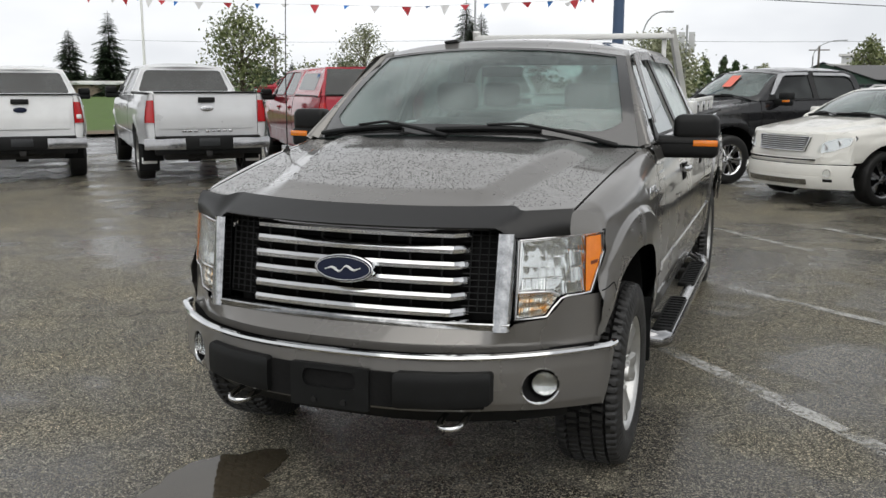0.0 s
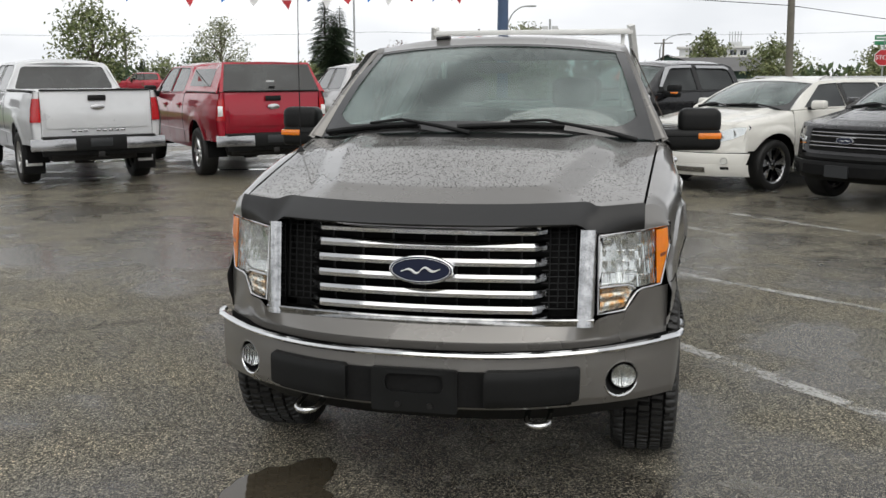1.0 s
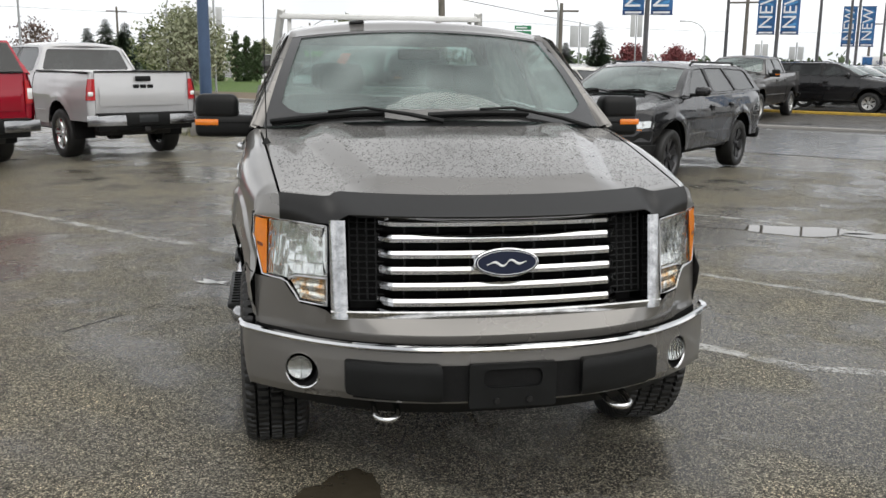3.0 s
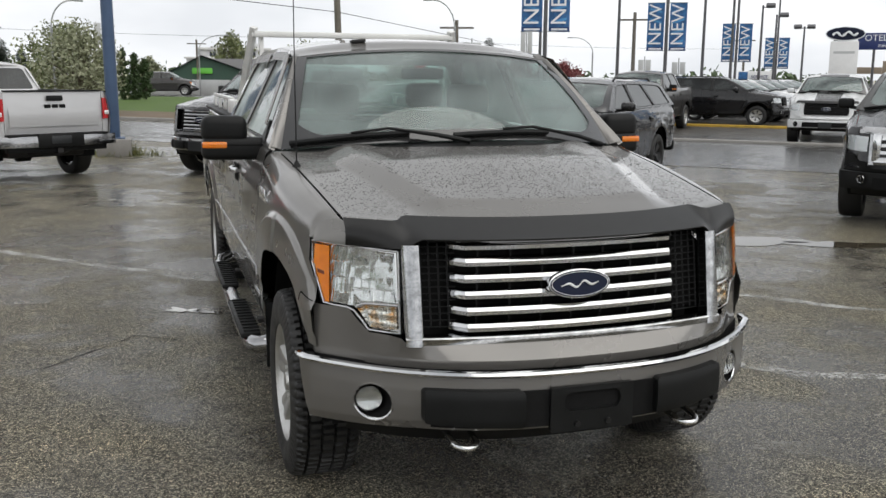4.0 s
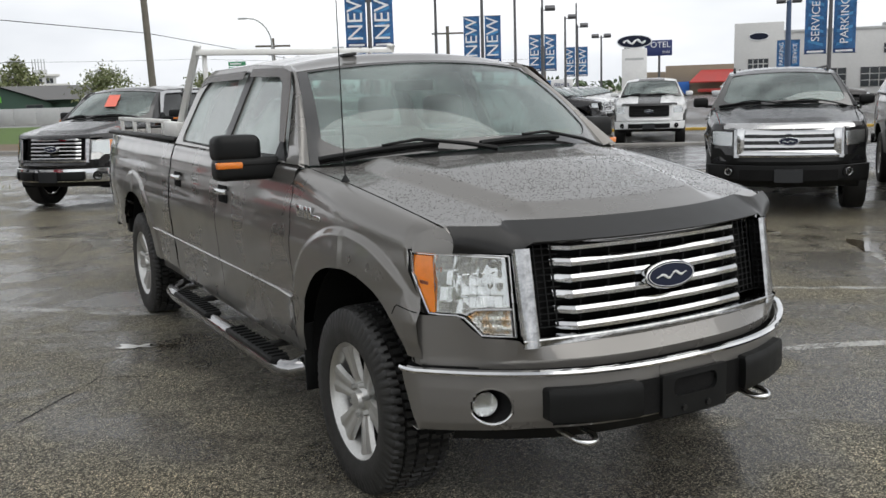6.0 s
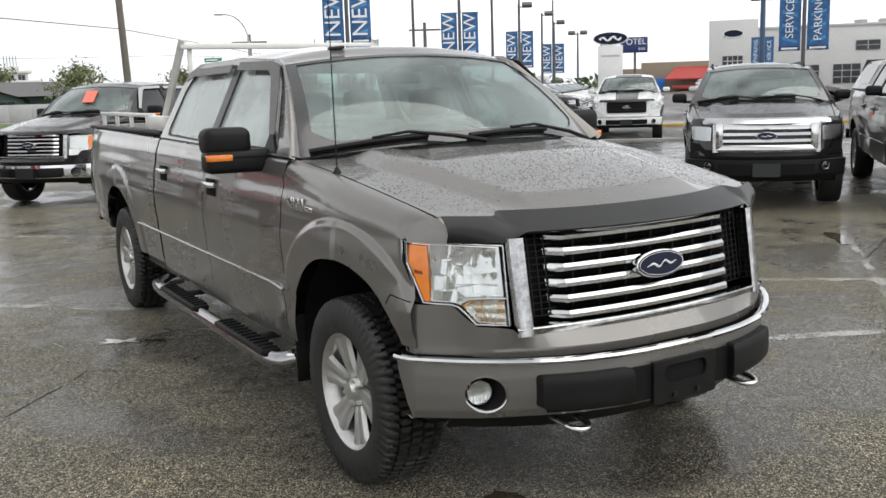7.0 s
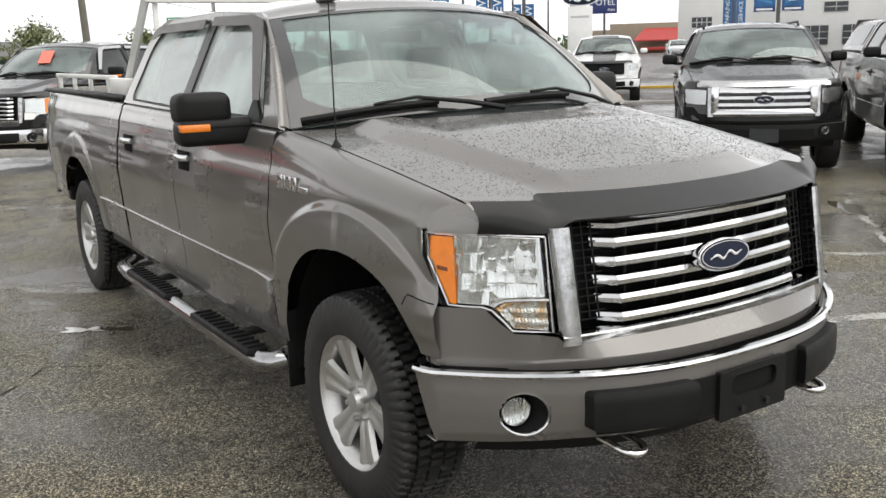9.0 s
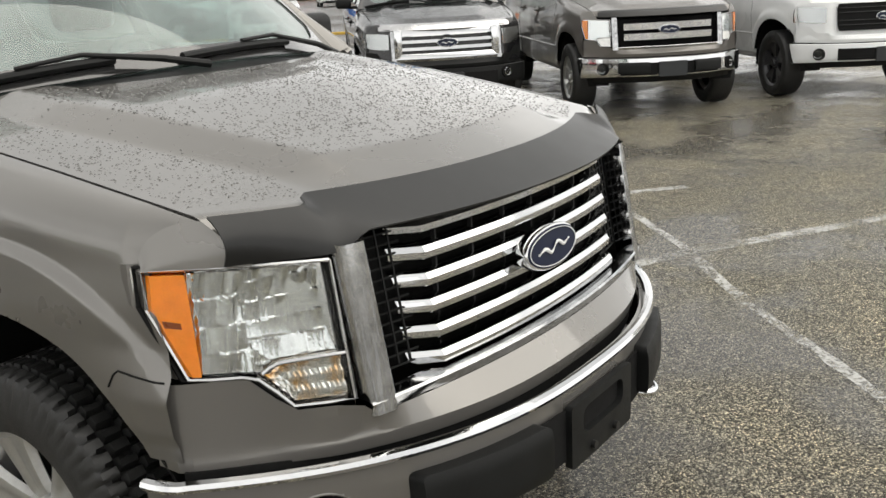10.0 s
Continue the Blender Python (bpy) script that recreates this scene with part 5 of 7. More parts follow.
            outer = [(yc - 0.01, 1.342), (yc + 0.02, 1.375), (ya - 0.03, 1.765), (ya + 0.08, 1.805), (yb, 1.835), (rear, 1.825), (end - 0.42, 1.79), (end - 0.25, 1.72), (end - 0.03, 1.372)]
            w1 = [(yc + 0.30, 1.385), (ya + 0.02, 1.70), (ya + 0.10, 1.752), (yb - 0.06, 1.776), (yb - 0.05, 1.385)]
            w2 = [(yb + 0.05, 1.385), (yb + 0.05, 1.777), (rear - 0.38, 1.775), (rear - 0.16, 1.395)]
            w3 = [(rear - 0.10, 1.395), (rear - 0.30, 1.772), (end - 0.50, 1.745), (end - 0.40, 1.70), (end - 0.26, 1.41)]
            wins = [rounded(w1, 0.025), rounded(w2, 0.03), rounded(w3, 0.04)]
        frame_ob = part("cab_side", plate(outer, cm, 0.03, wins), body, car)
        part("pillar_trim", plate(pillar_trim, lambda a, b: cm(a, b) + Vector((sx * 0.003, 0, 0)), 0.006), M_GLOSSBLK, frame_ob, "gloss black pillar trim")
        for k, wnd in enumerate(wins):
            g = part("side_window", plate(wnd, lambda a, b: cm(a, b) - Vector((sx * 0.012, 0, 0)), 0.004), M_CLEARSIDE if hero and sx > 0 and k == 0 else side_glass, frame_ob, "side window beaded with rain" if hero else "")
            g.visible_shadow = False
            cx, cz = sum(p[0] for p in wnd) / len(wnd), sum(p[1] for p in wnd) / len(wnd)
            big = [(cx + (a - cx) * 1.025, cz + (b - cz) * 1.04) for a, b in wnd]
            part("window_seal", plate(big, lambda a, b: cm(a, b) + Vector((sx * 0.002, 0, 0)), 0.006, [wnd]), M_PLASTIC, frame_ob)
            if visors and k < 2:
                if k == 0:
                    vis = [(yc + 0.215, 1.44), (ya - 0.125, 1.70), (ya - 0.045, 1.775), (ya + 0.08, 1.797), (yb - 0.06, 1.808), (yb - 0.06, 1.765), (ya + 0.09, 1.752), (ya + 0.015, 1.722), (ya - 0.055, 1.65), (yc + 0.285, 1.44)]
                else:
                    vis = [(yb + 0.05, 1.80), (yd - 0.34, 1.795), (yd - 0.23, 1.755), (yd - 0.23, 1.72), (yd - 0.36, 1.750), (yb + 0.05, 1.755)]
                part("vent_visor", plate(vis, lambda a, b: cm(a, b) + Vector((sx * 0.028, 0, 0)), 0.005), M_VISOR if visors == "dark" else M_STEEL, frame_ob, "smoked vent visor")
        def pillar(u, v):
            e = screen(0.0 if sx < 0 else 1.0, v, 0.004)
            zc = 1.345 + (1.768 - 1.345) * v
            yy = (yc - 0.01) + (ya - 0.02 - yc + 0.01) * v
            c = Vector((sx * (tx(zc) + 0.001), yy + 0.012, Z(zc)))
            q = e.lerp(c, u)
            return q + Vector((sx * 0.35, -0.65, 0.4)).normalized() * 0.016 * math.sin(math.pi * u)
        part("cowl_corner", block(sx * 0.874 * wk - 0.034, sx * 0.874 * wk + 0.022, yc - 0.05, yc + 0.05, Z(1.262), Z(1.326), 0.016, 3), body, frame_ob)
        part("a_pillar", surf(pillar, 6, 14), body, frame_ob)
        # mirrors
        dy = yc - 1.42
        mm = pose(sx * 0.0, dy, lift + 1.34 * (zk - 1))
        if mirror == "tow":
            shell = block(0.980, 1.198, 1.715, 1.86, 1.345, 1.478, 0.040, 4)
            arm = block(0.885, 1.200, 1.705, 1.83, 1.262, 1.372, 0.030, 3)
            rep = block(1.082, 1.199, 1.699, 1.75, 1.322, 1.353, 0.005)
            groove = block(0.905, 1.082, 1.703, 1.74, 1.334, 1.341, 0.002)
            for piece in (shell, arm, rep, groove):
                for v in piece.verts:
                    v.co.y += 0.16 * (v.co.x - 1.0)
                    v.co.x *= sx
            mir = part("door_mirror", shell, mirror_cap or M_PLASTIC, car, "black extending towing mirror", mm)
            part("mirror_arm", arm, M_PLASTIC, mir)
            part("mirror_groove", groove, M_DARK, mir)
            part("mirror_repeater", rep, M_AMBER, mir, "amber turn repeater")
            sail = plate([(yc + 0.16, 1.352), (yc + 0.33, 1.36), (yc + 0.33, 1.46), (yc + 0.29, 1.44)], lambda a, b: cm(a, b) + Vector((sx * 0.006, -dy, 0)), 0.02)
            part("mirror_sail", sail, M_PLASTIC, mir)
        else:
            shell = block(0.97, 1.17, 1.74, 1.86, 1.345, 1.475, 0.04, 3)
            for v in shell.verts:
                v.co.y += 0.2 * (v.co.x - 0.97)
                v.co.x *= sx * wk
            mir = part("door_mirror", shell, mirror_cap or body, car, "", mm)
            arm = block(0.88, 1.02, 1.77, 1.83, 1.335, 1.375, 0.015)
            for v in arm.verts:
                v.co.x *= sx * wk
            part("mirror_arm", arm, M_PLASTIC, mir)
        # handles
        hs = [(yb - 0.16, 1.135)] + [((yd - 0.26) if kind == "pickup" else rear - ra - 0.02, 1.15)]
        for hy, hzz in hs:
            cup = part("door_handle", block(-0.006, 0.006, -0.075, 0.075, -0.05, 0.045, 0.004), M_DARK if hero else body, car, "chrome pull handle" if hero else "", pose(sx * (SX(hy, hzz) + 0.002), hy, Z(hzz)))
            part("handle_grip", tube([(sx * 0.006, -0.085, 0.012), (sx * 0.03, -0.05, 0.014), (sx * 0.033, 0.0, 0.014), (sx * 0.03, 0.05, 0.014), (sx * 0.006, 0.085, 0.012)], 0.013, 8, flat=1.2), handles or body, cup)
    def roof(u, v):
        w = 2 * u - 1
        y0 = ya - 0.10 + 0.10 * w * w
        y1 = (yd - 0.10 - 0.06 * abs(w)) if kind == "pickup" else end - 0.30 - 0.06 * abs(w)
        y = y0 + (y1 - y0) * v
        edge = smooth_at(y, [(ya, 1.768), (ya + 0.15, 1.805), (yb, 1.832), (y1 - 0.25, 1.822), (y1 + 0.02, 1.775)])
        z = edge + (0.062 * (1 - abs(w) ** 2.6)) * smooth_at(v, [(0, 0.72), (0.15, 1.0), (0.92, 1.0), (1, 0.75)])
        return Vector((w * tx(edge) * 1.002, y, Z(z)))

    rf = part("roof", surf(roof, 24, 28, None, 0.02), body, car)
    # cabin: dash, wheel, seats
    part("dashboard", block(-0.78 * wk, 0.78 * wk, yc + 0.02, yc + 0.42, Z(1.12), Z(1.30), 0.06, 3), M_DASH, car)
    sw = part("steering_wheel", tube([(0.19 * math.cos(a), 0.10 * math.sin(a) * 0.4, 0.19 * math.sin(a)) for a in np.linspace(0, 2 * math.pi, 25)], 0.016, 8), M_DASH, car, "", pose(0.40 * wk, yc + 0.55, Z(1.27), -22))
    part("wheel_hub", block(-0.17, 0.17, -0.02, 0.03, -0.05, 0.05, 0.02), M_DASH, sw)
    for sx in (-1, 1):
        for yy, width in ((yb - 0.32, 0.27), (yb + 0.62, 0.32)):
            seat = part("seat", block(sx * 0.40 * wk - width, sx * 0.40 * wk + width, yy, yy + 0.16, Z(0.9), Z(1.42), 0.06, 3), M_SEAT, car, "grey cloth seat back")
            part("head_rest", block(sx * 0.40 * wk - 0.13, sx * 0.40 * wk + 0.13, yy + 0.04, yy + 0.15, Z(1.46), Z(1.63), 0.045, 3), M_SEAT, seat)
    part("inner_mirror", block(-0.12, 0.12, ya + 0.02, ya + 0.05, Z(1.66), Z(1.72), 0.015), M_DASH, car)
    # rear of the cab and the bed, or the tail of a closed body
    if kind == "pickup":
        rm = lambda a, b: Vector((a * wk, yd - 0.01 - 0.14 * (b - 1.345) / 0.45, Z(b)))
        o = [(-0.90, 1.345), (0.90, 1.345), (0.70, 1.79), (0.55, 1.84), (-0.55, 1.84), (-0.70, 1.79)]
        hole = rounded([(-0.78, 1.40), (0.78, 1.40), (0.64, 1.76), (-0.64, 1.76)], 0.06)
        cb = part("cab_back", plate(o, rm, 0.03, [hole]), body, car)
        part("cab_back_lower", block(-0.90 * wk, 0.90 * wk, yd - 0.04, yd - 0.01, Z(0.5), Z(1.345), 0.01), body, car)
        rw = part("rear_window", plate(hole, lambda a, b: rm(a, b) - Vector((0, 0.01, 0)), 0.004), M_CLEARSIDE if hero else M_TINTED, cb)
        part("brake_lamp", block(-0.10, 0.10, yd - 0.165, yd - 0.135, Z(1.808), Z(1.832), 0.006), M_REDLENS, cb, "red high brake lamp")
        part("bed_floor", block(-0.82 * wk, 0.82 * wk, yd + 0.0, end - 0.05, Z(0.78), Z(0.82)), M_PLASTIC, car)
        part("bed_front", block(-0.84 * wk, 0.84 * wk, yd + 0.01, yd + 0.05, Z(0.80), Z(1.36), 0.01), body, car)
        for sx in (-1, 1):
            part("bed_rail", block(sx * 0.86 * wk - 0.05, sx * 0.86 * wk + 0.05, yd + 0.02, end - 0.03, Z(1.372), Z(1.402), 0.012), M_PLASTIC, car, "black rail cap")
            part("bed_wall", block(sx * 0.80 * wk - 0.02, sx * 0.80 * wk + 0.02, yd + 0.02, end - 0.05, Z(0.80), Z(1.38)), M_PLASTIC, car)
        tgm = lambda a, b: Vector((a * wk, end + 0.035 - 0.02 * abs(a) - 0.06 * (b - 1.0) ** 2, Z(b)))
        tg = part("tailgate", plate(rounded([(-0.785, 0.73), (0.785, 0.73), (0.785, 1.40), (-0.785, 1.40)], 0.02), tgm, 0.05, bevel=0.008), body, car, "tailgate with a black handle")
        press = surf(lambda u, v: tgm((2 * u - 1) * 0.72, 0.86 + 0.30 * v) + Vector((0, 0.006 + 0.008 * math.sin(math.pi * v), 0)), 14, 6, None, 0.004)
        part("tailgate_pressing", press, body, tg)
        part("tailgate_handle", block(-0.13, 0.13, end + 0.03, end + 0.05, Z(1.255), Z(1.335), 0.012), M_PLASTIC, tg, "black tailgate handle")
        part("tailgate_cap", block(-0.78 * wk, 0.78 * wk, end - 0.03, end + 0.045, Z(1.395), Z(1.42), 0.01), M_PLASTIC, tg)
        if tail != "block":
            part("tail_emblem", plate(oval(0, 1.165, 0.10, 0.042), lambda a, b: tgm(a, b) + Vector((0, 0.028, 0)), 0.01, bevel=0.003), M_BADGE if tail == "wide" else M_STEEL, tg, "oval emblem")
        else:
            for k, bx in enumerate((-0.12, 0.0, 0.12)):
                part("tail_letters", block(bx - 0.05, bx + 0.05, end + 0.028, end + 0.045, Z(1.14), Z(1.20), 0.008), M_DARK, tg)
        for sx in (-1, 1):
            tl = surf(lambda u, v: Vector((sx * (0.792 + (SX(end, 0.96 + 0.32 * v) / wk + 0.003 - 0.792) * math.sin(math.pi / 2 * u)) * wk, end + 0.035 - 0.10 * (1 - math.cos(math.pi / 2 * u)), Z(0.955 + 0.335 * v))), 8, 8, None, 0.02)
            lamp = part("tail_lamp", tl, M_REDLENS, car, "red tail lamp")
            if tail != "plain":
                part("reverse_lamp", block(sx * 0.855 * wk - 0.045, sx * 0.855 * wk + 0.045, end + 0.015, end + 0.032, Z(1.02), Z(1.18 if tail == "chrome" else 1.09), 0.008), M_WHITELENS, lamp)
            corner = surf(lambda u, v: Vector((sx * (0.792 + (SX(end, 0.62 + 0.74 * v) / wk - 0.792) * math.sin(math.pi / 2 * u)) * wk, end + 0.012 - 0.09 * (1 - math.cos(math.pi / 2 * u)), Z(0.62 + 0.77 * v))), 8, 8, None, 0.01)
            part("bed_corner", corner, body, car)
        reach = 0.10 if hero else 0.18
        rbm = surf(lambda u, v: Vector(((2 * u - 1) * (0.90 if hero else 0.96) * wk, end + reach - 0.10 * abs(2 * u - 1) ** 3 - 0.006 * (2 * v - 1) ** 2 + 0.012 * (1 - v), Z(0.555 + 0.165 * v))), 30, 8, None, 0.03)
        rb = part("rear_bumper", rbm, M_DULLCHROME, car, "chrome step bumper")
        part("bumper_step", block(-0.37, 0.37, end + reach - 0.05, end + reach + 0.012, Z(0.545), Z(0.758), 0.015), M_PLASTIC, rb)
        part("rear_apron", block(-0.80 * wk, 0.80 * wk, end - 0.02, end + 0.10, Z(0.47), Z(0.60), 0.02), M_PLASTIC, rb)
        part("bumper_top", block(-0.80 * wk, 0.80 * wk, end, end + reach - 0.025, Z(0.715), Z(0.752), 0.012), M_PLASTIC, rb)
        part("rear_plate", block(-0.16, 0.16, end + reach + 0.011, end + reach + 0.018, Z(0.60), Z(0.72), 0.004), M_PLATE, rb)
        # spare wheel and silencer added to block light beneath the bed
        part("spare_wheel", lathe([(-0.11, 0.20), (-0.12, 0.30), (-0.08, 0.37), (0.08, 0.37), (0.12, 0.30), (0.11, 0.20), (0.02, 0.10)], 32, axis="z", at=(0, rear + 0.66, hub + 0.14), closed=True), M_RUBBER, car, "spare wheel slung under the bed")
        part("silencer", block(-0.62 * wk, -0.30 * wk, rear - 1.5, rear - 0.7, hub - 0.06, hub + 0.12, 0.05, 3), M_FRAMEMETAL, car)
        part("hitch", block(-0.05, 0.05, end - 0.1, end + 0.14, Z(0.44), Z(0.53), 0.01), M_FRAMEMETAL, car)
    else:
        tm = lambda a, b: Vector((a * wk, end + 0.01 - (0.0 if b < 1.36 else 0.62 * (b - 1.36) ** 1.0), Z(b)))
        outer = [(-0.88, 0.60), (0.88, 0.60), (0.90, 1.36), (0.66, 1.80), (-0.66, 1.80), (-0.90, 1.36)]
        hole = rounded([(-0.76, 1.40), (0.76, 1.40), (0.60, 1.74), (-0.60, 1.74)], 0.06)
        tgate = part("tailgate", plate([(-0.88, 0.60), (0.88, 0.60), (0.90, 1.36), (-0.90, 1.36)], tm, 0.03), body, car)
        ug = part("rear_frame", plate([(-0.90, 1.36), (0.90, 1.36), (0.66, 1.80), (-0.66, 1.80)], tm, 0.03, [hole]), body, car)
        part("rear_window", plate(hole, lambda a, b: tm(a, b) - Vector((0, 0.01, 0)), 0.004), M_TINTED, ug)
        for sx in (-1, 1):
            part("tail_lamp", block(sx * 0.83 * wk - 0.07, sx * 0.83 * wk + 0.07, end - 0.06, end + 0.03, Z(0.92), Z(1.24), 0.03), M_REDLENS, car, "red tail lamp")
            rail = part("roof_rail", tube([(sx * 0.62 * wk, ya + 0.25, Z(1.83)), (sx * 0.62 * wk, ya + 0.35, Z(1.880)), (sx * 0.62 * wk, end - 0.75, Z(1.872)), (sx * 0.62 * wk, end - 0.62, Z(1.82))], 0.016, 8), M_STEEL if light == "p" else M_PLASTIC, car, "roof rail")
        part("rear_bumper", block(-0.92 * wk, 0.92 * wk, end - 0.05, end + 0.10, Z(0.46), Z(0.68), 0.04), lower, car)
    if canopy:
        def top(u, v):
            w = 2 * u - 1
            a = abs(w)
            tall = 1.0 if a < 0.72 else 1 - (a - 0.72) / 0.28
            y = yd - 0.02 + (end + 0.01 - 0.22 * tall - yd) * v
            if a < 0.72:
                return Vector((w / 0.72 * 0.70 * wk, y, Z(1.80 + 0.05 * (1 - (a / 0.72) ** 2.5) + 0.02 * v)))
            k = (a - 0.72) / 0.28
            return Vector((math.copysign(0.70 + 0.21 * k, w) * wk, y, Z(1.80 + 0.02 * v - (0.42 + 0.02 * v) * k)))
        can = part("bed_canopy", surf(top, 40, 20, None, 0.02), body, car, "colour-matched bed canopy")
        hm = lambda a, b: Vector((a * wk, end + 0.02 - 0.22 * (b - 1.40) / 0.40, Z(b)))
        part("canopy_hatch", plate([(-0.80, 1.41), (0.80, 1.41), (0.70, 1.83), (-0.70, 1.83)], hm, 0.02), M_TINTED, can, "dark tinted hatch glass")
        part("hatch_surround", plate([(-0.86, 1.40), (0.86, 1.40), (0.72, 1.86), (-0.72, 1.86)], lambda a, b: hm(a, b) - Vector((0, 0.012, 0)), 0.02, [[(-0.79, 1.425), (0.79, 1.425), (0.68, 1.81), (-0.68, 1.81)]]), body, can)
        for k in range(4):
            part("hatch_mark", block(-0.06 + 0.035 * k, -0.035 + 0.035 * k, hm(0, 1.56).y + 0.003, hm(0, 1.56).y + 0.006, Z(1.55), Z(1.575)), M_WHITE, can)
        part("hatch_handle", block(-0.05, 0.05, hm(0, 1.46).y, hm(0, 1.46).y + 0.02, Z(1.455), Z(1.485), 0.006), M_PLASTIC, can)
        for sx in (-1, 1):
            sw_ = plate(rounded([(yd + 0.16, 1.48), (end - 0.45, 1.48), (end - 0.52, 1.76), (yd + 0.12, 1.76)], 0.04), lambda a, b: Vector((sx * (0.70 + 0.21 * (1.81 - b) / 0.43 + 0.006) * wk, a, Z(b))), 0.008)
            part("canopy_window", sw_, M_TINTED, can, "tinted sliding window")
    if deflector:
        shd = surf(lambda u, v: Vector(((2 * u - 1) * 0.75 * wk, 0.035 + 0.225 * abs(2 * u - 1) ** 2.2 - 0.05 + 0.12 * v, Z(1.105 + 0.07 * math.sin(math.pi / 2 * v)))), 30, 5, None, 0.006)
        part("bonnet_shield", shd, deflector, car, "curved bonnet shield")
    return car, dict(SX=SX, Z=Z, tx=tx, screen=screen, B=B, G=G, hood=hood, hood_x=hood_x, hood_z=hood_z, end=end, yd=yd, rear=rear, roof=roof, gm=gm)


# ---- the grey pickup in the middle ----
hero, H = vehicle("pickup_truck", "wet dark grey metallic crew-cab pickup with a chrome bar grille", pose(0, 0, 0), M_HERO, detail=2, r=0.396, hub=0.396, visors="dark", side_glass=M_SIDEGLASS, handles=M_CHROME)


def hero_extras():
    # bonnet shield
    def shield(u, v):
        x = (2 * u - 1) * 0.802
        a = abs(x)
        w = min(1.0, a / 0.798)
        y0 = 0.035 + 0.225 * w ** 2.2
        zt = H["hood_z"](y0) + 0.046 * (1 - w * w) * 0.35
        back = smooth_at(a, [(0.585, 0.090), (0.635, 0.018)])
        zb = smooth_at(a, [(0.555, 1.120), (0.625, 1.083)])
        p0 = Vector((x, y0 - 0.055 + 0.04 * smooth_at(a, [(0.62, 0), (0.802, 1)]), zb))
        p1 = Vector((x, y0 + back, zt + 0.012 + 0.17 * back))
        mid = Vector((x, y0 - 0.045, zt - 0.028))
        return (1 - v) ** 2 * p0 + 2 * v * (1 - v) * mid + v * v * p1

    part("bonnet_shield", surf(shield, 80, 10, None, 0.005), M_GLOSSBLK, hero, "dark smoked acrylic bonnet shield")
    # beads of rain, thickest where the bonnet lies flat
    rng = random.Random(77)
    verts, faces = [], []
    while len(verts) < 13 * 11000:
        u, v = rng.uniform(0.012, 0.988), rng.uniform(0.10, 0.985)
        p, pu, pv = H["hood"](u, v), H["hood"](u + 0.006, v), H["hood"](u, v + 0.008)
        nrm = (pu - p).cross(pv - p).normalized()
        clump = noise.noise(p * 5.0) * 0.5 + noise.noise(p * 17.0) * 0.3
        if rng.random() > (0.85 if nrm.z > 0.955 else 0.10) * (0.62 + clump) or v < 0.2 and abs(2 * u - 1) < 0.7:
            continue
        r = 0.0011 + 0.0023 * rng.random() ** 2.0
        e1 = nrm.orthogonal().normalized()
        e2 = nrm.cross(e1)
        k0 = len(verts)
        sx, sy = rng.uniform(0.85, 1.2), rng.uniform(0.85, 1.2)
        for rad, h in ((1.0, -0.05), (0.72, 0.42)):
            for j in range(6):
                a = math.pi * j / 3
                verts.append(p + nrm * r * h + (e1 * math.cos(a) * sx + e2 * math.sin(a) * sy) * r * rad)
        verts.append(p + nrm * r * 0.60)
        for j in range(6):
            q = (j + 1) % 6
            faces += [(k0 + j, k0 + q, k0 + 6 + q, k0 + 6 + j), (k0 + 6 + j, k0 + 6 + q, k0 + 12)]
    me = bpy.data.meshes.new("rain_beading")
    me.from_pydata([tuple(q) for q in verts], [], faces)
    me.materials.append(M_BEAD)
    for poly in me.polygons:
        poly.use_smooth = True
    beads = new("rain_beading", me)
    beads.parent = hero
    beads["kind"] = "stuff"
    beads["label"] = "beads of rain"
    # side steps
    for sx in (-1, 1):
        x = sx * 1.0
        bar = part("side_step", tube([(x - sx * 0.15, 1.53, 0.41), (x - sx * 0.10, 1.485, 0.40), (x - sx * 0.055, 1.462, 0.39), (x - sx * 0.02, 1.478, 0.38), (x + sx * 0.002, 1.53, 0.374), (x + sx * 0.012, 1.62, 0.37), (x + sx * 0.012, 3.55, 0.37), (x, 3.72, 0.375), (x - sx * 0.08, 3.77, 0.39), (x - sx * 0.18, 3.75, 0.40)], 0.043, 14), M_DULLCHROME, hero, "chrome tube side step with black treads")
        for y0, y1 in ((1.56, 2.30), (2.70, 3.44)):
            tread = part("step_tread", block(x - 0.062, x + 0.040, y0, y1, 0.392, 0.421, 0.012), M_PLASTIC, bar, "black ribbed step tread")
            rib = part("tread_rib", block(x - 0.042, x + 0.036, -0.006, 0.006, 0.42, 0.429), M_PLASTIC, tread, "", pose(0, y0 + 0.04, 0))
            for k in range(1, 12):
                again(rib, pose(0, y0 + 0.04 + (y1 - y0 - 0.08) * k / 11, 0))
        for yy in (1.9, 3.2):
            part("step_bracket", block(sx * 0.82 - 0.12, sx * 0.82 + 0.16, yy - 0.03, yy + 0.03, 0.385, 0.41, 0.005), M_FRAMEMETAL, bar)
        # wing badge as plain bars
        flip = (lambda p: (p[0], p[1])) if sx > 0 else (lambda p: (2.37 - p[1], 2.37 - p[0]))
        bx = [(1.05, 1.10), (1.11, 1.125), (1.14, 1.175), (1.185, 1.22)]
        badge = part("wing_badge", block(sx * (H["SX"](1.16, 1.14) + 0.004) - 0.004, sx * (H["SX"](1.16, 1.14) + 0.004) + 0.004, *flip((1.235, 1.32)), 1.128, 1.150, 0.003), M_CHROME, hero, "chrome wing badge")
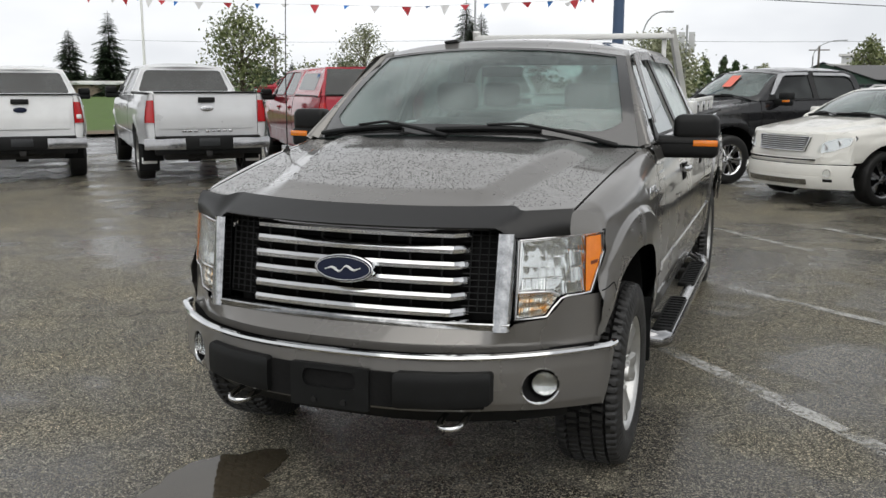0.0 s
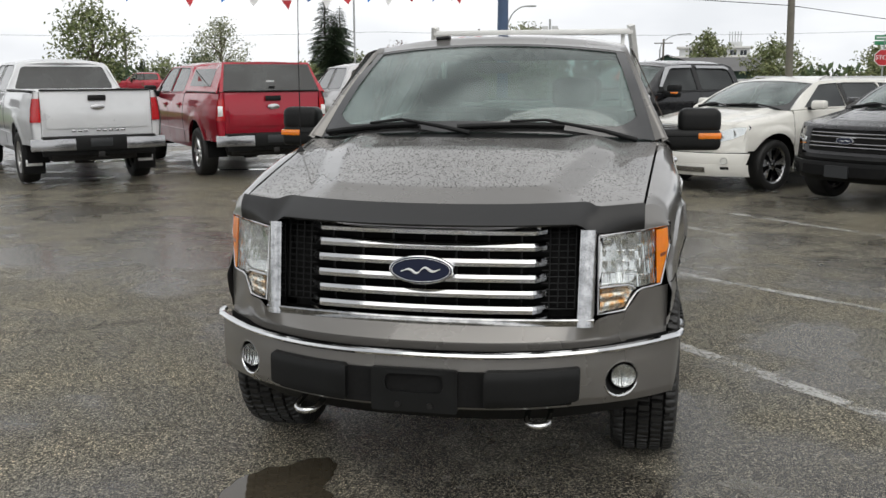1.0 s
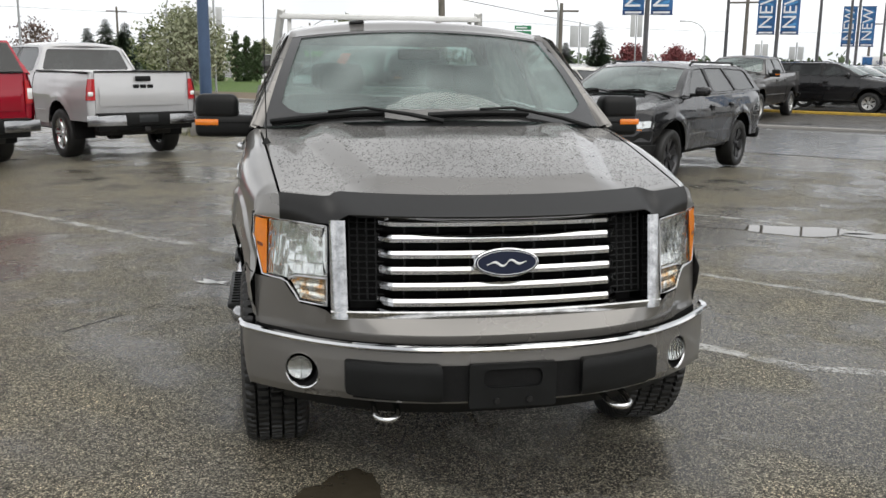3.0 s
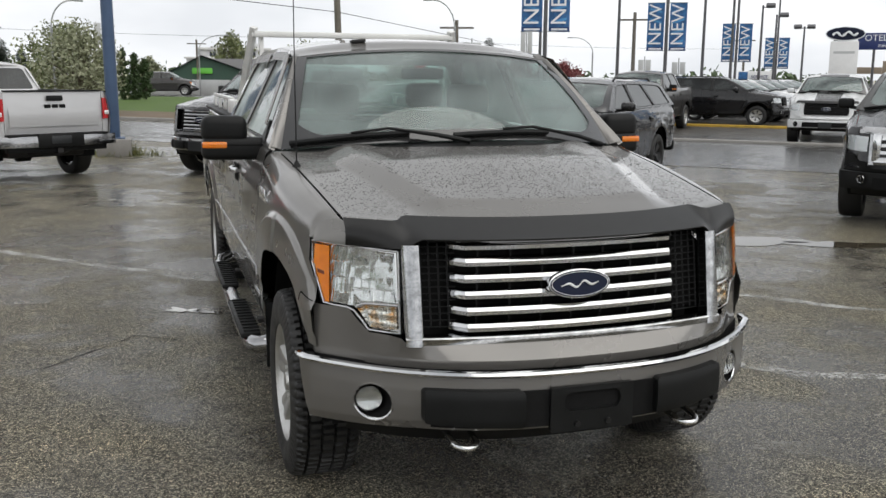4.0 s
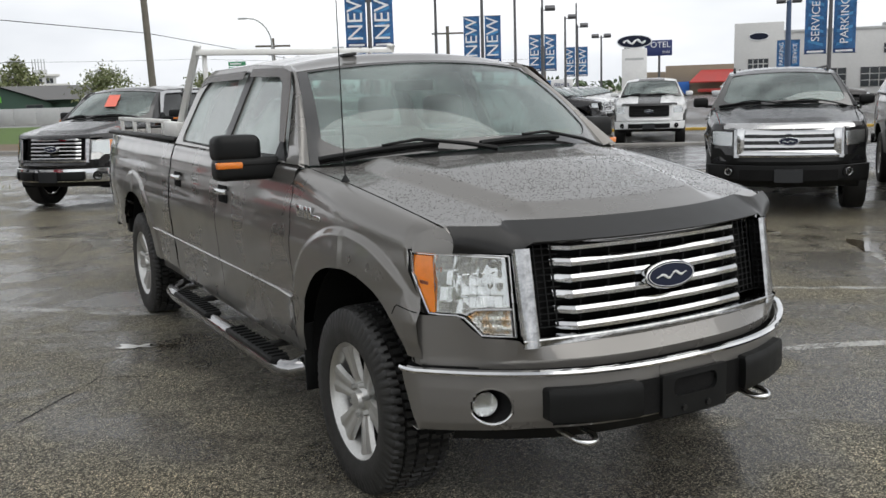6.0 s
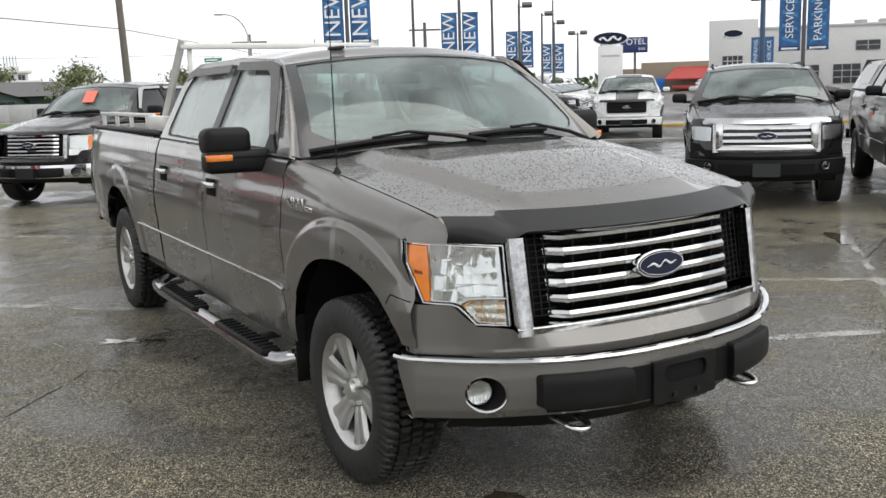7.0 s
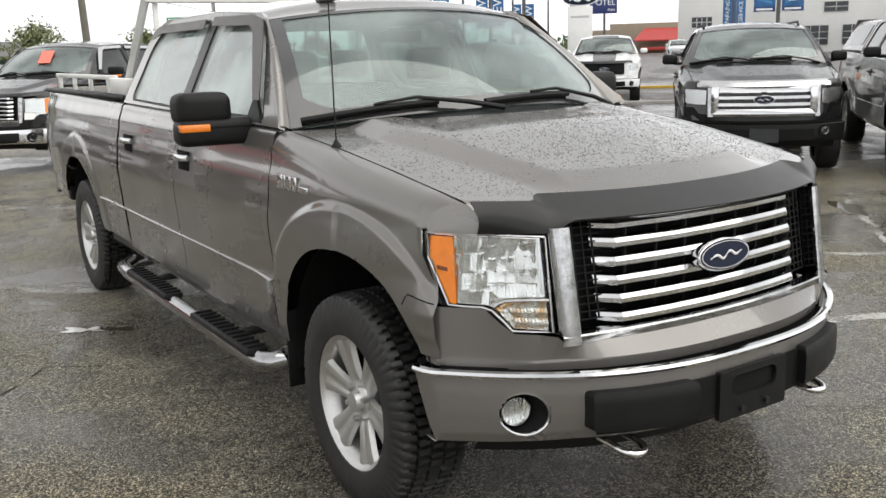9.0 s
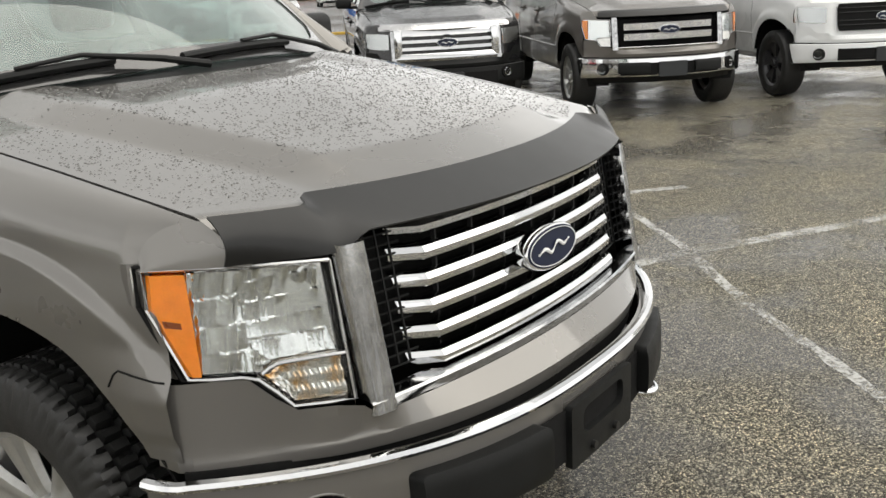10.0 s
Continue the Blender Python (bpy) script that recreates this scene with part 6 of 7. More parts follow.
        for y0, y1 in map(flip, bx):
            part("badge_bar", block(sx * (H["SX"](1.13, 1.15) + 0.004) - 0.005, sx * (H["SX"](1.13, 1.15) + 0.004) + 0.005, y0, y1, 1.125, 1.18, 0.003), M_CHROME, badge)
        seam = [(sx * (H["SX"](y, z) + 0.0008), y, z) for y, z in ((0.334, 0.866), (0.352, 0.868), (0.40, 0.873), (0.445, 0.878), (0.458, 0.868), (0.475, 0.84))]
        part("wing_seam", tube(seam, 0.0022, 6), M_DARK, hero)
        part("mud_flap", block(sx * 0.86 - 0.10, sx * 0.86 + 0.10, 1.36, 1.372, 0.30, 0.62, 0.004), M_PLASTIC, hero, "black mud flap")
    # aerial
    base = part("aerial", lathe([(1.262, 0.024), (1.275, 0.022), (1.288, 0.012), (1.30, 0.007)], 16, axis="z", at=(-0.842, 1.068, 0.012)), M_PLASTIC, hero, "black whip aerial")
    part("aerial_whip", tube([(-0.842, 1.068, 1.30), (-0.842, 1.072, 1.7), (-0.838, 1.085, 2.12)], [0.0032, 0.0026, 0.002], 6), M_PLASTIC, base)
    # roof lamp
    lamp = block(-0.042, 0.042, -0.03, 0.03, 0, 0.018, 0.009)
    p = H["roof"](0.26, 0.13)
    part("clearance_lamp", lamp, M_GLOSSBLK, hero, "small dark roof lamp", pose(p.x, p.y, p.z - 0.004, 0, -6, 0))


hero_extras()


def headache_rack():
    rk = thing("headache_rack", "aluminium headache rack bolted on the pickup's bed behind the cab", "truck rack", pose(0, 0, 1.40))
    for sx in (-1, 1):
        post = tube([(sx * 0.80, 4.02, 0.03), (sx * 0.715, 3.70, 0.60)], 0.030, 4, flat=0.7)
        part("post", post, M_ALU, rk, "leaning aluminium post")
        part("foot_plate", block(sx * 0.84 - 0.03, sx * 0.84 + 0.03, 3.80, 4.18, 0.0, 0.10, 0.01), M_ALU, rk)
        part("side_rail", block(sx * 0.84 - 0.012, sx * 0.84 + 0.012, 4.10, 5.9, 0.085, 0.115, 0.006), M_ALU, rk, "low rail along the bed side")
        for yy in (4.3, 4.8, 5.3, 5.8):
            part("rail_stud", block(sx * 0.84 - 0.012, sx * 0.84 + 0.012, yy - 0.02, yy + 0.02, 0.0, 0.09, 0.004), M_ALU, rk)
        part("brace", block(sx * 0.66 - 0.015, sx * 0.66 + 0.015, 3.74, 3.765, 0.02, 0.55, 0.004), M_ALU, rk)
    part("top_bar", block(-0.73, 0.73, 3.70, 3.745, 0.535, 0.575, 0.006), M_ALU, rk)
    part("mesh_screen", block(-0.70, 0.70, 3.80, 3.815, 0.02, 0.06, 0.003), M_ALU, rk)


headache_rack()


# ---- parked vehicles ----
F150 = dict(ax=0.83, wb=3.683, end=5.62, yd=3.72)
sd, SD = vehicle("pickup_truck", "silver-white heavy-duty pickup with red tail lamps and mud flaps", pose(-11.37, 13.92, 0.0, 0, 0, 224.1), M_SILVERWHITE, ax=0.97, wb=3.97, end=6.05, yd=3.85, r=0.41, hub=0.41, zk=1.03, wk=1.02, tail="plain", wheels=TWIN)
for sx in (-1, 1):
    fl = part("mud_flap", block(sx * 0.84 - 0.16, sx * 0.84 + 0.16, 5.42, 5.44, 0.18, 0.62, 0.004), M_PLASTIC, sd, "black mud flap with a pale badge")
    part("flap_badge", block(sx * 0.84 - 0.12, sx * 0.84 + 0.12, 5.44, 5.446, 0.30, 0.40, 0.003), M_WHITELENS, fl)
for k in range(9):
    x = -0.36 + 0.09 * k
    if k != 5:
        part("tailgate_bar", block(x - 0.03, x + 0.03, 6.075, 6.085, 0.835, 0.865, 0.003), M_STEEL, sd)
vehicle("pickup_truck", "dark red pickup with a matching bed canopy, tail out", pose(-8.58, 15.27, 0.0, 0, 0, 220.6), M_RED, tail="chrome", canopy="red", wheels=CHROME5, **F150)
vehicle("pickup_truck", "pewter and white lifted pickup with chrome rear bumper", pose(-5.95, 17.7, 0.0, 0, 0, 212), M_GREYSILVER, ax=1.0, wb=3.9, end=5.95, yd=3.8, r=0.405, hub=0.405, lift=0.03, zk=0.985, tail="block", wheels=CHROME5)
vehicle("pickup_truck", "white pickup with a dark handle panel, tail out", pose(-13.73, 12.61, 0.0, 0, 0, 223.1), M_WHITE, tail="wide", wheels=TWIN, **F150)
blk, BK = vehicle("pickup_truck", "black crew-cab pickup with an orange price card in the windscreen", pose(-0.61, 12.77, 0.0, 0, 0, 313.6), M_BLACK, visors="chrome", bumper="chrome", wheels=CHROME5, **F150)
card_mid = BK["screen"](0.545, 0.54, 0.022)
card_up = BK["screen"](0.545, 0.8, -0.02) - BK["screen"](0.545, 0.35, -0.02)
card_up.x = -0.30 * card_up.length
card_up.normalize()
card = surf(lambda u, v: card_mid + Vector((0.22 * (u - 0.5), 0, 0)) + card_up * 0.38 * (v - 0.5), 4, 4, None, 0.003)
part("price_card", card, M_STICKER, blk, "orange price card behind the glass")
vehicle("suv", "pearl white SUV with a chrome honeycomb grille", pose(1.43, 10.63, 0.0, 0, 0, 314.6), M_PEARL, kind="suv", ax=0.93, wb=3.02, end=4.95, zk=0.85, r=0.37, hub=0.37, yc=1.30, ya=2.05, yb=2.65, yd=3.6, grille="pearl", light="p", mirror="car", wheels=GREYTWIN, skirt=0.15, arch=0.475)
vehicle("suv", "black SUV with dark alloy wheels", pose(3.31, 8.88, 0.0, 0, 0, 314.0), M_BLACK, kind="suv", ax=0.93, wb=2.865, end=4.90, zk=0.885, r=0.38, hub=0.38, yc=1.30, ya=2.05, yb=2.6, yd=3.6, grille="mesh", light="e", mirror="car", wheels=DARKTWIN, bumper="black", lower=M_PLASTIC)
vehicle("pickup_truck", "charcoal crew-cab pickup on the lot across the street", pose(11.97, 21.9, 0.0, 0, 0, 316.2), M_DKGREY, bumper="chrome", wheels=TWIN, **F150)
vehicle("suv", "black full-size SUV with a chrome-framed grille", pose(6.71, 5.12, 0.0, 0, 0, 313.6), M_BLACK, kind="suv", ax=0.95, wb=3.02, end=5.1, zk=0.97, r=0.40, hub=0.40, yc=1.35, ya=2.05, yb=2.65, yd=3.7, grille="exped", light="c", mirror="car", bumper="black", lower=M_PLASTIC, wheels=TWIN, mirror_cap=M_PLASTIC, deflector=M_STEEL)
vehicle("pickup_truck", "grey pickup with a two-bar grille and chrome bumper", pose(8.07, 3.07, 0.0, 0, 0, 312.0), M_CHARBROWN, grille="two", bumper="chrome", wheels=TWIN, mirror="car", mirror_cap=M_PLASTIC, deflector=M_GLOSSBLK, canopy="grey", **F150)
vehicle("pickup_truck", "white late-model pickup with dark wheels", pose(9.97, 1.25, 0.0, 0, 0, 312.0), M_WHITE, grille="mesh", light="c", mirror="car", wheels=DARKTWIN, **F150)
wf, WF = vehicle("pickup_truck", "white pickup with a dark centre stripe, on the far lot", pose(15.1, 16.9, 0.0, 0, 0, 316.0), M_WHITE, grille="mesh", light="c", mirror="car", wheels=DARKTWIN, deflector=M_GLOSSBLK, **{**F150, "zk": 0.96})
part("bonnet_stripe", surf(lambda u, v: WF["hood"](0.31 + 0.38 * u, 0.08 + 0.9 * v) + Vector((0, 0, 0.004)), 12, 10, None, 0.002), M_DKGREY, wf, "dark bonnet stripe")
part("roof_stripe", surf(lambda u, v: WF["roof"](0.24 + 0.52 * u, 0.02 + 0.5 * v) + Vector((0, 0, 0.004)), 12, 10, None, 0.002), M_DKGREY, wf, "dark roof stripe")
vehicle("suv", "silver van-like SUV behind the parked cars", pose(11.6, 9.6, 0.0, 0, 0, 313), M_SILVER, kind="suv", ax=0.95, wb=3.02, end=5.1, zk=1.0, r=0.40, hub=0.40, yc=1.35, ya=2.05, yb=2.65, yd=3.7, grille="two", mirror="car", wheels=TWIN)
FAR = dict(kind="suv", ax=0.9, wb=2.8, end=4.7, zk=0.86, r=0.36, hub=0.36, yc=1.25, ya=2.0, yb=2.5, yd=3.4, mirror="car", wheels=TWIN)
vehicle("suv", "black boxy crossover on the far lot", pose(20.6, 25.6, 0.0, 0, 0, 47), M_BLACK, grille="mesh", light="c", **{**FAR, "zk": 0.92, "end": 5.0, "wb": 3.0})
for k, (paint_, what) in enumerate(((M_SILVER, "silver"), (M_WHITE, "white"), (M_SILVER, "silver"), (M_GREYSILVER, "grey"), (M_WHITE, "white"), (M_SILVER, "silver"))):
    q = Vector((22.6, 27.6, 0)).lerp(Vector((36.5, 42.5, 0)), k / 5)
    vehicle("suv", what + " new crossover in a row on the far lot", pose(q.x, q.y, 0, 0, 0, 40), paint_, grille="two", light="c", group="new cars in a row", **FAR)
vehicle("suv", "dark crossover across the street", pose(11.6, 30.6, 0.0, 0, 0, 318), M_DKGREY, grille="two", light="c", **FAR)
vehicle("suv", "small dark grey car far down the street", pose(38.0, 27.0, 0.0, 0, 0, 60), M_DKGREY, grille="two", light="c", **FAR)
vehicle("suv", "white car by the far buildings", pose(56.0, 52.0, 0.0, 0, 0, 318), M_WHITE, grille="two", light="c", **FAR)
vehicle("pickup_truck", "grey pickup on the back street behind the lawn", pose(2.6, 75.5, 0.0, 0, 0, 80), M_DKGREY, wheels=TWIN, **F150)
vehicle("pickup_truck", "dark red pickup beyond the side street", pose(-35.0, 56.0, 0.0, 0, 0, 300), M_RED, wheels=TWIN, **F150)


# ---- trees ----
M_BARK = mat("bark", (0.10, 0.08, 0.06), 0.9, 0.0, 0.3, 6, 0.6, 40, 0.0, 0.01)


def leaf_mat(name, a, b):
    m, n, l, p = node_mat(name)
    geo = n.new("ShaderNodeNewGeometry")
    l.new(ramp_node(n, l, geo.outputs["Random Per Island"], 0.0, 1.0, a, b), p.inputs["Base Color"])
    p.inputs["Roughness"].default_value = 0.6
    p.inputs["Subsurface Weight"].default_value = 0.0
    return m


M_NEEDLE = leaf_mat("spruce_needles", (0.018, 0.034, 0.017), (0.055, 0.085, 0.042))
M_LEAF = leaf_mat("fresh_leaves", (0.085, 0.11, 0.04), (0.20, 0.22, 0.095))
M_LEAF2 = leaf_mat("pale_budding_leaves", (0.16, 0.18, 0.10), (0.30, 0.31, 0.20))
M_REDLEAF = leaf_mat("plum_leaves", (0.13, 0.03, 0.035), (0.26, 0.07, 0.07))
M_BROWNBUD = leaf_mat("brown_buds", (0.10, 0.065, 0.055), (0.19, 0.13, 0.11))
M_CEDAR = leaf_mat("cedar_foliage", (0.03, 0.055, 0.018), (0.07, 0.11, 0.04))


def leaves_at(bm, centre, spread, count, size, rng, flat=1.0):
    for _ in range(count):
        d = Vector((rng.gauss(0, 1), rng.gauss(0, 1), rng.gauss(0, flat))) * spread * 0.55
        c = centre + d
        a, b = Vector((rng.uniform(-1, 1), rng.uniform(-1, 1), rng.uniform(-1, 1))).normalized(), Vector((rng.uniform(-1, 1), rng.uniform(-1, 1), rng.uniform(-1, 1))).normalized()
        b = (b - a * b.dot(a)).normalized()
        s = size * rng.uniform(0.6, 1.3)
        bm.faces.new([bm.verts.new(c + s * v) for v in (-a * 0.9, b * 0.45, a * 0.9, -b * 0.45)])


def leafy_tree(x, y, h, w, seed, material=None, label="leafy green deciduous street tree", name="tree", trunk=0.3, size=0.16, count=34, clumps=90, z0=0.0):
    rng = random.Random(seed)
    tr = thing(name, label, "tree", pose(x, y, z0))
    wood = tube([(0, 0, -0.1), (0.03 * h * 0.3, 0, h * 0.25), (0.0, 0.02 * h, h * 0.55), (0.02 * h, 0.01 * h, h * 0.9)], [h * 0.028, h * 0.022, h * 0.014, h * 0.004], 8)
    crown = bmesh.new()
    for i in range(clumps):
        u, a, v = rng.random() ** 0.55, rng.uniform(0, 2 * math.pi), rng.uniform(trunk, 1.0)
        prof = math.sin(math.pi * min(1.0, max(0.04, (v - trunk + 0.12) / (1.12 - trunk)))) ** 0.7
        r = w / 2 * prof * u * (0.75 + 0.5 * rng.random())
        c = Vector((r * math.cos(a), r * math.sin(a), h * v * (0.93 + 0.1 * rng.random())))
        if i % 3 == 0:
            z = max(h * 0.15, c.z - 0.25 * h * rng.uniform(0.6, 1.2))
            tube([(0, 0, z), (c.x * 0.55, c.y * 0.55, (z + c.z) / 2 + 0.02 * h), (c.x, c.y, c.z)], [h * 0.008, h * 0.005, h * 0.0015], 5, wood)
        leaves_at(crown, c, w * 0.13, count, size, rng)
    part("trunk", wood, M_BARK, tr)
    cr = part("crown", crown, material or M_LEAF, tr)
    cr["kind"] = "stuff"
    return tr


def spruce(x, y, h, w, seed, material=None, label="dark green pointed spruce tree", z0=0.0):
    rng = random.Random(seed)
    tr = thing("spruce_tree", label, "tree", pose(x, y, z0))
    part("trunk", tube([(0, 0, -0.1), (0, 0, h * 0.5), (0, 0, h)], [h * 0.022, h * 0.013, h * 0.002], 7), M_BARK, tr)
    crown = bmesh.new()
    z = h * 0.06
    while z < h * 0.985:
        f = 1 - z / h
        n = max(5, int(13 * f ** 0.5 + 4))
        r0 = w / 2 * (f ** 0.75) * rng.uniform(0.5, 1.2) + 0.12
        off = rng.uniform(0, 6.28)
        for k in range(n):
            a = off + 2 * math.pi * k / n + rng.uniform(-0.2, 0.2)
            r = r0 * rng.uniform(0.45, 1.2)
            d = Vector((math.cos(a), math.sin(a), 0))
            side = Vector((-d.y, d.x, 0))
            m_ = 6
            for j in range(m_):
                q = (j + 0.6) / m_
                c = Vector((0, 0, z)) + d * r * q + Vector((0, 0, -0.30 * r * q * q + 0.06 * r * q))
                s = r * 0.32 * (1.2 - 0.6 * q) + 0.05
                for sg in (-1, 1):
                    tip = c + (side * sg * 0.9 + d * 0.7) * s + Vector((0, 0, -0.25 * s * rng.uniform(0.3, 1.6)))
                    crown.faces.new([crown.verts.new(v) for v in (c - d * s * 0.3, c + d * s * 0.55, tip)])
            tip = Vector((0, 0, z)) + d * r * 1.05 + Vector((0, 0, -0.26 * r))
            crown.faces.new([crown.verts.new(v) for v in (Vector((0, 0, z)) + d * r * 0.5 + side * r * 0.10, tip, Vector((0, 0, z)) + d * r * 0.5 - side * r * 0.10)])
        z += h * 0.024 * (0.6 + f * 0.5)
    cr = part("crown", crown, material or M_NEEDLE, tr)
    cr["kind"] = "stuff"
    return tr


spruce(-61.9, 67.7, 6.3, 4.2, 1)
spruce(-59.2, 70.0, 8.0, 4.8, 2)
spruce(-60.9, 71.5, 5.2, 4.0, 3)
spruce(-24.5, 72.6, 8.3, 4.2, 4)
spruce(-23.3, 73.0, 7.3, 3.8, 5)
spruce(-26.5, 76, 4.0, 2.4, 6)
spruce(-11.6, 65.9, 4.2, 2.6, 7)
spruce(-10.4, 66.4, 4.0, 2.4, 8)
spruce(-10.1, 62.5, 3.3, 2.7, 9)
spruce(-9.7, 70.5, 3.5, 2.6, 15)
spruce(-13.0, 67.0, 3.6, 2.4, 10)
spruce(29.9, 81.5, 5.4, 3.6, 11)
spruce(27.0, 82.5, 3.4, 2.4, 12)
spruce(-17.8, 54.3, 5.6, 4.0, 13)
spruce(-42.0, 74.0, 3.2, 1.6, 14)
leafy_tree(-30.6, 47.6, 5.6, 5.0, 21, label="fresh green birch with open crown", size=0.15, count=26, clumps=120)
leafy_tree(-32.4, 69.4, 6.0, 4.6, 23, M_LEAF2, "pale tree with young buds", size=0.14, count=22, clumps=110)
leafy_tree(-3.9, 37.6, 3.4, 3.6, 25, M_LEAF2, "pale blossoming roadside tree", size=0.10, count=30, clumps=120)
leafy_tree(-5.6, 52.5, 4.0, 4.6, 26, M_LEAF, "rounded fresh green tree", size=0.13, trunk=0.12, count=40, clumps=130)
leafy_tree(-1.0, 84, 2.9, 2.4, 28, M_LEAF2, "pale young roadside tree")
leafy_tree(11.8, 146.6, 7.6, 6.0, 29, M_LEAF, "yellow-green tree by the hotel", size=0.3, count=24)
leafy_tree(13.1, 86.1, 4.1, 5.8, 30, M_LEAF, "spreading fresh green tree", size=0.18)
leafy_tree(20.0, 78, 3.4, 4.4, 31, M_LEAF, "yellow-green tree with young leaves")
leafy_tree(-14.9, 60, 3.5, 3.4, 34, M_BROWNBUD, "sparse brownish budding tree", size=0.12, count=16, clumps=70)
leafy_tree(34.0, 84, 3.0, 4.0, 32, M_REDLEAF, "red-leaved ornamental plum tree")
leafy_tree(39.0, 84, 2.8, 3.6, 33, M_REDLEAF, "red-leaved ornamental plum tree")
for k, (x, y, h) in enumerate(((-4.9, 59.0, 3.0), (-3.75, 59.4, 3.0), (-2.65, 59.2, 3.2), (-2.0, 59.6, 2.9), (-1.35, 59.4, 2.6))):
    leafy_tree(x, y, h, 0.85, 50 + k, M_CEDAR, "columnar dark green cedar tree", "cedar_tree", 0.04, 0.075, 60, 90)
for k in range(9):
    v = st(-64 - 5 * (k % 3), 18 + 5 * k)
    leafy_tree(v.x, v.y, 2.2 + (k % 3) * 0.5, 4.6, 70 + k, M_LEAF if k % 2 else M_CEDAR, "dense green hedge bush", "bush", 0.05, 0.16, 30, 60)
wd = random.Random(5)
weeds = bmesh.new()
for _ in range(420):
    a, r = wd.uniform(0, 6.28), abs(wd.gauss(0, 0.42))
    c = Vector((-1.95 + r * math.cos(a) * 1.3, 17.55 + r * math.sin(a) * 0.6, 0))
    hgt, lean = wd.uniform(0.12, 0.45) * max(0.3, 1 - r), Vector((wd.uniform(-0.12, 0.12), wd.uniform(-0.12, 0.12), 0))
    sd = Vector((wd.uniform(-1, 1), wd.uniform(-1, 1), 0)).normalized() * 0.012
    weeds.faces.new([weeds.verts.new(v) for v in (c - sd, c + sd, c + lean + Vector((0, 0, hgt)))])
tagged(part("weeds", weeds, leaf_mat("weeds_green", (0.06, 0.09, 0.02), (0.20, 0.18, 0.06))), "tuft of weeds round the pole's foot", "weeds", kind="stuff")

# ---- poles, signs, wires ----
M_BLUEPOLE = mat("blue_painted_steel", (0.055, 0.092, 0.165), 0.45, 0.2, 0.15, 3)
M_GALV = mat("galvanised_steel", (0.36, 0.37, 0.37), 0.45, 0.7, 0.15, 5)
M_DARKPOLE = mat("weathered_dark_steel", (0.10, 0.10, 0.105), 0.5, 0.3, 0.15, 4)
M_WOOD = mat("weathered_pole_wood", (0.15, 0.135, 0.115), 0.85, 0.0, 0.25, 3, 0.5, 60)
M_BANNER = mat("blue_banner_cloth", (0.032, 0.12, 0.29), 0.7, 0.0, 0.55, 5.0)
M_BANNERDK = mat("navy_banner_cloth", (0.018, 0.05, 0.15), 0.7, 0.0, 0.15, 3)
M_LETTER = mat("white_print", (0.80, 0.82, 0.84), 0.6, 0.0, 0.05, 4)
M_SIGNWHITE = mat("white_panel", (0.78, 0.78, 0.77), 0.45, 0.0, 0.06, 2)
M_SIGNGREY = mat("light_grey_panel", (0.50, 0.51, 0.51), 0.5, 0.0, 0.08, 2)
M_STOPRED = mat("sign_red", (0.50, 0.02, 0.03), 0.4, 0.0, 0.06, 4)
M_SIGNGREEN = mat("sign_green", (0.03, 0.22, 0.10), 0.4, 0.0, 0.06, 4)
M_SIGNBLUE = mat("motel_blue", (0.02, 0.035, 0.14), 0.4, 0.0, 0.08, 2)
M_WIRE = mat("black_cable", (0.02, 0.02, 0.02), 0.6, 0.0, 0.1, 2)


def facing(x, y, z=0.0, to=(-1.7, -2.6)):
    """A pose at a place whose -y side looks to a point of the lot."""
    return pose(x, y, z, 0, 0, math.degrees(math.atan2(to[0] - x, -(to[1] - y))))


def lamp_head(parent, x, z, d, tilt):
    hd = part("lamp_head", block(-0.26, 0.26, -0.20, 0.20, -0.09, 0.09, 0.04), M_DARKPOLE, parent, "floodlight head", pose(x, d, z, tilt, 0, 0))
    part("lamp_glass", block(-0.22, 0.22, -0.17, 0.17, -0.10, -0.088, 0.004), M_WHITELENS, hd)


def flood_pole(x, y, h, heads, r=0.07, material=None, label="tall steel floodlight pole"):
    p = thing("light_pole", label, "light pole", facing(x, y), "lot light poles")
    part("pole", lathe([(-0.02, r * 1.25), (h * 0.5, r), (h, r * 0.8)], 14, axis="z"), material or M_DARKPOLE, p)
    part("base_plate", lathe([(0, r * 2.2), (0.05, r * 2.2), (0.07, r * 1.3)], 14, axis="z"), M_CONCRETE, p)
    if heads:
        part("cross_arm", tube([(-0.32 * (heads > 1), 0, h - 0.12), (0.32, 0, h - 0.12)], 0.03, 6), M_DARKPOLE, p)
        for k in range(heads):
            lamp_head(p, (0.42 if k == 0 else -0.42), h - 0.02, 0.0, 25)
    return p


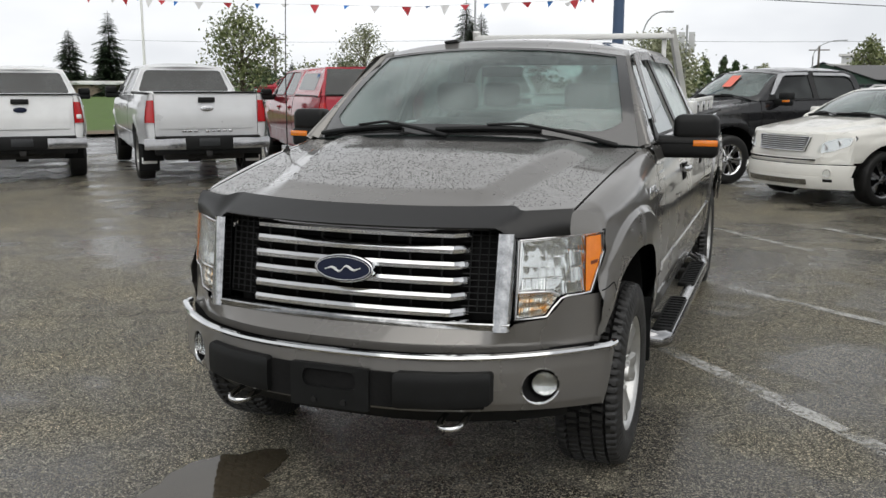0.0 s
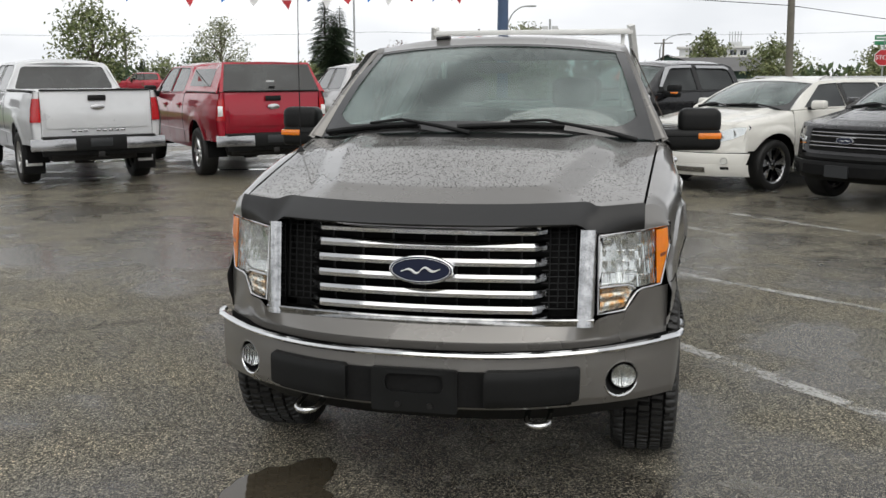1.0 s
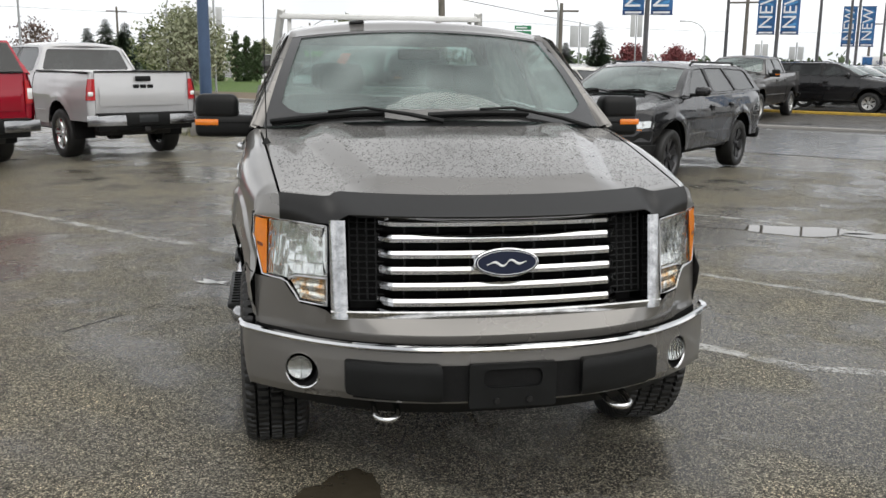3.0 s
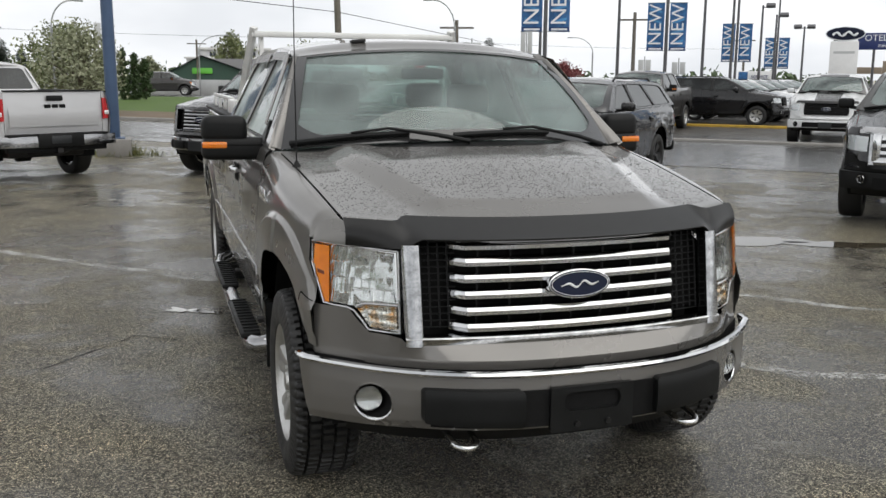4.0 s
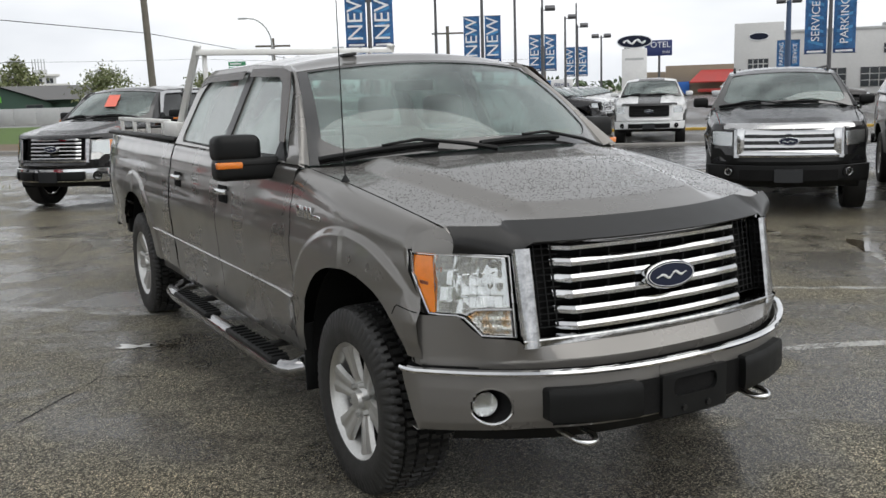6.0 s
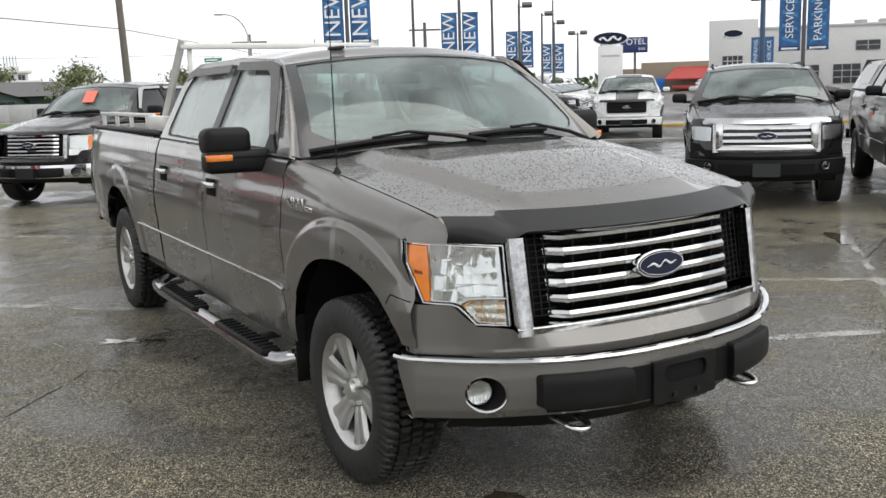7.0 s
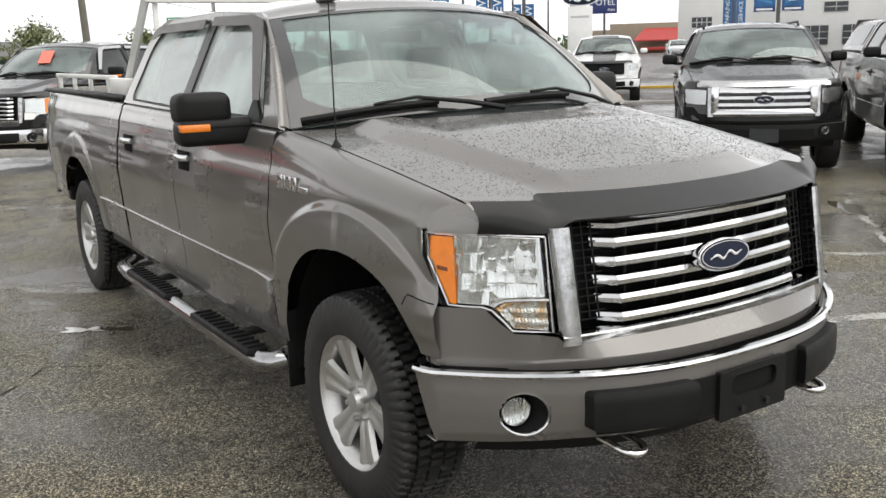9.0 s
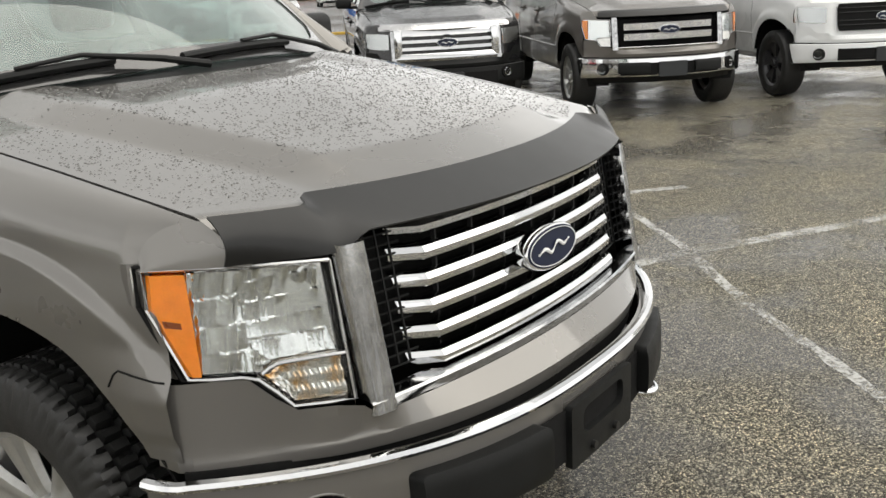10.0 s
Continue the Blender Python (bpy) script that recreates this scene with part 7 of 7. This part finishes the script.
def banner_pole(x, y, bottom, tall, wide, text_l, text_r, h, pole_mat=None, yaw=0.0):
    p = thing("banner_pole", "pole with two blue dealership banners lettered " + text_l.lower(), "banner", facing(x, y) @ pose(0, 0, 0, 0, 0, yaw), "banner poles")
    part("pole", lathe([(-0.02, 0.085), (h * 0.6, 0.075), (h, 0.06)], 14, axis="z"), pole_mat or M_DARKPOLE, p)
    for sx, text in ((-1, text_l), (1, text_r)):
        x0, x1 = sx * 0.12, sx * (0.12 + wide)
        f = lambda u, v: Vector((x0 + (x1 - x0) * u, 0.03 * math.sin(u * 5 + v * 4 + sx), bottom + tall * v))
        b = part("banner", surf(f, 10, 16, None, 0.008), M_BANNER, p, "blue printed cloth banner")
        part("banner_foot", surf(lambda u, v: f(u, 0.0 + 0.075 * v) + Vector((0, -0.012, 0)), 10, 2, None, 0.003), M_BANNERDK, b)
        for zz in (bottom, bottom + tall):
            part("banner_arm", tube([(0, 0, zz), (x1 * 1.04, 0, zz)], 0.018, 6), M_GALV, b)
        size = min(wide * 1.06, tall * 0.88 / (len(text) * 0.68))
        words(text, size, M_LETTER, b, Matrix.Translation((sx * (0.12 + wide / 2), -0.065, bottom + tall * 0.54)) @ pose(0, 0, 0, 90, -90, 0) @ pose(0, 0, 0), "banner_lettering", 0.006)
        rng = random.Random(int(x * 10) + sx)
        for k in range(4):
            zz = bottom + tall * (0.12 + 0.22 * k)
            part("banner_flash", surf(lambda u, v: f(0.15 + 0.7 * u, (zz - bottom) / tall + 0.05 * v + 0.07 * u) + Vector((0, -0.010, 0)), 6, 2, None, 0.003), M_BANNERLT, b)
        bar = part("banner_small_print", surf(lambda u, v: f(0.12 + 0.76 * u, 0.022 + 0.032 * v) + Vector((0, -0.018, 0)), 4, 1, None, 0.002), M_LETTER, b)
    return p


M_BANNERLT = mat("light_blue_print", (0.07, 0.26, 0.52), 0.7, 0.0, 0.2, 3)
banner_pole(13.04, 30.06, 3.35, 2.2, 0.78, "NEW", "NEW", 7.6)
banner_pole(21.1, 34.9, 2.88, 2.1, 0.74, "NEW", "NEW", 7.4)
banner_pole(32.75, 46.34, 2.65, 2.25, 0.74, "NEW", "NEW", 8.5)
banner_pole(43.64, 56.96, 2.4, 2.25, 0.74, "NEW", "NEW", 8.0)
banner_pole(29.0, 22.1, 2.6, 2.3, 0.80, "SERVICE", "PARKING", 6.2)
banner_pole(43.3, 36.2, 2.2, 1.75, 0.52, "PARKING", "SERVICE", 5.4)
for x, y, h, k in ((19.7, 36.8, 7.4, 0), (25.3, 38.4, 8.0, 0), (26.0, 37.0, 5.6, 1), (32.6, 43.8, 5.8, 1), (35.0, 45.7, 5.45, 1), (40.6, 50.2, 5.1, 2), (58.0, 68.0, 5.2, 1), (16.5, 38.5, 6.0, 1)):
    flood_pole(x, y, h, k)
flood_pole(40.9, 34.2, 6.0, 2, 0.16, M_BLUEPOLE, "blue floodlight pole on the far lot")
blue = thing("light_pole", "blue painted steel pole on a concrete foot", "light pole", pose(-2.1, 17.6, 0))
part("pole", lathe([(0.30, 0.13), (3.0, 0.12), (8.2, 0.10)], 18, axis="z"), M_BLUEPOLE, blue)
part("concrete_foot", block(-0.34, 0.34, -0.34, 0.34, -0.05, 0.36, 0.03), M_CONCRETE, blue)
part("pole_flange", block(-0.22, 0.22, -0.22, 0.22, 0.355, 0.385, 0.006), M_BLUEPOLE, blue)
util = thing("utility_pole", "weathered brown wooden utility pole", "utility pole", pose(8.15, 44.6, 0, 0, -1.5, 0))
part("pole", lathe([(-0.1, 0.19), (5, 0.165), (12.5, 0.13)], 14, axis="z"), M_WOOD, util)
part("cross_arm", block(-1.3, 1.3, -0.07, 0.07, 11.6, 11.8, 0.01), M_WOOD, util)
for k, (x, y, h) in enumerate(((24.5, 44.0, 5.2), (14.5, 45.0, 4.6), (-39.0, 66.0, 5.4), (50.0, 70.0, 5.4), (3.6, 92.0, 5.0), (-14.0, 88.0, 6.0))):
    up = thing("utility_pole", "distant wooden utility pole with a cross arm", "utility pole", facing(x, y), "distant utility poles")
    part("pole", lathe([(-0.1, 0.12), (h, 0.09)], 10, axis="z"), M_WOOD, up)
    part("cross_arm", block(-0.9, 0.9, -0.05, 0.05, h - 0.45, h - 0.35, 0.01), M_WOOD, up)


def street_lamp(x, y, h, reach, yaw, label="curved galvanised steel street lamp"):
    s = thing("street_lamp", label, "street lamp", pose(x, y, 0, 0, 0, yaw), "street lamps")
    pts = [(0, 0, 0), (0, 0, h * 0.75)] + [(reach * 0.85 * (1 - math.cos(a)), 0, h * 0.75 + h * 0.25 * math.sin(a)) for a in np.linspace(0.1, math.pi / 2, 8)] + [(reach, 0, h)]
    part("mast", tube(pts, [0.06] * 2 + [0.032] * 8 + [0.03], 8), M_GALV, s)
    part("luminaire", block(reach - 0.1, reach + 0.32, -0.08, 0.08, h - 0.04, h + 0.04, 0.03), M_GALV, s)


street_lamp(-5.15, 41.4, 4.8, 1.05, 8)
street_lamp(13.3, 41.7, 5.35, 1.25, 162)
street_lamp(2.8, 74.0, 4.7, 2.2, -25)
street_lamp(31.0, 62.0, 4.6, 1.6, 160)
pole0 = thing("flag_pole", "tall slim white flag pole", "flag pole", pose(-35.3, 44.3, 0))
part("pole", lathe([(0, 0.09), (9, 0.06)], 10, axis="z"), M_SIGNWHITE, pole0)
pole1 = thing("light_pole", "slim galvanised steel light pole", "light pole", pose(-6.7, 21.6, 0))
part("pole", lathe([(0, 0.03), (7, 0.022)], 8, axis="z"), M_GALV, pole1)


def cable(points, r, label, sag=0.0):
    pts = []
    for a, b in zip(points, points[1:]):
        a, b = Vector(a), Vector(b)
        for k in range(16):
            q = k / 16
            pts.append(a.lerp(b, q) - Vector((0, 0, sag * 4 * q * (1 - q))))
    pts.append(Vector(points[-1]))
    return tagged(part("overhead_cable", tube(pts, r, 5), M_WIRE), label, "cable")


cable([(-40.0, 9.0, 5.9), (-1.69, 37.4, 5.05), (7.95, 44.5, 4.82), (16.2, 54.6, 4.42), (30.0, 78.0, 4.4)], 0.018, "black overhead cable on the utility pole")
cable([(-60, 70.0, 5.4), (-20, 74, 5.2), (20, 80.0, 5.0), (60, 85, 4.8)], 0.012, "distant black overhead cable", 0.3)

# pennants strung over the lot
pen = thing("pennant_string", "string of small red, white and blue pennants", "pennants", pose(0, 0, 0))
PEN = [Vector(v) for v in ((-2.1, 17.6, 3.75), (-3.17, 17.91, 3.42), (-7.35, 18.69, 3.43), (-13.64, 18.05, 3.66), (-16.8, 18.1, 3.95), (-26.0, 17.0, 4.6))]
sag_pts = PEN
part("string", tube(sag_pts, 0.005, 5), M_SIGNWHITE, pen)
M_PENRED, M_PENBLUE = mat("red_pennant", (0.5, 0.04, 0.05), 0.7), mat("blue_pennant", (0.05, 0.2, 0.55), 0.7)
for k in range(34):
    q = 0.35 + 4.2 * k / 33
    a, b = PEN[int(q)], PEN[int(q) + 1]
    base = a.lerp(b, q - int(q))
    d = (b - a).normalized()
    small = 1.0 if k % 3 else 0.6
    fl = bmesh.new()
    tri = [base, base + d * 0.26 * small, base + d * 0.13 + Vector((0.03 * math.sin(k * 2.1), 0.04 * math.cos(k), -0.24 * small * (0.3 + 0.7 * abs(math.sin(k * 1.3))))) ]
    f1 = fl.faces.new([fl.verts.new(v) for v in tri])
    bmesh.ops.solidify(fl, geom=[f1], thickness=0.002)
    part("pennant", fl, (M_PENBLUE, M_PENRED, M_SIGNWHITE)[k % 3], pen)

# stop sign and name plate
ss = thing("stop_sign", "red octagonal stop sign with a green street plate above", "stop sign", facing(11.95, 43.2))
part("post", lathe([(0, 0.04), (3.4, 0.035)], 8, axis="z"), M_GALV, ss)
octa = part("sign_face", plate([(0.40 * math.cos(math.pi / 8 + k * math.pi / 4), 2.35 + 0.40 * math.sin(math.pi / 8 + k * math.pi / 4)) for k in range(8)], lambda a, b: Vector((a, -0.05, b)), 0.01), M_STOPRED, ss)
part("sign_rim", plate([(0.40 * math.cos(math.pi / 8 + k * math.pi / 4), 2.35 + 0.40 * math.sin(math.pi / 8 + k * math.pi / 4)) for k in range(8)], lambda a, b: Vector((a, -0.056, b)), 0.004, [[(0.37 * math.cos(math.pi / 8 + k * math.pi / 4), 2.35 + 0.37 * math.sin(math.pi / 8 + k * math.pi / 4)) for k in range(8)]]), M_LETTER, octa)
words("STOP", 0.27, M_LETTER, octa, pose(0, -0.062, 2.35, 90), "sign_lettering", 0.004)
nameplate = part("street_plate", block(-0.42, 0.42, -0.03, -0.01, 3.15, 3.36, 0.004), M_SIGNGREEN, ss)
part("plate_bar", block(-0.34, 0.20, -0.036, -0.03, 3.22, 3.29), M_LETTER, nameplate)
part("street_plate", block(-0.42, 0.42, -0.03, -0.01, 2.92, 3.10, 0.004), M_SIGNGREEN, ss)

# far grey banners, small signs
for x, y, z, w, h in ((21.5, 62.5, 2.6, 1.2, 1.5), (26.0, 63.0, 3.4, 0.7, 1.7), (40.0, 70.0, 2.2, 0.9, 1.0), (-3.0, 40.0, 2.9, 0.55, 0.9), (36.0, 58.0, 1.9, 0.8, 0.9)):
    sg = thing("small_banner", "faded grey street banner on a post", "banner", facing(x, y), "street banners")
    part("post", lathe([(0, 0.05), (z + h + 0.3, 0.045)], 8, axis="z"), M_GALV, sg)
    for sx in (-1, 1):
        part("banner", block(sx * 0.08 if sx > 0 else -0.08 - w / 2, 0.08 + w / 2 if sx > 0 else -0.08, -0.02, 0.0, z, z + h, 0.004), M_SIGNGREY, sg)

# dealer sign pylon
py = thing("pylon_sign", "white pylon sign with a dark blue oval on top", "sign", facing(57.0, 65.5))
part("pylon", block(-1.15, 1.15, -0.25, 0.25, 0, 4.9, 0.05), M_SIGNWHITE, py)
part("pylon_band", block(-0.85, 0.85, -0.262, -0.25, 3.85, 4.05), M_SIGNGREY, py)
ov = part("oval_sign", plate(oval(0, 5.55, 1.62, 0.62, 40), lambda a, b: Vector((a, -0.28, b)), 0.4, bevel=0.04), M_LETTER, py)
part("oval_face", plate(oval(0, 5.55, 1.52, 0.53, 40), lambda a, b: Vector((a, -0.30, b)), 0.02), M_BADGE, ov, "dark blue oval")
part("oval_mark", tube([(x, -0.33, 5.52 + 0.16 * math.sin(x * 6.5) + 0.05 * x) for x in np.linspace(-1.0, 1.0, 26)], [0.04 + 0.04 * abs(math.cos(k * 0.55)) for k in range(26)], 6, flat=1.6), M_LETTER, ov)
mo = thing("motel_sign", "navy roadside sign reading OTEL and INN on a pole", "sign", facing(66.6, 72.6))
part("post", lathe([(0, 0.14), (4.6, 0.12)], 10, axis="z"), M_DARKPOLE, mo)
pan = part("sign_panel", block(-1.5, 1.3, -0.15, 0.15, 4.5, 6.1, 0.04), M_SIGNBLUE, mo)
words("OTEL", 0.85, M_LETTER, pan, pose(0.1, -0.17, 5.6, 90), "sign_lettering", 0.02)
words("INN", 0.42, M_LETTER, pan, pose(0.7, -0.17, 4.85, 90), "sign_lettering", 0.02)
sv = thing("service_sign", "low white and blue sign reading SERVICE", "sign", facing(45.5, 62.0))
part("sign_box", block(-1.3, 1.3, -0.1, 0.1, 1.3, 2.25, 0.03), M_SIGNWHITE, sv)
part("sign_blue", block(-1.25, -0.55, -0.12, -0.1, 1.38, 2.18, 0.01), M_BANNER, sv)
words("SERVICE", 0.36, M_SIGNBLUE, sv, pose(0.36, -0.115, 1.78, 90), "sign_lettering", 0.01)
part("post", lathe([(0, 0.08), (1.3, 0.08)], 8, axis="z"), M_GALV, sv)

# ---- buildings ----
M_WALLWHITE = mat("white_cladding", (0.62, 0.62, 0.61), 0.6, 0.0, 0.07, 0.4, 0.1, 20)
M_BROWNWALL = mat("tan_stucco", (0.27, 0.22, 0.165), 0.8, 0.0, 0.12, 0.6, 0.2, 20)
M_REDROOF = mat("red_metal_roof", (0.36, 0.035, 0.03), 0.5, 0.0, 0.15, 0.8)
M_BLUEWALL = mat("blue_wall", (0.02, 0.12, 0.45), 0.6, 0.0, 0.1, 1)
M_GREENWALL = mat("dark_green_siding", (0.035, 0.075, 0.055), 0.7, 0.0, 0.15, 1.5)
M_ROOFGREY = mat("grey_shingle", (0.12, 0.12, 0.12), 0.8, 0.0, 0.2, 3, 0.4, 30)
M_PANE = mat("dark_window_pane", (0.02, 0.025, 0.03), 0.08, 0.0, 0.2, 2)
M_LIME = mat("lime_sign", (0.12, 0.45, 0.05), 0.5, 0.0, 0.05, 3)


def window(parent, x0, x1, z0, z1, y, cols=2, rows=1):
    fr = part("window", plate([(x0, z0), (x1, z0), (x1, z1), (x0, z1)], lambda a, b: Vector((a, y, b)), 0.08, [[(x0 + 0.06, z0 + 0.06), (x1 - 0.06, z0 + 0.06), (x1 - 0.06, z1 - 0.06), (x0 + 0.06, z1 - 0.06)]]), M_DARKPOLE, parent)
    for i in range(cols):
        for j in range(rows):
            a0, a1 = x0 + (x1 - x0) * i / cols + 0.05, x0 + (x1 - x0) * (i + 1) / cols - 0.05
            b0, b1 = z0 + (z1 - z0) * j / rows + 0.05, z0 + (z1 - z0) * (j + 1) / rows - 0.05
            part("pane", block(a0, a1, y + 0.01, y + 0.03, b0, b1), M_PANE, fr)


dl = thing("dealership_building", "white dealership showroom with a corner tower and dark windows", "building", facing(73.2, 62.9))
part("tower", block(-4.1, 0.6, 0, 6, 0, 7.3, 0.05), M_WALLWHITE, dl, "white tower with an oval emblem")
o1 = part("tower_emblem", plate(oval(-1.75, 5.95, 0.98, 0.40, 36), lambda a, b: Vector((a, -0.06, b)), 0.1), M_LETTER, dl)
part("emblem_face", plate(oval(-1.75, 5.95, 0.90, 0.33, 36), lambda a, b: Vector((a, -0.075, b)), 0.02), M_BADGE, o1)
window(dl, -2.75, -0.8, 2.75, 3.75, -0.05, 4, 2)
part("main_block", block(0.6, 30, 1.5, 16, 0, 6.35, 0.05), M_WALLWHITE, dl, "long white showroom block")
part("parapet", block(0.6, 30.1, 1.4, 1.7, 6.25, 6.5, 0.02), M_SIGNGREY, dl)
for x0 in (4.0, 7.8, 11.6, 15.4, 19.2, 23.0, 26.6):
    window(dl, x0, x0 + 2.5, 0.7, 2.6, 1.42, 3, 3)
for x0 in (9.5, 15.5, 21.5):
    window(dl, x0 + 0.3, x0 + 2.5, 3.9, 4.85, 1.42, 2, 2)
for x0 in (9.8, 12.0, 18.0):
    part("roof_unit", block(x0, x0 + 1.1, 3.0, 4.2, 6.35, 6.9, 0.04), M_GALV, dl)
bb = thing("restaurant_building", "tan flat-roofed building with a red sloped roof and a blue wall", "building", facing(89.5, 89.5))
part("tan_block", block(-4.6, 4.8, 0, 8, 0, 3.9, 0.05), M_BROWNWALL, bb)
part("blue_wall", block(-4.4, -1.5, -0.6, 0, -0.2, 1.75, 0.03), M_BLUEWALL, bb)
rf = bmesh.new()
vs = [rf.verts.new(v) for v in ((-1.5, -2.2, 1.7), (4.7, -2.2, 1.7), (4.7, 1.0, 3.9), (0.7, 1.0, 3.9), (-1.5, -2.2, 1.55), (4.7, -2.2, 1.55), (4.7, 1.0, 3.7), (0.7, 1.0, 3.7))]
for q in ((0, 1, 2, 3), (7, 6, 5, 4), (0, 4, 5, 1), (1, 5, 6, 2), (2, 6, 7, 3), (3, 7, 4, 0)):
    rf.faces.new([vs[i] for i in q])
part("red_roof", rf, M_REDROOF, bb)
part("red_canopy", block(-0.4, 3.6, -2.5, -0.4, 0.35, 0.75, 0.03), M_REDROOF, bb)
part("sign_board", block(-7.5, -4.5, -3, -2.8, 2.3, 3.1, 0.02), M_BROWNWALL, bb)

hp = thing("hotel_building", "distant white stepped hotel with rows of balconies", "building", facing(18.4, 216.5))
part("main_block", block(-10.5, 9.8, 0, 12, 0, 5.4, 0.05), M_SIGNGREY, hp)
part("upper_block", block(-7.6, 7.6, 1, 11, 5.4, 7.2, 0.05), M_SIGNGREY, hp)
part("roof_slab", block(-8.2, 8.4, 0.5, 11.5, 7.2, 7.7, 0.03), M_WALLWHITE, hp)
part("roof_slab", block(-11, 10.2, -0.4, 1, 5.2, 5.6, 0.03), M_WALLWHITE, hp)
part("lift_house", block(3.0, 6.0, 3, 6, 7.7, 8.7, 0.03), M_SIGNGREY, hp)
for k in range(5):
    part("mast", tube([(3.2 + 0.6 * k, 4, 8.7), (3.2 + 0.6 * k, 4, 11.0)], 0.09, 6), M_GALV, hp)
for row, z in enumerate((3.4, 1.6, 5.7)):
    for k in range(9):
        x = -9.8 + 2.2 * k
        if row == 2 and not -7 < x < 6:
            continue
        window(hp, x, x + 1.4, z, z + 1.1, -0.06 if row < 2 else 0.94, 2, 1)
    part("balcony", block(-10.6 if row < 2 else -7.7, 9.9 if row < 2 else 7.7, -1.0 if row < 2 else 0.0, -0.1 if row < 2 else 0.9, z - 0.5, z - 0.05, 0.02), M_WALLWHITE, hp)

hs = thing("shop_house", "dark green gabled shop with a lime sign", "building", facing(4.6, 92.0))
gable = bmesh.new()
pts = [(-4.2, 0.0), (4.6, 0.0), (4.6, 1.6), (-0.6, 3.4), (-4.2, 1.6)]
ends = [[gable.verts.new((a, y, b)) for a, b in pts] for y in (0.0, 8.0)]
gable.faces.new(ends[0])
gable.faces.new(ends[1])
for k in range(5):
    gable.faces.new((ends[0][k], ends[0][(k + 1) % 5], ends[1][(k + 1) % 5], ends[1][k]))
part("wall", gable, M_GREENWALL, hs)
for (xa, za), (xb, zb) in (((-4.8, 1.40), (-0.6, 3.52)), ((-0.6, 3.52), (5.2, 1.50))):
    rfm = bmesh.new()
    v = [rfm.verts.new(p) for p in ((xa, -0.4, za), (xb, -0.4, zb), (xb, 8.4, zb), (xa, 8.4, za))]
    fc = rfm.faces.new(v)
    bmesh.ops.solidify(rfm, geom=[fc], thickness=0.15)
    part("roof", rfm, M_ROOFGREY, hs)
part("long_wing", block(1.0, 9.5, 2, 9, 0, 2.0, 0.03), M_GREENWALL, hs)
wing = bmesh.new()
v = [wing.verts.new(p) for p in ((0.2, 1.2, 1.9), (10.2, 1.2, 1.9), (9.0, 6, 3.3), (0.2, 6, 3.3))]
fc = wing.faces.new(v)
bmesh.ops.solidify(wing, geom=[fc], thickness=0.12)
part("roof", wing, M_ROOFGREY, hs)
part("lime_sign", block(-1.5, 0.4, -0.15, -0.02, 1.75, 2.3, 0.02), M_LIME, hs, "lime green shop sign")
window(hs, 2.4, 3.9, 0.5, 1.5, -0.06, 2, 1)
lw = thing("low_building", "long low white building with a brown roof edge", "building", facing(-62, 66.0, to=(1.5, -3)))
part("wall", block(-8, 14, 0, 6, 0, 1.2, 0.03), M_BROWNWALL, lw)
part("roof", block(-8.6, 14.6, -0.5, 6.5, 1.2, 1.55, 0.03), M_SIGNWHITE, lw)
fence = thing("fence", "grey board fence along the back street", "fence", pose(0, 0, 0))
for k in range(24):
    a = st(-70 + 2.0 * k, 59.2)
    pn = part("board_panel", block(-0.98, 0.98, -0.03, 0.03, 0, 1.25, 0.01), M_SIGNGREY, fence, "", pose(a.x, a.y, 0, 0, 0, -43))

# distant belt of trees that closes the view
belt_bm = bmesh.new()
rng = random.Random(11)
for k in range(900):
    a = radians(rng.uniform(-60, 250))
    d = rng.uniform(190, 260)
    c = Vector((d * math.cos(a), d * math.sin(a), rng.uniform(0, 2.2)))
    leaves_at(belt_bm, c, 2.6, 14, 1.0, rng, 0.5)
tagged(part("far_trees", belt_bm, M_CEDAR), "far belt of dark trees", "trees", kind="stuff")
